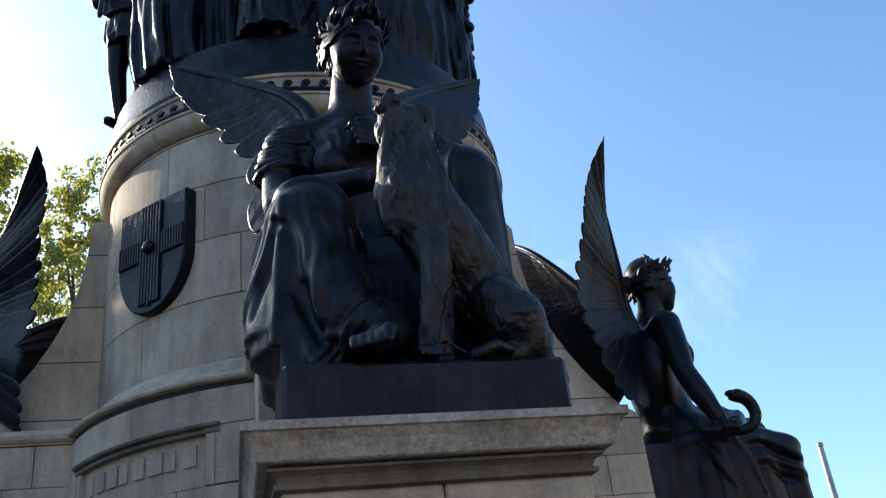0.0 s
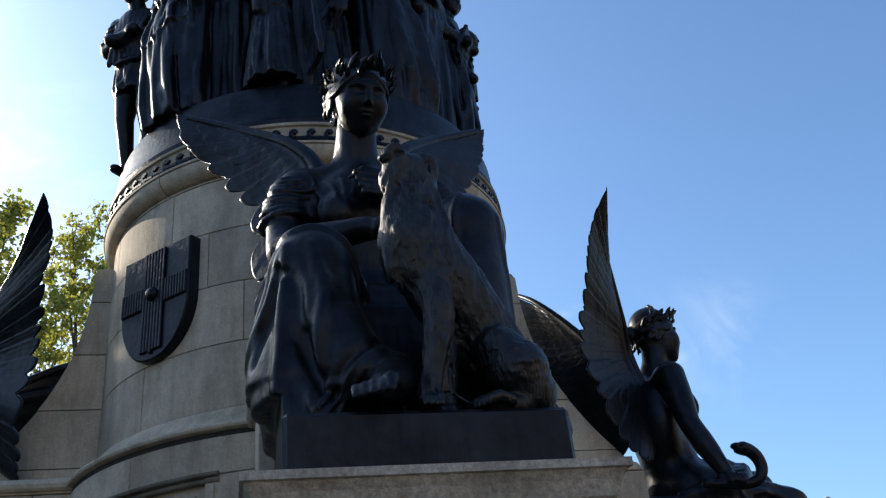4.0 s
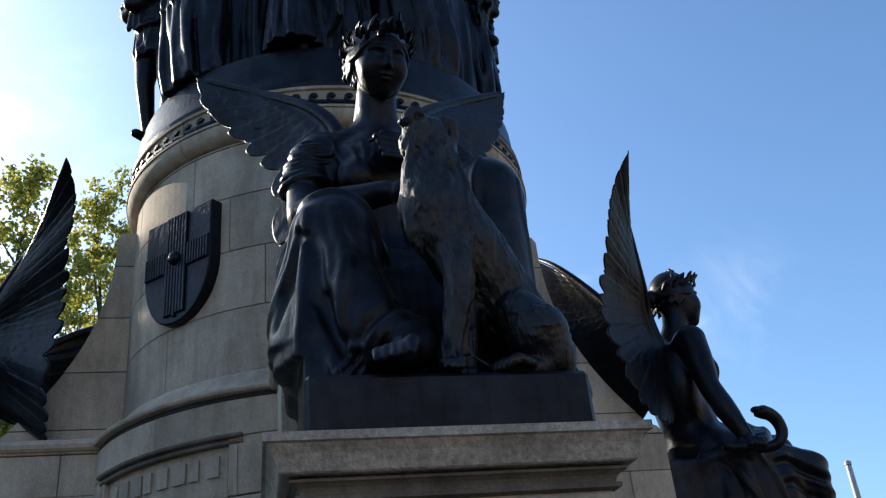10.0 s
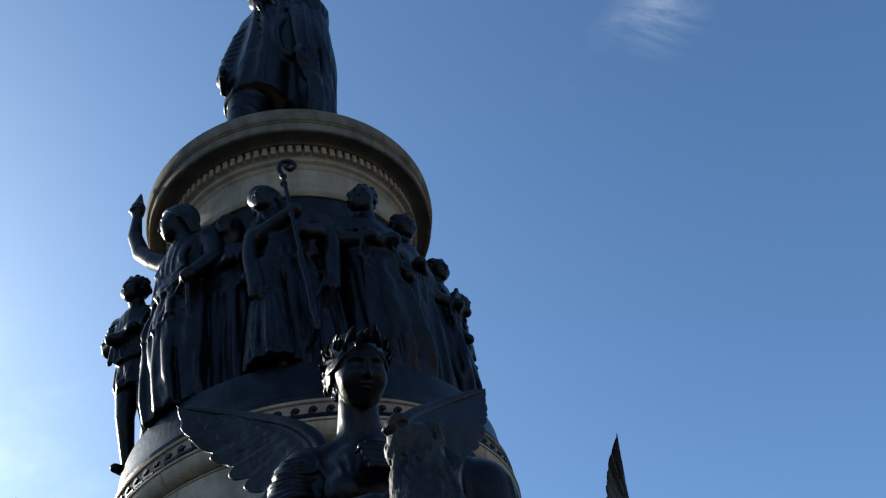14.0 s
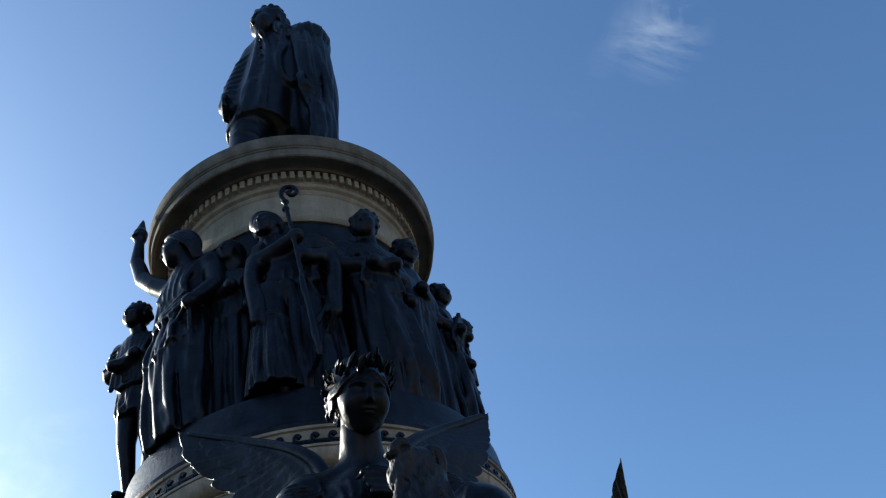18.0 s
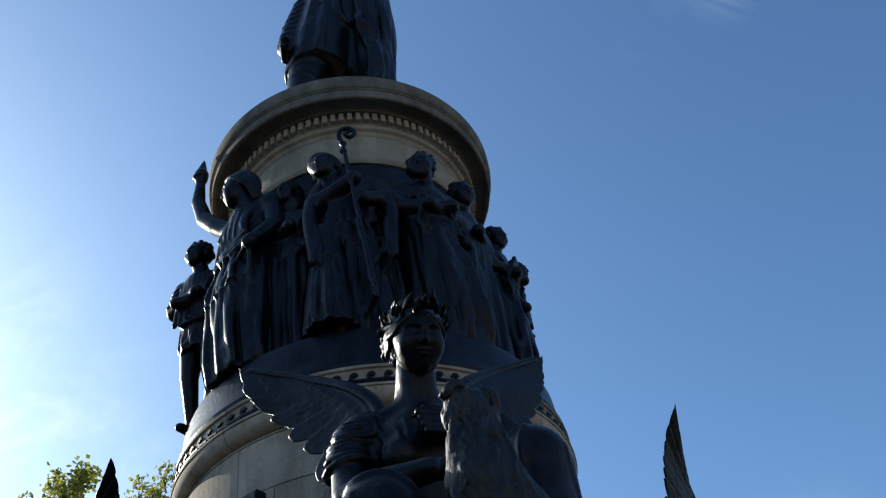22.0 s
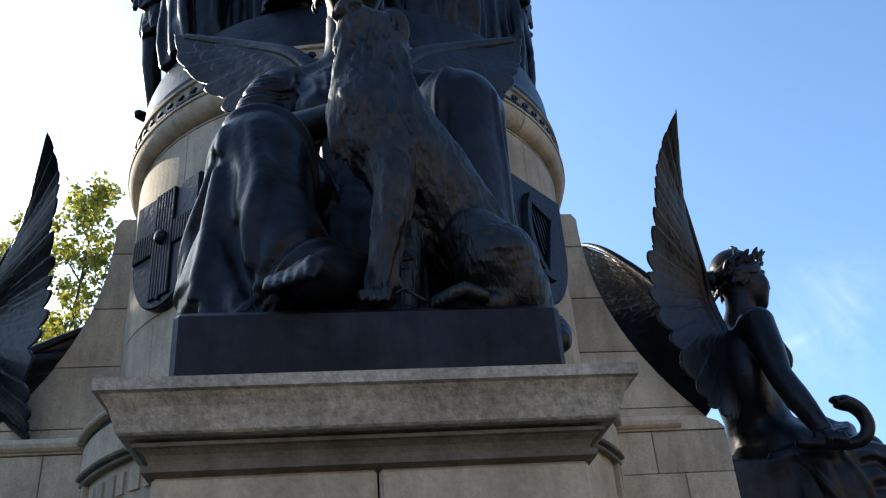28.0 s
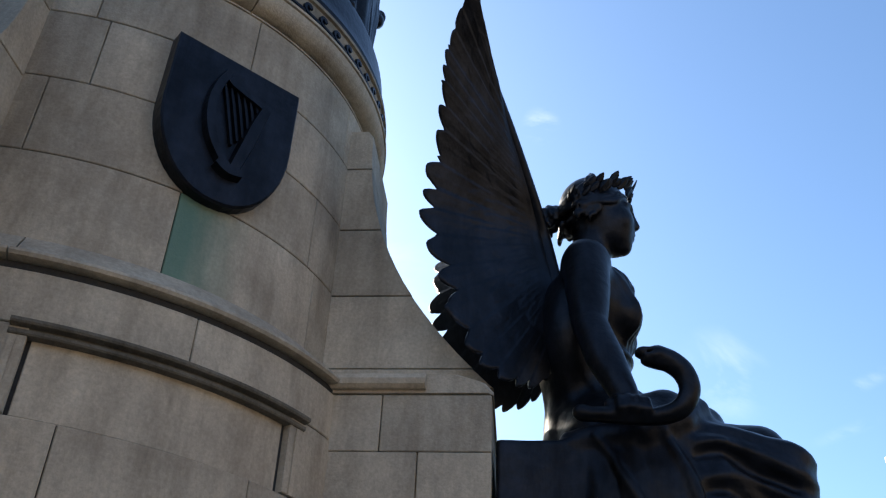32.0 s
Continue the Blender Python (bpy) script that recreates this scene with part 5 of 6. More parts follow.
    # the raised knee: a smooth top divided by a long edge, pleats at its outer side and lobes of hem
    c.robe([(3.33, 0.283, -2.78, 0.05, 0.05, 0.0), (3.28, 0.284, -2.78, 0.105, 0.105, 0.0), (3.10, 0.288, -2.755, 0.112, 0.155, 0.2), (2.80, 0.285, -2.72, 0.115, 0.19, 0.6), (2.44, 0.28, -2.70, 0.115, 0.20, 0.9)], 7, 0.07, 2.1, 0.8, 0.03)
    c.robe([(3.16, 0.26, -2.52, 0.13, 0.26, 0.1), (2.95, 0.335, -2.47, 0.115, 0.28, 0.5), (2.72, 0.350, -2.45, 0.108, 0.28, 0.9), (2.60, 0.345, -2.45, 0.10, 0.27, 1.0)], 10, 0.13, 1.3, 0.5, 0.03)
    c.robe([(2.75, 0.36, -2.66, 0.07, 0.12, 0.6), (2.44, 0.36, -2.66, 0.065, 0.11, 1.0)], 6, 0.14, 0.4, 0.6, 0.02)
    c.ridge([(0.17, -2.78, 3.24), (0.20, -2.86, 3.30), (0.24, -2.90, 3.335), (0.20, -2.92, 3.20), (0.175, -2.92, 3.02), (0.17, -2.91, 2.8)], 0.012, 0.014, 0.012, 6, -0.1)
    for y0, y1, r in ((-2.88, -2.88, 0.012), (-2.82, -2.80, 0.017), (-2.75, -2.71, 0.020), (-2.67, -2.62, 0.020), (-2.58, -2.53, 0.020), (-2.48, -2.42, 0.020), (-2.36, -2.30, 0.018)):
        c.ridge([(0.375, y0, 3.24 + 0.12 * (y0 + 2.8)), (0.42, (y0 + y1) / 2, 3.02), (0.45, y1, 2.66)], r * 0.6, r * 1.2, 0.020, 6, 0.15)
    for y0, y1 in ((-2.85, -2.84), (-2.785, -2.755), (-2.71, -2.665), (-2.62, -2.575), (-2.53, -2.475)):
        c.ridge([(0.385, y0, 3.18), (0.42, (y0 + y1) / 2, 2.98), (0.44, y1, 2.66)], 0.006, 0.015, 0.02, 6, 0.0, True)
    # the outer hem ends above the plinth
    c.box((-0.53, -2.42, 2.38), (0.15, 0.565, 0.165), 0.01, 0.02, cut=True)
    # bare foot
    c.tube([(-0.05, -2.98, 2.60), (-0.075, -3.10, 2.53), (-0.125, -3.22, 2.475)], [0.075, 0.068, 0.042], 0.02)
    for i in range(5):
        q = i / 4
        x, y = -0.195 + 0.085 * q, -3.215 - 0.055 * q
        c.tube([(x + 0.025, y + 0.06, 2.478), (x, y, 2.47 + 0.008 * q), (x - 0.006, y - 0.024, 2.442)], [0.021, 0.017 + 0.006 * (i == 4), 0.012], 0.007)
    c.ripple((-0.62, -3.3, 2.42), (0.62, -1.86, 3.75), 0.0011, 22, 1.0)
    s.add(*c.mesh())
    m = pose(-0.012, -2.452, 4.062, 25, 0, 9) @ Matrix.Diagonal((0.95, 1.0, 0.94, 1))
    s.add(*KNOT, m)
    wreath(s, m)
    wing(s, -1, FLAT_LEAD, FLAT_TRAIL, n=12, seed=3)
    wing(s, 1, FLAT_LEAD, HANGING_TRAIL, n=21, seed=4)
    tagged(s.build("seated_winged_statue", BRONZE), "dark bronze seated winged figure with laurel wreath and draped robe", "statue", "winged statues")


def hound():
    s = Soup()
    c = Clay((-0.2, -3.36, 2.30), (0.58, -2.76, 3.48), 0.0062)
    # a lean body rising from the haunches to a long neck and a raised head
    c.tube([(0.30, -2.97, 2.57), (0.215, -3.0, 2.735), (0.115, -3.03, 2.885), (0.045, -3.05, 3.00)], [0.115, 0.112, 0.122, 0.112], 0.04)
    c.tube([(0.045, -3.05, 2.99), (0.04, -3.055, 3.12), (0.038, -3.05, 3.24)], [0.110, 0.090, 0.078], 0.035)
    c.ball((0.042, -3.035, 3.265), (0.082, 0.085, 0.088), 0.03)
    c.tube([(0.03, -3.075, 3.262), (-0.010, -3.11, 3.278), (-0.036, -3.132, 3.290)], [0.062, 0.046, 0.030], 0.02)
    c.ball((-0.058, -3.125, 3.282), (0.020, 0.016, 0.013), 0.008)
    c.fold([(-0.050, -3.130, 3.292), (-0.034, -3.150, 3.312), (-0.012, -3.156, 3.310), (-0.002, -3.160, 3.286)], 0.012, 0.010, 0.008, 4)
    c.ball((-0.020, -3.166, 3.280), (0.015, 0.018, 0.009), 0.008, (0, 30, 0), cut=True)
    c.fold([(0.078, -3.085, 3.318), (0.104, -3.090, 3.305), (0.114, -3.082, 3.262), (0.104, -3.072, 3.225)], 0.020, 0.011, 0.004)
    c.ball((0.088, -3.112, 3.272), (0.010, 0.018, 0.030), 0.006, cut=True)
    c.fold([(-0.01, -2.99, 3.335), (-0.035, -2.985, 3.31), (-0.035, -2.985, 3.26)], 0.020, 0.013, 0.008)
    c.ball((-0.012, -3.095, 3.215), (0.052, 0.050, 0.060), 0.03)
    # the beard and ruff down the throat
    rng = random.Random(12)
    for i in range(30):
        z = 3.275 - 0.011 * i
        y = -3.105 - 0.012 * math.sin(i)
        x = -0.048 + rng.uniform(-0.008, 0.012)
        c.fold([(x + 0.02, y, z), (x - 0.006, y - 0.012, z - 0.02), (x - 0.014, y - 0.008, z - 0.05)], 0.011, 0.003, 0.006, 3)
    c.tube([(0.0, -3.09, 3.12), (-0.005, -3.11, 2.98), (0.02, -3.11, 2.88)], [0.055, 0.082, 0.068], 0.03)
    for i in range(9):
        x = -0.07 + 0.017 * i
        c.fold([(x, -3.13, 2.93), (x - 0.004, -3.14, 2.88), (x + 0.004, -3.125, 2.835 - 0.012 * (i % 3))], 0.016, 0.004, 0.008, 3)
    # forelegs
    c.tube([(0.055, -3.11, 2.88), (0.062, -3.15, 2.73), (0.045, -3.155, 2.62), (0.025, -3.145, 2.47)], [0.064, 0.046, 0.036, 0.030], 0.02)
    c.tube([(0.11, -3.02, 2.86), (0.10, -3.04, 2.65), (0.08, -3.06, 2.47)], [0.055, 0.040, 0.032], 0.02)
    for x, y in ((0.012, -3.150), (0.06, -3.075)):
        c.ball((x, y, 2.444), (0.030, 0.042, 0.024), 0.012)
        for i in range(4):
            c.tube([(x - 0.022 + 0.015 * i, y - 0.02, 2.456), (x - 0.027 + 0.017 * i, y - 0.044, 2.447), (x - 0.028 + 0.017 * i, y - 0.058, 2.43)], [0.013, 0.0125, 0.007], 0.004)
    # haunch, the long hind foot laid along the plinth, tail over its edge
    c.tube([(0.245, -3.10, 2.625), (0.285, -3.11, 2.56), (0.32, -3.10, 2.49)], [0.074, 0.094, 0.076], 0.008)
    c.tube([(0.34, -3.10, 2.465), (0.29, -3.13, 2.448), (0.215, -3.155, 2.442), (0.17, -3.155, 2.440)], [0.04, 0.030, 0.028, 0.024], 0.012)
    for i in range(4):
        o = 0.021 * i
        c.tube([(0.215 + 0.3 * o, -3.150 - 0.5 * o, 2.446), (0.165 + 0.5 * o, -3.160 - 0.6 * o, 2.454), (0.140 + 0.5 * o, -3.170 - 0.6 * o, 2.442), (0.130 + 0.5 * o, -3.172 - 0.6 * o, 2.428)], [0.017, 0.0165, 0.014, 0.008], 0.004)
    c.ball((0.325, -2.96, 2.53), (0.105, 0.12, 0.11), 0.04)
    c.fold([(0.36, -2.96, 2.53), (0.395, -2.98, 2.47), (0.418, -3.02, 2.43), (0.415, -3.06, 2.392)], 0.052, 0.028, 0.03)
    # a wiry coat: long wavy locks along the body, shorter ones on the legs and the haunch
    spine = spline([(0.36, -2.98, 2.55), (0.215, -3.0, 2.735), (0.115, -3.03, 2.885), (0.045, -3.05, 3.0), (0.04, -3.055, 3.14), (0.038, -3.05, 3.26)], 8)
    chest = spline([(0.0, -3.10, 3.20), (-0.005, -3.11, 2.98), (0.045, -3.12, 2.84), (0.058, -3.15, 2.68), (0.035, -3.165, 2.52)], 8)
    haunch = [np.array((0.245, -3.10, 2.64)), np.array((0.325, -3.10, 2.49))]
    other = spline([(0.11, -3.03, 2.80), (0.09, -3.05, 2.55)], 4)
    for line, count, r in ((spine, 520, 0.115), (chest, 260, 0.06), (haunch, 130, 0.085), (other, 40, 0.045)):
        for i in range(count):
            t, ang = rng.random(), rng.uniform(0, 6.283)
            p = np.asarray(along(line, t)) + r * np.array((math.cos(ang), math.sin(ang), 0.25 * math.sin(ang * 2)))
            tg = np.asarray(along(line, max(t - 0.06, 0))) - np.asarray(along(line, min(t + 0.06, 1)))
            tg /= np.linalg.norm(tg) + 1e-9
            if line is chest:
                tg = -tg
            d = (tg * 0.6 + np.array((0, 0, -0.55))) * rng.uniform(0.045, 0.10)
            w = rng.uniform(0.004, 0.0075)
            bend = np.array((rng.uniform(-0.014, 0.014), rng.uniform(-0.01, 0.01), 0))
            c.ridge([p, p + d * 0.35 + bend, p + d * 0.7 - bend * 0.6, p + d], w, w * 0.4, 0.004, 2, 0.1)
    c.ripple((-0.2, -3.36, 2.47), (0.58, -2.72, 3.3), 0.0010, 70, 0.4, (1, 1, 0.4))
    s.add(*c.mesh())
    tagged(s.build("hound_statue", FUR), "shaggy dark bronze hound sitting upright at the figure's knee", "statue")


def figure_with_snake(turn, serpent=True, tip=(1.0, 0.0, 0.0), far=(0.96, 0.17, 0.10), seed=5, broad=False):
    """A seated winged figure of a side pedestal, seen in profile; built facing -y, then turned about the axis."""
    s = Soup()
    c = Clay((-0.78, -3.34, 2.28), (0.62, -1.88, 3.98), 0.0092)
    c.box((0, -2.34, 2.64), (0.345, 0.402, 0.226), 0.010, 0.010)
    # torso, bust and neck
    c.tube([(0, -2.32, 2.95), (0, -2.305, 3.22), (-0.02, -2.335, 3.54)], [0.20, 0.168, 0.175], 0.06)
    c.ball((-0.02, -2.34, 3.55), (0.245, 0.155, 0.19), 0.05)
    for x in (-0.115, 0.10):
        c.ball((x, -2.462, 3.505), (0.084, 0.070, 0.09), 0.04)
    for x in (-0.25, 0.24):
        c.ball((x, -2.305, 3.655), (0.115, 0.105, 0.10), 0.05)
    c.tube([(-0.01, -2.31, 3.70), (-0.04, -2.345, 3.84), (-0.05, -2.37, 3.95)], [0.105, 0.088, 0.084], 0.05)
    c.ball((-0.03, -2.41, 3.63), (0.19, 0.10, 0.12), 0.05)
    # gown gathered from the shoulders to a high girdle, small pleats below it
    c.ridge([(-0.24, -2.42, 3.74), (-0.14, -2.50, 3.66), (-0.02, -2.51, 3.61), (0.12, -2.49, 3.67), (0.22, -2.41, 3.74)], 0.011, 0.010, 0.010, 6, 0.0)
    for x0, x1 in ((-0.235, -0.16), (-0.20, -0.13), (-0.16, -0.09), (-0.11, -0.05), (-0.05, -0.01), (0.06, 0.03), (0.12, 0.08), (0.19, 0.13)):
        c.ridge([(x0, -2.44, 3.70), (x0 * 0.95, -2.54, 3.58), ((x0 + x1) / 2, -2.55, 3.46), (x1, -2.50, 3.35)], 0.009, 0.014, 0.011, 6, 0.1)
    c.ridge([(-0.19, -2.30, 3.34), (-0.15, -2.44, 3.335), (0.0, -2.49, 3.33), (0.15, -2.44, 3.335)], 0.014, 0.014, 0.010, 6, -0.1)
    c.robe([(3.34, 0, -2.31, 0.165, 0.155, 0.3), (3.12, 0, -2.32, 0.205, 0.185, 0.8), (2.86, 0, -2.35, 0.26, 0.245, 1.0)], 11, 0.028, 0.4, 1.2, 0.03)
    c.ball((-0.05, -2.235, 3.42), (0.235, 0.15, 0.30), 0.06)
    # the near arm hangs straight and bare to a closed hand
    c.tube([(-0.30, -2.305, 3.66), (-0.36, -2.30, 3.48), (-0.415, -2.295, 3.30), (-0.47, -2.335, 3.13), (-0.515, -2.385, 2.98), (-0.53, -2.405, 2.92)], [0.098, 0.088, 0.068, 0.070, 0.052, 0.044], 0.025)
    c.ball((-0.535, -2.405, 2.895), (0.044, 0.056, 0.044), 0.02)
    for i in range(4):
        y = -2.365 - 0.029 * i
        z = 2.905 - 0.006 * abs(i - 1)
        c.tube([(-0.535, y + 0.01, z + 0.028), (-0.588, y, z + 0.012), (-0.606, y - 0.002, z - 0.026), (-0.575, y, z - 0.055)], [0.0195, 0.0185, 0.017, 0.014], 0.004)
    c.tube([(-0.53, -2.35, 2.925), (-0.565, -2.33, 2.905), (-0.60, -2.36, 2.87)], [0.02, 0.018, 0.013], 0.006)
    c.tube([(0.31, -2.31, 3.64), (0.38, -2.44, 3.38), (0.36, -2.66, 3.22), (0.30, -2.80, 3.18)], [0.10, 0.088, 0.068, 0.05], 0.03)
    # thighs and knees under smooth heavy cloth; the far knee is raised
    c.tube([(-0.14, -2.38, 2.94), (-0.18, -2.70, 2.865), (-0.20, -2.965, 2.80)], [0.175, 0.145, 0.112], 0.05)
    c.tube([(0.14, -2.36, 2.95), (0.15, -2.70, 3.0), (0.15, -2.985, 3.0)], [0.185, 0.15, 0.118], 0.05)
    c.tube([(-0.20, -2.97, 2.80), (-0.18, -3.0, 2.48)], [0.108, 0.10], 0.04)
    c.tube([(0.15, -2.985, 2.99), (0.17, -2.98, 2.48)], [0.115, 0.11], 0.04)
    c.robe([(2.90, -0.02, -2.62, 0.30, 0.32, 0.0), (2.76, -0.02, -2.655, 0.325, 0.375, 0.3), (2.60, -0.02, -2.66, 0.335, 0.385, 0.7), (2.43, -0.02, -2.66, 0.34, 0.39, 1.0)], 8, 0.05, 1.1, 0.6, 0.05)
    if turn == -90:
        c.ball((0.40, -2.62, 2.86), (0.2, 0.3, 0.26), 0.05)
    # folds: a bundle at the hip, long soft sweeps along the thigh, a few deep falls over the seat's side
    for z0, z1, r in ((2.96, 2.88, 0.014), (2.865, 2.80, 0.020), (2.74, 2.70, 0.016)):
        c.ridge([(-0.28, -2.58, z0 - 0.05), (-0.335, -2.70, z0 - 0.01), (-0.33, -2.82, (z0 + z1) / 2 + 0.015), (-0.30, -2.93, z1), (-0.24, -3.05, z1 - 0.07)], r, r * 0.5, 0.04, 6, 0.35)
    for z0, z1 in ((2.82, 2.76), (2.68, 2.63)):
        c.ridge([(-0.31, -2.62, z0 - 0.03), (-0.345, -2.74, z0), (-0.33, -2.86, z1), (-0.28, -2.98, z1 - 0.05)], 0.008, 0.012, 0.04, 6, 0.2, True)
    c.tube([(-0.30, -2.20, 2.88), (-0.34, -2.32, 2.875), (-0.36, -2.46, 2.885), (-0.33, -2.60, 2.94), (-0.24, -2.68, 3.02)], [0.030, 0.048, 0.058, 0.062, 0.055], 0.03)
    c.robe([(2.90, -0.31, -2.44, 0.07, 0.16, 0.2), (2.72, -0.345, -2.46, 0.065, 0.20, 0.7), (2.44, -0.345, -2.48, 0.065, 0.24, 1.0)], 7, 0.22, 0.8, 1.4, 0.03)
    c.ridge([(-0.36, -2.30, 2.87), (-0.42, -2.36, 2.74), (-0.44, -2.46, 2.56)], 0.014, 0.020, 0.02, 6, 0.0)
    c.ridge([(-0.36, -2.52, 2.90), (-0.42, -2.60, 2.74), (-0.42, -2.66, 2.52)], 0.016, 0.024, 0.02, 6, 0.0)
    for i in range(4):
        c.ridge([(-0.27, -2.28 - 0.05 * i, 2.92), (-0.33, -2.38 - 0.05 * i, 2.93), (-0.32, -2.52 - 0.04 * i, 2.965 + 0.01 * i), (-0.20, -2.64 - 0.02 * i, 3.05)], 0.011, 0.011, 0.012, 5, 0.1)
    c.tube([(-0.10, -2.44, 3.02), (-0.14, -2.58, 3.05), (-0.12, -2.72, 3.0)], [0.10, 0.10, 0.09], 0.05)
    if serpent:
        c.fold([(-0.565, -2.245, 2.868), (-0.57, -2.33, 2.862), (-0.565, -2.42, 2.858), (-0.575, -2.505, 2.858), (-0.585, -2.57, 2.885), (-0.59, -2.602, 2.945), (-0.59, -2.588, 3.01), (-0.595, -2.545, 3.05), (-0.60, -2.505, 3.062)], 0.026, 0.042, 0.010)
        c.ball((-0.60, -2.49, 3.066), (0.045, 0.05, 0.034), 0.012, (-18, 0, 0))
        c.ball((-0.605, -2.455, 3.078), (0.034, 0.032, 0.022), 0.012)
        c.box((-0.61, -2.455, 3.066), (0.05, 0.03, 0.0025), 0.001, 0.004, (-14, 0, 0), cut=True)
        c.ball((-0.565, -2.235, 2.872), (0.030, 0.034, 0.030), 0.01)
    c.ripple((-0.62, -3.3, 2.42), (0.62, -1.86, 3.75), 0.0012, 22, 2.0)
    s.add(*c.mesh())
    m = pose(-0.05, -2.395, 4.055, 2, 0, 0) @ Matrix.Diagonal((1.04, 1.07, 1.11, 1))
    s.add(*KNOT, m)
    wreath(s, m, seed=seed)
    raise_low = lambda pts, k: [(x, y, z + k * max(0.0, 3.42 - z)) for x, y, z in pts]
    near = [shifted(p, *tip) for p in (WING_LEAD, WING_TRAIL)]
    other = [shifted(p, *far) for p in (WING_LEAD, WING_TRAIL)]
    if broad:
        # the wing hangs straight down at its hind edge, and its bend stands further forward
        lead = [(x, y - 0.11 * math.exp(-((z - 4.0) / 0.28) ** 2) + 0.08 * max(0.0, 3.75 - z) / 0.3, z) for x, y, z in other[0]]
        trail = [(x + 0.03, y + (0.34 if 0.1 < 3.65 - z < 0.6 else 0.0) * (-1.62 - y) / 0.36 * 0.9 - 0.05 * math.exp(-((z - 4.05) / 0.3) ** 2) + 0.07 * max(0.0, 3.5 - z) / 0.4, z) for x, y, z in other[1]]
        other = [lead, trail]
        near = [near[0], [(x, y + 0.17 * max(0.0, 1 - abs(z - 3.4) / 0.6), z + 0.50 * max(0.0, 1 - abs(z - 3.35) / 0.7)) for x, y, z in near[1]]]
    else:
        other = [raise_low(p, 0.55) for p in other]
    wing(s, -1, *near, seed=seed)
    wing(s, 1, *other, seed=seed + 1)
    ob = s.build("seated_winged_statue", BRONZE)
    ob.rotation_euler = (0, 0, radians(turn))
    tagged(ob, "dark bronze seated winged figure grasping a serpent" if serpent else "dark bronze seated winged figure with wreath and heavy robe", "statue", "winged statues")
    return ob


# ---- standing figures round the bronze drum ----
HEADS = {h: head_skin(0.009, h) for h in ("long", "short", "hood", "mitre")}


def standing(name, label, az, r, z, tall=1.8, robe=(), folds=11, phase=0.0, arms=(), head="short", head_at=(0, -0.10, 1.665), head_turn=(0, 0, 0), extra=None, face=0.0, cell=0.0115, legs=(), lean=0.0, head_scale=0.74):
    """One figure: built 1.8 m tall, facing -y, feet at the origin, then set on the drum at an azimuth."""
    s = Soup()
    c = Clay((-0.62, -0.42, -0.03), (0.55, 0.42, 2.62), cell)
    if robe:
        c.robe(robe, folds, 0.10, phase, 1.2)
    for a in legs:
        c.tube(*a)
    c.tube([(0, 0.0, 0.95), (0, 0.01, 1.15), (0, 0.0, 1.38)], [0.15, 0.135, 0.145], 0.05)
    c.ball((0, 0, 1.34), (0.20, 0.13, 0.15), 0.05)
    for x in (-0.19, 0.19):
        c.ball((x, 0, 1.42), 0.09, 0.04)
    c.cone((0, 0, 1.42), (head_at[0], head_at[1] + 0.02, head_at[2] - 0.1), 0.075, 0.065, 0.04)
    for pts, rad in arms:
        c.tube(pts, rad, 0.03)
        q = np.array(pts[-1])
        c.ball(q + (q - np.array(pts[-2])) * 0.12, 0.05, 0.03)
    for i in range(7):
        x = -0.15 + 0.05 * i
        c.fold([(x, -0.13 + abs(x) * 0.3, 1.42), (x * 0.8, -0.165, 1.2), (x * 1.1, -0.16, 0.95)], 0.014, 0.02, 0.03, 4)
    if extra:
        extra(c)
    rng = random.Random(int(az) + 400)
    if robe:
        z0 = min(q[0] for q in robe)
        for i in range(15):
            ang = radians(24 * i + rng.uniform(-8, 8))
            z1 = rng.uniform(0.75, 1.05)
            lean_ = rng.uniform(-0.35, 0.35)
            o = lambda d, w: np.array((math.cos(ang + d) * w, math.sin(ang + d) * w * 0.75, 0))
            c.ridge([o(0, 0.2) + np.array((0, 0, z1)), o(lean_ * 0.5, 0.23) + np.array((0, 0, (z0 + z1) / 2)), o(lean_, 0.25) + np.array((0, 0, z0 + 0.03))], 0.012, rng.uniform(0.02, 0.03), 0.02, 4, 0.15)
    s.add(*c.mesh())
    m = pose(*head_at, *head_turn) @ Matrix.Scale(head_scale, 4)
    s.add(*HEADS[head], m)
    ob = s.build(name, BRONZE)
    sc = tall / 1.8
    ob.matrix_world = pose(r * math.cos(radians(az)), r * math.sin(radians(az)), z, 0, 0, az + 90 + face) @ pose(0, 0, 0, lean, 0, 0) @ Matrix.Scale(sc, 4)
    tagged(ob, label, "statue", "figures round the drum")
    return ob


GOWN = [(1.42, 0, 0, 0.18, 0.13, 0.3), (1.1, 0, 0, 0.175, 0.15, 0.5), (0.9, 0, 0, 0.22, 0.19, 0.8), (0.5, 0, 0, 0.215, 0.165, 1.0), (0.0, 0, 0, 0.23, 0.16, 1.2)]
CLOAK = [(1.46, 0, 0.02, 0.20, 0.13, 0.3), (1.2, 0.0, 0.02, 0.22, 0.16, 0.6), (0.8, 0.02, 0.02, 0.245, 0.195, 0.9), (0.4, 0.03, 0.02, 0.25, 0.18, 1.1), (0.0, 0.04, 0.02, 0.26, 0.165, 1.2)]
Z_FOOT = 5.15


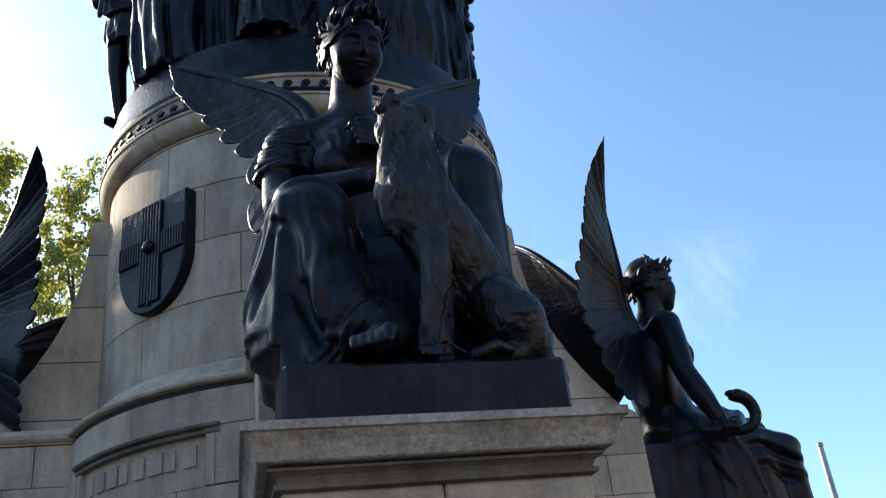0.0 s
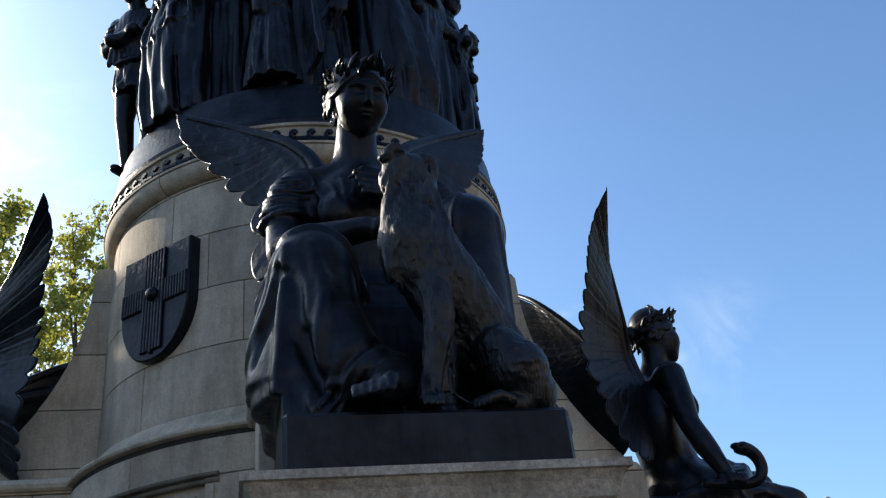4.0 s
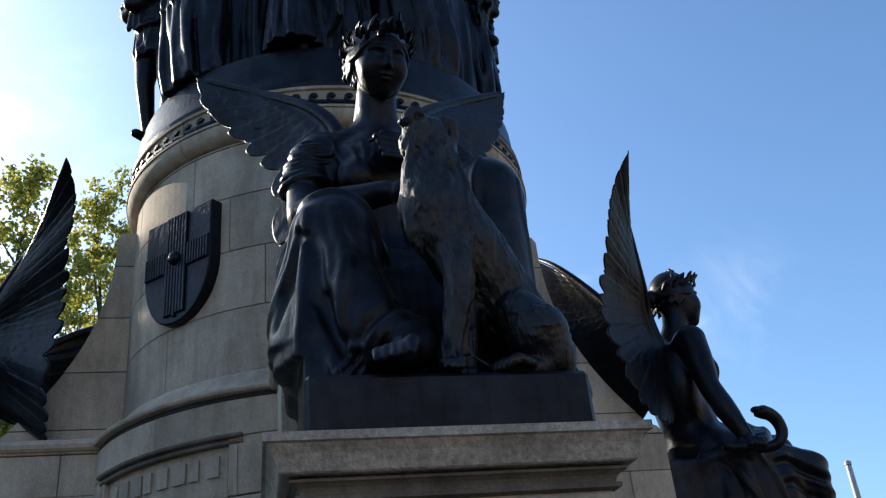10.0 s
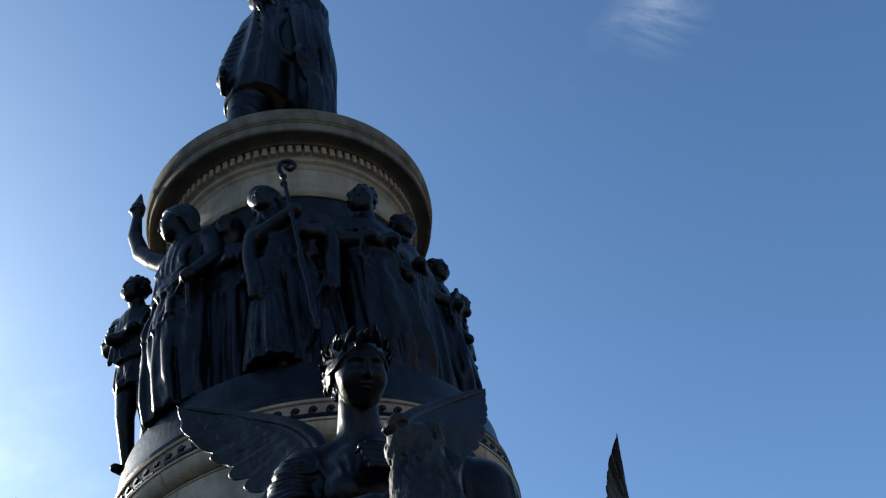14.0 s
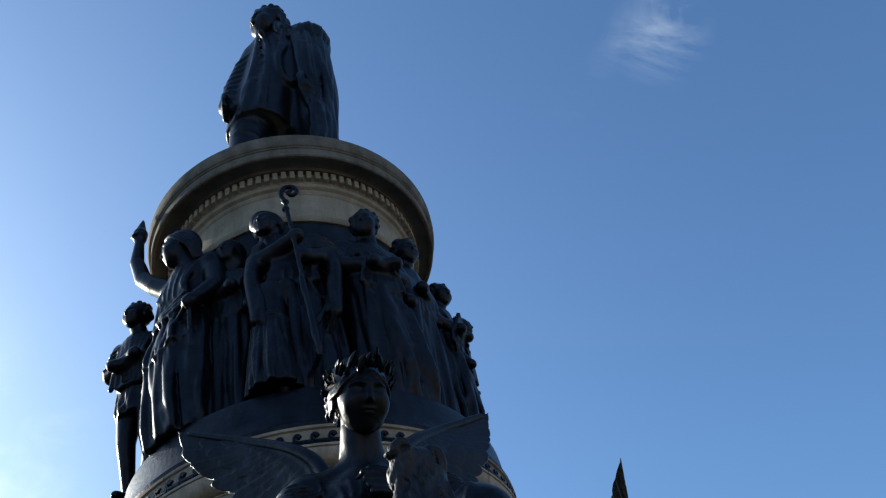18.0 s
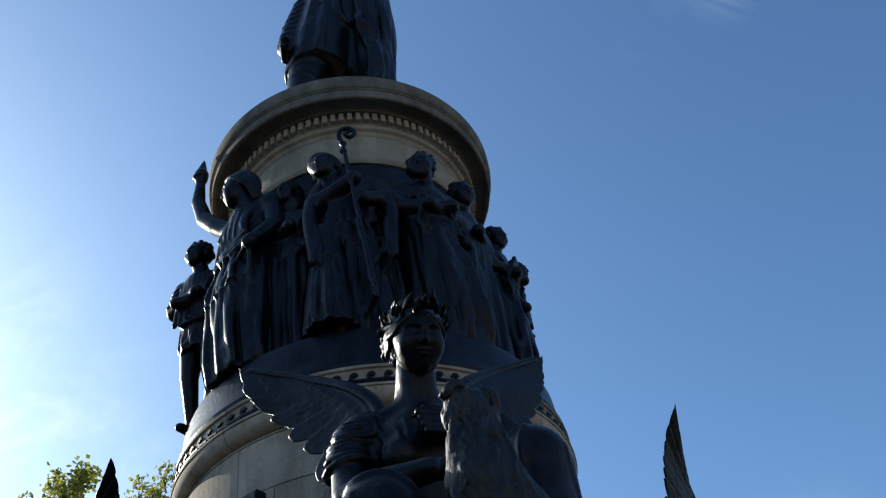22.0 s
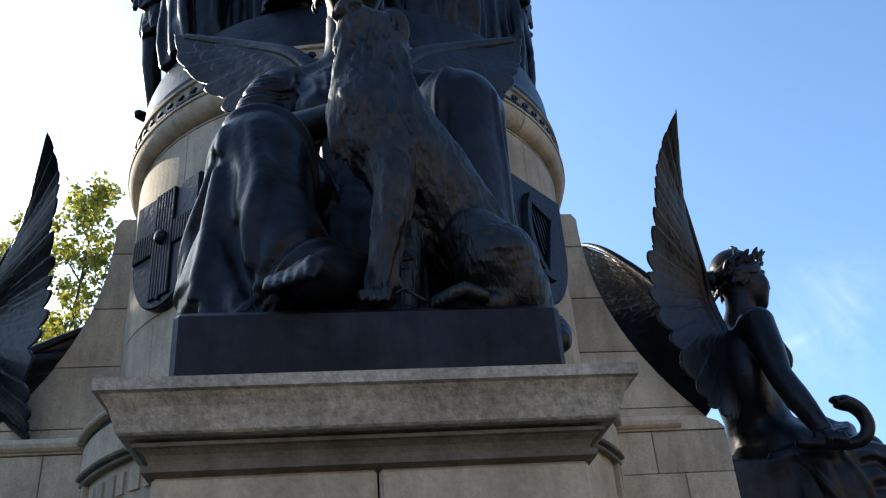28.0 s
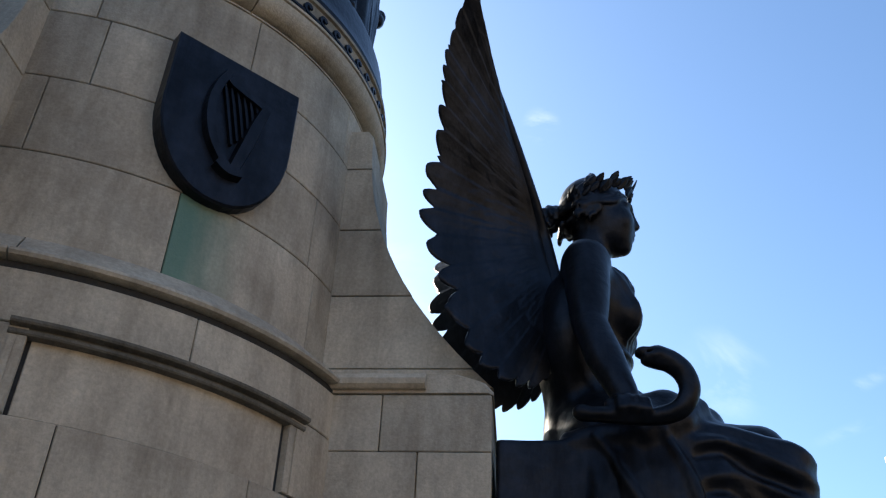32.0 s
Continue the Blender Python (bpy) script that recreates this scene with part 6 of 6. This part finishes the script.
def frieze_figures():
    st = standing
    rel = [(-0.2, 0, 1.42), (-0.26, -0.03, 1.15), (-0.21, -0.17, 0.95)], [0.08, 0.064, 0.045]
    ler = [(0.2, 0, 1.42), (0.26, -0.03, 1.15), (0.21, -0.17, 0.95)], [0.08, 0.064, 0.045]
    fold_l = [(-0.19, 0, 1.42), (-0.24, -0.06, 1.18), (0.06, -0.22, 1.15)], [0.08, 0.07, 0.046]
    fold_r = [(0.19, 0, 1.42), (0.24, -0.06, 1.18), (-0.06, -0.22, 1.11)], [0.08, 0.07, 0.046]
    bare = ([(-0.09, 0, 0.92), (-0.10, -0.03, 0.5), (-0.10, 0.03, 0.06), (-0.10, -0.12, 0.03)], [0.115, 0.07, 0.042, 0.034], 0.03)
    bare2 = ([(0.09, 0, 0.92), (0.12, -0.08, 0.5), (0.13, 0.02, 0.06), (0.13, -0.13, 0.03)], [0.115, 0.07, 0.042, 0.034], 0.03)
    tunic = [(1.45, 0, 0, 0.165, 0.13, 0.3), (1.0, 0, 0, 0.145, 0.13, 0.4), (0.70, 0, 0, 0.165, 0.155, 0.8)]

    def rolled_sleeves(c):
        for s in (-1, 1):
            for i in range(5):
                z = 1.40 - 0.045 * i
                c.ridge([(s * 0.13, -0.12, z), (s * 0.25, -0.08, z - 0.02), (s * 0.29, 0.02, z - 0.01)], 0.018, 0.014, 0.010, 4, -0.1)
        c.ridge([(-0.15, -0.10, 0.96), (0.0, -0.16, 0.94), (0.15, -0.10, 0.96)], 0.02, 0.02, 0.012, 5, -0.1)
    st("standing_statue", "dark bronze bare-legged youth with folded arms on the drum", -166.5, 1.19, Z_FOOT - 0.02, 1.63, tunic, 9, 0.4, (fold_l, fold_r), "short", head_turn=(0, 0, -12), legs=(bare, bare2), lean=3.5, face=46, extra=rolled_sleeves)
    st("standing_statue", "dark bronze man half hidden between the youth and the robed woman", -168, 1.0, Z_FOOT, 1.62, GOWN, 10, 1.1, (rel, ler), "short", head_turn=(0, 0, -20), face=40)

    def cap_in_hand(c):
        # the cap and its tassel over the raised hand, a sash knotted at the waist, an overskirt with a turned edge
        c.ball((-0.545, -0.09, 2.32), (0.058, 0.055, 0.048), 0.02)
        c.cone((-0.545, -0.09, 2.34), (-0.54, -0.08, 2.50), 0.048, 0.010, 0.015)
        c.ridge([(-0.605, -0.09, 2.29), (-0.545, -0.15, 2.28), (-0.48, -0.09, 2.29)], 0.014, 0.014, 0.008, 4, -0.2)
        for i in range(3):
            c.ridge([(-0.19, -0.10, 1.03 - 0.035 * i), (-0.04, -0.20, 1.01 - 0.035 * i), (0.14, -0.15, 1.05 - 0.035 * i), (0.20, 0.0, 1.06 - 0.035 * i)], 0.018, 0.018, 0.008, 6, -0.2)
        for i in range(8):
            x = -0.20 + 0.055 * i
            c.ridge([(x, -0.22, 0.95), (x * 1.15 - 0.01, -0.27, 0.80), (x * 1.25 - 0.02, -0.26, 0.64 - 0.03 * (i % 2))], 0.014, 0.022, 0.014, 5, 0.0)
        c.ridge([(-0.27, -0.14, 0.66), (-0.12, -0.26, 0.60), (0.05, -0.27, 0.64), (0.2, -0.20, 0.70)], 0.012, 0.012, 0.008, 6, -0.3)
        for i in range(7):
            x = -0.26 + 0.07 * i
            c.ridge([(x, -0.24, 0.60), (x * 0.95 + 0.02, -0.26, 0.32), (x * 0.9 + 0.03, -0.24, 0.03)], 0.016, 0.026, 0.02, 5, 0.1)
        c.ridge([(-0.27, -0.08, 0.86), (-0.315, -0.13, 0.66), (-0.24, -0.16, 0.35), (-0.19, -0.15, 0.05)], 0.024, 0.02, 0.02, 6, 0.1)
        for i in range(5):
            c.ridge([(-0.16 + 0.07 * i, -0.12, 1.40), (-0.14 + 0.06 * i, -0.17, 1.25), (-0.11 + 0.05 * i, -0.17, 1.10)], 0.010, 0.014, 0.010, 4, 0.0)
    raised = [(-0.18, 0, 1.43), (-0.35, -0.05, 1.60), (-0.475, -0.07, 1.76), (-0.55, -0.09, 2.0), (-0.545, -0.09, 2.25)], [0.078, 0.068, 0.062, 0.052, 0.034]
    st("standing_statue", "dark bronze robed woman holding up a cap in her raised hand", -137.5, 1.12, Z_FOOT, 1.93, [(1.45, 0, 0, 0.185, 0.14, 0.2), (1.12, 0, 0, 0.155, 0.135, 0.3), (0.95, 0, 0, 0.20, 0.17, 0.6), (0.66, -0.03, -0.03, 0.275, 0.20, 0.9), (0.32, -0.02, -0.02, 0.235, 0.18, 1.1), (0.0, -0.01, -0.02, 0.22, 0.17, 1.3)], 12, 2.0, (raised, ler), "long", head_at=(0.0, -0.12, 1.64), head_turn=(8, 0, -48), extra=cap_in_hand, head_scale=0.84)

    def belt(c):
        for i in range(2):
            c.ridge([(-0.17, 0.09, 1.0 - 0.03 * i), (0.0, 0.16, 0.99 - 0.03 * i), (0.17, 0.09, 1.0 - 0.03 * i)], 0.016, 0.016, 0.008, 6, -0.2)
        for i in range(9):
            x = -0.20 + 0.05 * i
            c.ridge([(x * 0.75, 0.16, 0.93), (x * 0.95, 0.21, 0.55), (x * 1.15, 0.24, 0.17)], 0.012, 0.022, 0.016, 5, 0.0)
    st("standing_statue", "dark bronze gowned boy seen from behind, sash at the waist", -104.5, 1.20, Z_FOOT - 0.02, 1.20, [(1.45, 0, 0, 0.175, 0.14, 0.1), (1.02, 0, 0, 0.17, 0.15, 0.1), (0.96, 0, 0, 0.19, 0.165, 0.3), (0.5, 0, 0, 0.225, 0.205, 0.8), (0.10, 0, 0, 0.265, 0.235, 1.1)], 14, 0.0, (fold_l, rel), "short", face=168, legs=(bare, bare2), extra=belt, head_at=(0.0, -0.10, 1.62))

    def crozier(c):
        c.cone((0.12, -0.31, 0.15), (-0.01, -0.27, 1.66), 0.016, 0.016, 0.010)
        for z in (1.58, 1.66):
            c.ball((-0.008, -0.27, z), (0.03, 0.03, 0.016), 0.006)
        c.fold([(-0.01, -0.27, 1.66), (-0.035, -0.27, 1.75), (-0.01, -0.27, 1.825), (0.05, -0.27, 1.83), (0.08, -0.27, 1.775), (0.045, -0.27, 1.73), (0.012, -0.27, 1.765), (0.035, -0.27, 1.79)], 0.02, 0.014, 0.006)
        c.tube([(-0.16, 0.0, 1.66), (-0.185, -0.01, 1.75), (-0.215, -0.03, 1.86)], [0.098, 0.105, 0.012], 0.015)
        for s in (-1, 1):
            c.fold([(s * 0.16, -0.06, 1.44), (s * 0.27, -0.16, 1.1), (s * 0.24, -0.2, 0.6)], 0.05, 0.05, 0.03)
        for i in range(7):
            x = -0.22 + 0.075 * i
            c.ridge([(x * 0.8, -0.2, 1.05), (x, -0.24, 0.65), (x * 1.1, -0.24, 0.08)], 0.014, 0.026, 0.018, 5, 0.1)
    st("standing_statue", "dark bronze bishop in mitre and cope holding a tall crozier", -96.5, 1.06, Z_FOOT, 1.86, CLOAK, 12, 0.8, (([(-0.2, 0, 1.42), (-0.24, -0.10, 1.2), (0.02, -0.25, 1.28)], [0.09, 0.08, 0.05]), ([(0.2, 0, 1.42), (0.30, -0.08, 1.22), (0.10, -0.24, 1.10)], [0.09, 0.08, 0.05])), "mitre", head_at=(-0.15, -0.11, 1.60), head_turn=(0, 0, -30), extra=crozier)

    def toga(c):
        # one great sweep of cloth from the folded arms across to the far foot
        for i in range(9):
            c.ridge([(-0.20 + 0.045 * i, -0.2, 1.02 - 0.025 * i), (-0.10 + 0.045 * i, -0.26, 0.70), (0.03 + 0.04 * i, -0.24, 0.36), (0.16 + 0.03 * i, -0.16, 0.0)], 0.014, 0.024, 0.020, 6, 0.2)
        for i in range(5):
            c.ridge([(-0.20, -0.10, 1.44 - 0.03 * i), (-0.02, -0.19, 1.36 - 0.045 * i), (0.17, -0.15, 1.24 - 0.05 * i)], 0.012, 0.016, 0.010, 6, 0.0)
        c.tube([(0.24, -0.02, 1.30), (0.29, -0.05, 1.0), (0.28, -0.06, 0.70)], [0.06, 0.07, 0.05], 0.03)
    st("standing_statue", "dark bronze robed man with folded arms and a sweeping toga", -68.5, 1.12, Z_FOOT, 1.78, [(1.46, 0, 0.02, 0.20, 0.13, 0.3), (1.2, 0.0, 0.02, 0.215, 0.16, 0.5), (0.8, 0.02, 0.0, 0.225, 0.19, 0.8), (0.4, 0.06, 0.0, 0.235, 0.175, 0.8), (0.0, 0.10, 0.04, 0.24, 0.15, 0.8)], 9, 1.9, (fold_l, fold_r), "short", head_turn=(6, 0, -42), head_at=(-0.03, -0.11, 1.65), extra=toga, head_scale=0.80)
    st("standing_statue", "dark bronze cloaked man leaning beside the robed man", -48, 1.05, Z_FOOT, 1.79, CLOAK, 10, 0.2, (rel, fold_r), "short", head_turn=(8, 0, -20))

    def book(c):
        c.box((-0.06, -0.20, 1.16), (0.085, 0.018, 0.11), 0.008, 0.01, (25, 0, 10))
        for i in range(6):
            c.ridge([(-0.16 + 0.06 * i, -0.18, 1.0), (-0.17 + 0.065 * i, -0.23, 0.6), (-0.2 + 0.08 * i, -0.22, 0.05)], 0.014, 0.024, 0.016, 5, 0.1)
    st("standing_statue", "dark bronze gowned scholar holding an open book to his breast", -31, 1.12, Z_FOOT, 1.52, CLOAK, 11, 0.5, (fold_l, fold_r), "short", head_turn=(10, 0, -25), extra=book)

    def sack(c):
        c.ball((0.14, 0.02, 1.50), (0.17, 0.15, 0.17), 0.04)
        c.ball((0.17, 0.0, 1.62), (0.13, 0.10, 0.05), 0.03)
        for i in range(5):
            c.ridge([(0.0 + 0.06 * i, -0.12, 1.62), (0.04 + 0.05 * i, -0.15, 1.5), (0.06 + 0.04 * i, -0.12, 1.38)], 0.012, 0.012, 0.010, 4, 0.0)
    st("standing_statue", "dark bronze stooping labourer with a sack on the shoulder", -23, 1.16, Z_FOOT, 1.30, tunic, 9, 1.4, (rel, ([(0.2, 0, 1.42), (0.31, -0.1, 1.32), (0.2, -0.13, 1.52)], [0.08, 0.064, 0.046])), "short", head_at=(-0.1, -0.17, 1.52), legs=(bare, bare2), extra=sack)
    for i, (az, tall, h) in enumerate(((-121, 1.72, "hood"), (-2, 1.8, "hood"), (14, 1.75, "long"), (34, 1.8, "short"), (55, 1.74, "hood"), (77, 1.82, "short"), (100, 1.75, "long"), (124, 1.8, "short"), (148, 1.76, "hood"), (170, 1.8, "short"))):
        st("standing_statue", "dark bronze robed figure standing against the drum", az, 1.03 - 0.03 * (i == 0), Z_FOOT, tall, CLOAK if i % 2 else GOWN, 10 + i % 4, 0.9 * i, (rel, fold_r) if i % 2 else (fold_l, ler), h, head_turn=(0, 0, 25 * math.sin(i * 2.1)))


def great_statue():
    """The cloaked orator on top of the cap, about twice life size and more."""
    s = Soup()
    c = Clay((-0.75, -0.6, -0.03), (0.75, 0.55, 2.1), 0.0105)
    # legs and shoes
    c.tube([(-0.12, 0, 0.98), (-0.22, -0.05, 0.52), (-0.255, -0.02, 0.05)], [0.14, 0.098, 0.085], 0.03)
    c.tube([(0.06, 0, 0.98), (0.08, 0.02, 0.5), (0.10, 0.05, 0.05)], [0.13, 0.09, 0.08], 0.03)
    for x in (-0.26, 0.11):
        c.ball((x, -0.09, 0.04), (0.065, 0.14, 0.045), 0.02)
    for i in range(4):
        c.ridge([(-0.30, -0.10, 0.62 - 0.13 * i), (-0.24, -0.16, 0.60 - 0.13 * i), (-0.18, -0.10, 0.58 - 0.13 * i)], 0.010, 0.010, 0.012, 4, 0.1)
    # frock coat, its skirts parted and flaring to one side
    c.tube([(-0.03, 0, 0.95), (-0.03, 0.0, 1.25), (-0.02, 0.0, 1.45)], [0.155, 0.15, 0.15], 0.05)
    c.robe([(1.50, -0.03, 0, 0.17, 0.14, 0.0), (1.15, -0.06, -0.02, 0.175, 0.175, 0.1), (0.90, -0.105, -0.01, 0.185, 0.185, 0.3), (0.60, -0.165, 0.0, 0.175, 0.185, 0.6)], 7, 0.06, 0.5, 0.5)
    c.ball((0, 0, 1.40), (0.20, 0.145, 0.14), 0.05)
    c.cone((-0.02, -0.02, 1.42), (-0.06, -0.08, 1.58), 0.085, 0.075, 0.04)
    c.ridge([(-0.14, -0.13, 1.46), (-0.165, -0.18, 1.25), (-0.19, -0.2, 1.0), (-0.26, -0.19, 0.62)], 0.020, 0.022, 0.014, 6, -0.1)
    c.ridge([(-0.10, -0.15, 1.46), (-0.095, -0.2, 1.25), (-0.10, -0.21, 1.0), (-0.115, -0.20, 0.64)], 0.016, 0.016, 0.012, 6, 0.0)
    for i in range(5):
        c.ball((-0.125, -0.195, 1.38 - 0.085 * i), 0.011, 0.005)
    c.ridge([(-0.17, -0.13, 1.54), (-0.12, -0.18, 1.44), (-0.10, -0.2, 1.32)], 0.028, 0.014, 0.012, 5, -0.1)
    for x in (-0.30, -0.22, -0.14):
        c.ridge([(x * 0.7 - 0.03, -0.17, 0.92), (x * 0.9, -0.19, 0.78), (x - 0.01, -0.18, 0.62)], 0.012, 0.018, 0.016, 5, 0.1)
    # his right arm hangs to a closed hand, creased at the elbow
    c.tube([(-0.165, 0, 1.43), (-0.235, 0.0, 1.22), (-0.275, -0.02, 1.05), (-0.315, -0.07, 0.84)], [0.082, 0.072, 0.068, 0.05], 0.025)
    hand(c, (-0.315, -0.07, 0.82), (-0.335, -0.10, 0.74), (0.1, -0.3, -0.8), 0.033)
    for i in range(7):
        c.ridge([(-0.20 - 0.012 * i, -0.10, 1.34 - 0.07 * i), (-0.25 - 0.011 * i, -0.07, 1.30 - 0.07 * i), (-0.285 - 0.010 * i, 0.02, 1.29 - 0.07 * i)], 0.012, 0.010, 0.010, 3, 0.0)
    # the cloak: heaped over the other shoulder and the bent arm, falling in long pleats to a point behind
    c.ball((0.155, -0.06, 1.44), (0.13, 0.15, 0.12), 0.04)
    c.robe([(1.57, 0.12, -0.02, 0.10, 0.11, 0.1), (1.49, 0.125, -0.03, 0.145, 0.16, 0.2), (1.20, 0.125, -0.02, 0.148, 0.20, 0.5), (0.94, 0.135, 0.0, 0.155, 0.225, 0.8), (0.66, 0.125, 0.04, 0.115, 0.22, 1.0), (0.30, 0.135, 0.07, 0.115, 0.20, 1.0), (0.06, 0.14, 0.08, 0.12, 0.20, 1.0)], 10, 0.085, 1.2, 0.7)
    c.ball((-0.01, -0.26, 0.46), (0.12, 0.16, 0.34), 0.03, (0, 20, 0), cut=True)
    c.ridge([(-0.045, -0.15, 1.56), (-0.02, -0.20, 1.42), (0.0, -0.22, 1.28), (-0.03, -0.24, 1.10), (-0.02, -0.24, 0.92), (0.04, -0.25, 0.80), (0.12, -0.24, 0.66), (0.19, -0.2, 0.40), (0.22, -0.15, 0.12)], 0.024, 0.020, 0.016, 7, -0.1)
    for i in range(8):
        x = 0.03 + 0.030 * i
        c.ridge([(x, -0.16 + 0.010 * i, 1.53), (x + 0.02, -0.21 + 0.014 * i, 1.28), (x + 0.02, -0.24 + 0.02 * i, 0.98), (x + 0.03, -0.22 + 0.025 * i, 0.60), (x + 0.02, -0.18 + 0.02 * i, 0.15)], 0.010, 0.019, 0.014, 6, 0.0)
    for i in range(7):
        x = 0.045 + 0.030 * i
        c.ridge([(x, -0.17 + 0.010 * i, 1.48), (x + 0.02, -0.21 + 0.014 * i, 1.25), (x + 0.02, -0.24 + 0.02 * i, 0.95), (x + 0.02, -0.22 + 0.025 * i, 0.62)], 0.005, 0.012, 0.014, 6, 0.0, True)
    # the turned collar of the cloak, its two points
    c.ridge([(0.06, -0.12, 1.60), (-0.02, -0.19, 1.53), (-0.03, -0.22, 1.42), (0.03, -0.23, 1.35)], 0.030, 0.012, 0.012, 6, -0.2)
    c.ridge([(0.02, -0.21, 1.38), (-0.02, -0.23, 1.28), (-0.03, -0.24, 1.16)], 0.022, 0.008, 0.010, 5, -0.2)
    s.add(*c.mesh())
    s.add(*HEADS["short"], pose(-0.072, -0.11, 1.615, 14, 0, -58) @ Matrix.Scale(0.74, 4))
    ob = s.build("orator_statue", BRONZE)
    ob.matrix_world = pose(0.06, -0.10, 8.3, 0, 0, -4) @ Matrix.Diagonal((1.96, 2.1, 2.0, 1))
    tagged(ob, "tall dark bronze statue of a cloaked orator on the granite cap", "statue")


# ---- trees and posts behind ----
def tree(x, y, tall, spread, low, seed, leaves=48000):
    t = empty("tree", (x, y, 0))
    tagged(t, "broad street tree with yellow-green early autumn leaves", "tree", "trees behind the monument")
    rng = random.Random(seed)
    limbs = Soup()

    def limb(p0, p1, r0, r1, n=7):
        c = spline([p0, (np.array(p0) + np.array(p1)) / 2 + np.array((rng.uniform(-0.2, 0.2), rng.uniform(-0.2, 0.2), 0.1)), p1], 4)
        rows = []
        for i, q in enumerate(c):
            r = r0 + (r1 - r0) * i / (len(c) - 1)
            for j in range(n):
                a = 2 * math.pi * j / n
                rows.append((q[0] + r * math.cos(a), q[1] + r * math.sin(a), q[2] + 0.3 * r * math.sin(a)))
        quads = [(i * n + j, i * n + (j + 1) % n, (i + 1) * n + (j + 1) % n, (i + 1) * n + j) for i in range(len(c) - 1) for j in range(n)]
        limbs.add(np.array(rows), np.array(quads))
        return c
    trunk = limb((0, 0, 0), (rng.uniform(-0.2, 0.2), rng.uniform(-0.2, 0.2), low + 0.6), 0.22, 0.14, 10)
    tips = []
    for i in range(20):
        a = 2 * math.pi * i / 20 * 3 + rng.uniform(-0.3, 0.3)
        el = rng.uniform(-0.25, 1.35)
        ln = rng.uniform(0.75, 1.0)
        end = np.array((spread * math.cos(a) * math.cos(el) * ln, spread * math.sin(a) * math.cos(el) * ln, low + (tall - low) * (0.28 + 0.72 * math.sin(el) * ln)))
        c = limb(trunk[-1] - np.array((0, 0, rng.uniform(0, 0.8))), end, 0.075, 0.015)
        for j in range(12):
            q = c[rng.randrange(2, len(c))]
            e2 = q + np.array((rng.uniform(-0.9, 0.9), rng.uniform(-0.9, 0.9), rng.uniform(-0.5, 0.95))) * spread / 3
            d = limb(q, e2, 0.02, 0.005, 5)
            tips.append(d)
            for k in range(3):
                q3 = d[rng.randrange(2, len(d))]
                e3 = q3 + np.array((rng.uniform(-0.4, 0.4), rng.uniform(-0.4, 0.4), rng.uniform(0.15, 0.65)))
                tips.append(limb(q3, e3, 0.008, 0.003, 4))
    limbs.build("trunk", BARK, t)
    nr = np.random.default_rng(seed)
    pts = []
    for d in tips:
        pts += [d[rng.randrange(len(d) // 3, len(d))] for _ in range(max(3, leaves // len(tips)))]
    pts = np.array(pts) + nr.normal(0, 0.07, (len(pts), 3))
    k = len(pts)
    way = nr.normal(0, 1, (k, 3)) + np.array((0, 0, -0.4))
    way /= np.linalg.norm(way, axis=1)[:, None]
    other = nr.normal(0, 1, (k, 3))
    side = np.cross(way, other)
    side /= np.linalg.norm(side, axis=1)[:, None] + 1e-9
    up = np.cross(side, way)
    size = nr.uniform(0.06, 0.12, (k, 1))
    v = np.stack([pts, pts + way * size * 0.5 + side * size * 0.36 + up * size * 0.1, pts + way * size, pts + way * size * 0.5 - side * size * 0.36 + up * size * 0.1], 1).reshape(-1, 3)
    crown = numpy_object("crown", v, np.arange(4 * k).reshape(-1, 4), LEAF, t)
    crown.data.polygons.foreach_set("use_smooth", np.zeros(k, dtype=bool))
    return t


def lamp_post(x, y, tall):
    p = empty("lamp_post", (x, y, -0.13))
    tagged(p, "slim grey steel post seen beyond the monument", "post", "posts beyond the monument")
    v, f = loft([[(r * math.cos(a), r * math.sin(a), z) for a in [j * math.pi / 8 for j in range(16)]] for r, z in ((0.11, 0.0), (0.11, 0.5), (0.085, 0.55), (0.07, tall * 0.6), (0.06, tall - 0.06), (0.052, tall - 0.01))])
    mesh_object("shaft", v, f, STEEL, p, smooth=True)
    v, f = loft([[(r * math.cos(a), r * math.sin(a), z) for a in [j * math.pi / 8 for j in range(16)]] for r, z in ((0.07, tall - 0.02), (0.07, tall + 0.04), (0.03, tall + 0.07))])
    mesh_object("collar", v, f, STEEL, p)


figure_with_hound()
hound()
figure_with_snake(90)
figure_with_snake(-90, False, tip=(0.6, 0.3, -0.6), far=(1.15, 0.33, -0.27), seed=9, broad=True)
figure_with_snake(180, False, seed=15)
frieze_figures()
great_statue()
tree(-5.0, 9.3, 10.6, 3.3, 1.3, 3, 80000)
tree(-2.6, 11.2, 11.2, 2.6, 4.0, 8)
# crown mostly out of view, set to block low sun from the lower monument
tree(-10.2, 8.7, 12.6, 4.4, 1.4, 21, 110000)
tree(-6.6, 13.5, 10.5, 3.6, 1.2, 44, 85000)
tree(4.4, 12.0, 7.6, 2.4, 2.6, 31, 16000)
lamp_post(6.23, 6.72, 5.65)
lamp_post(11.2, 10.8, 5.5)

# ---- masonry last ----
for quarter in (0, 90, 180, 270):
    buttress(quarter)
    pedestal(quarter)
courses()
dentils()
wave_scrolls()
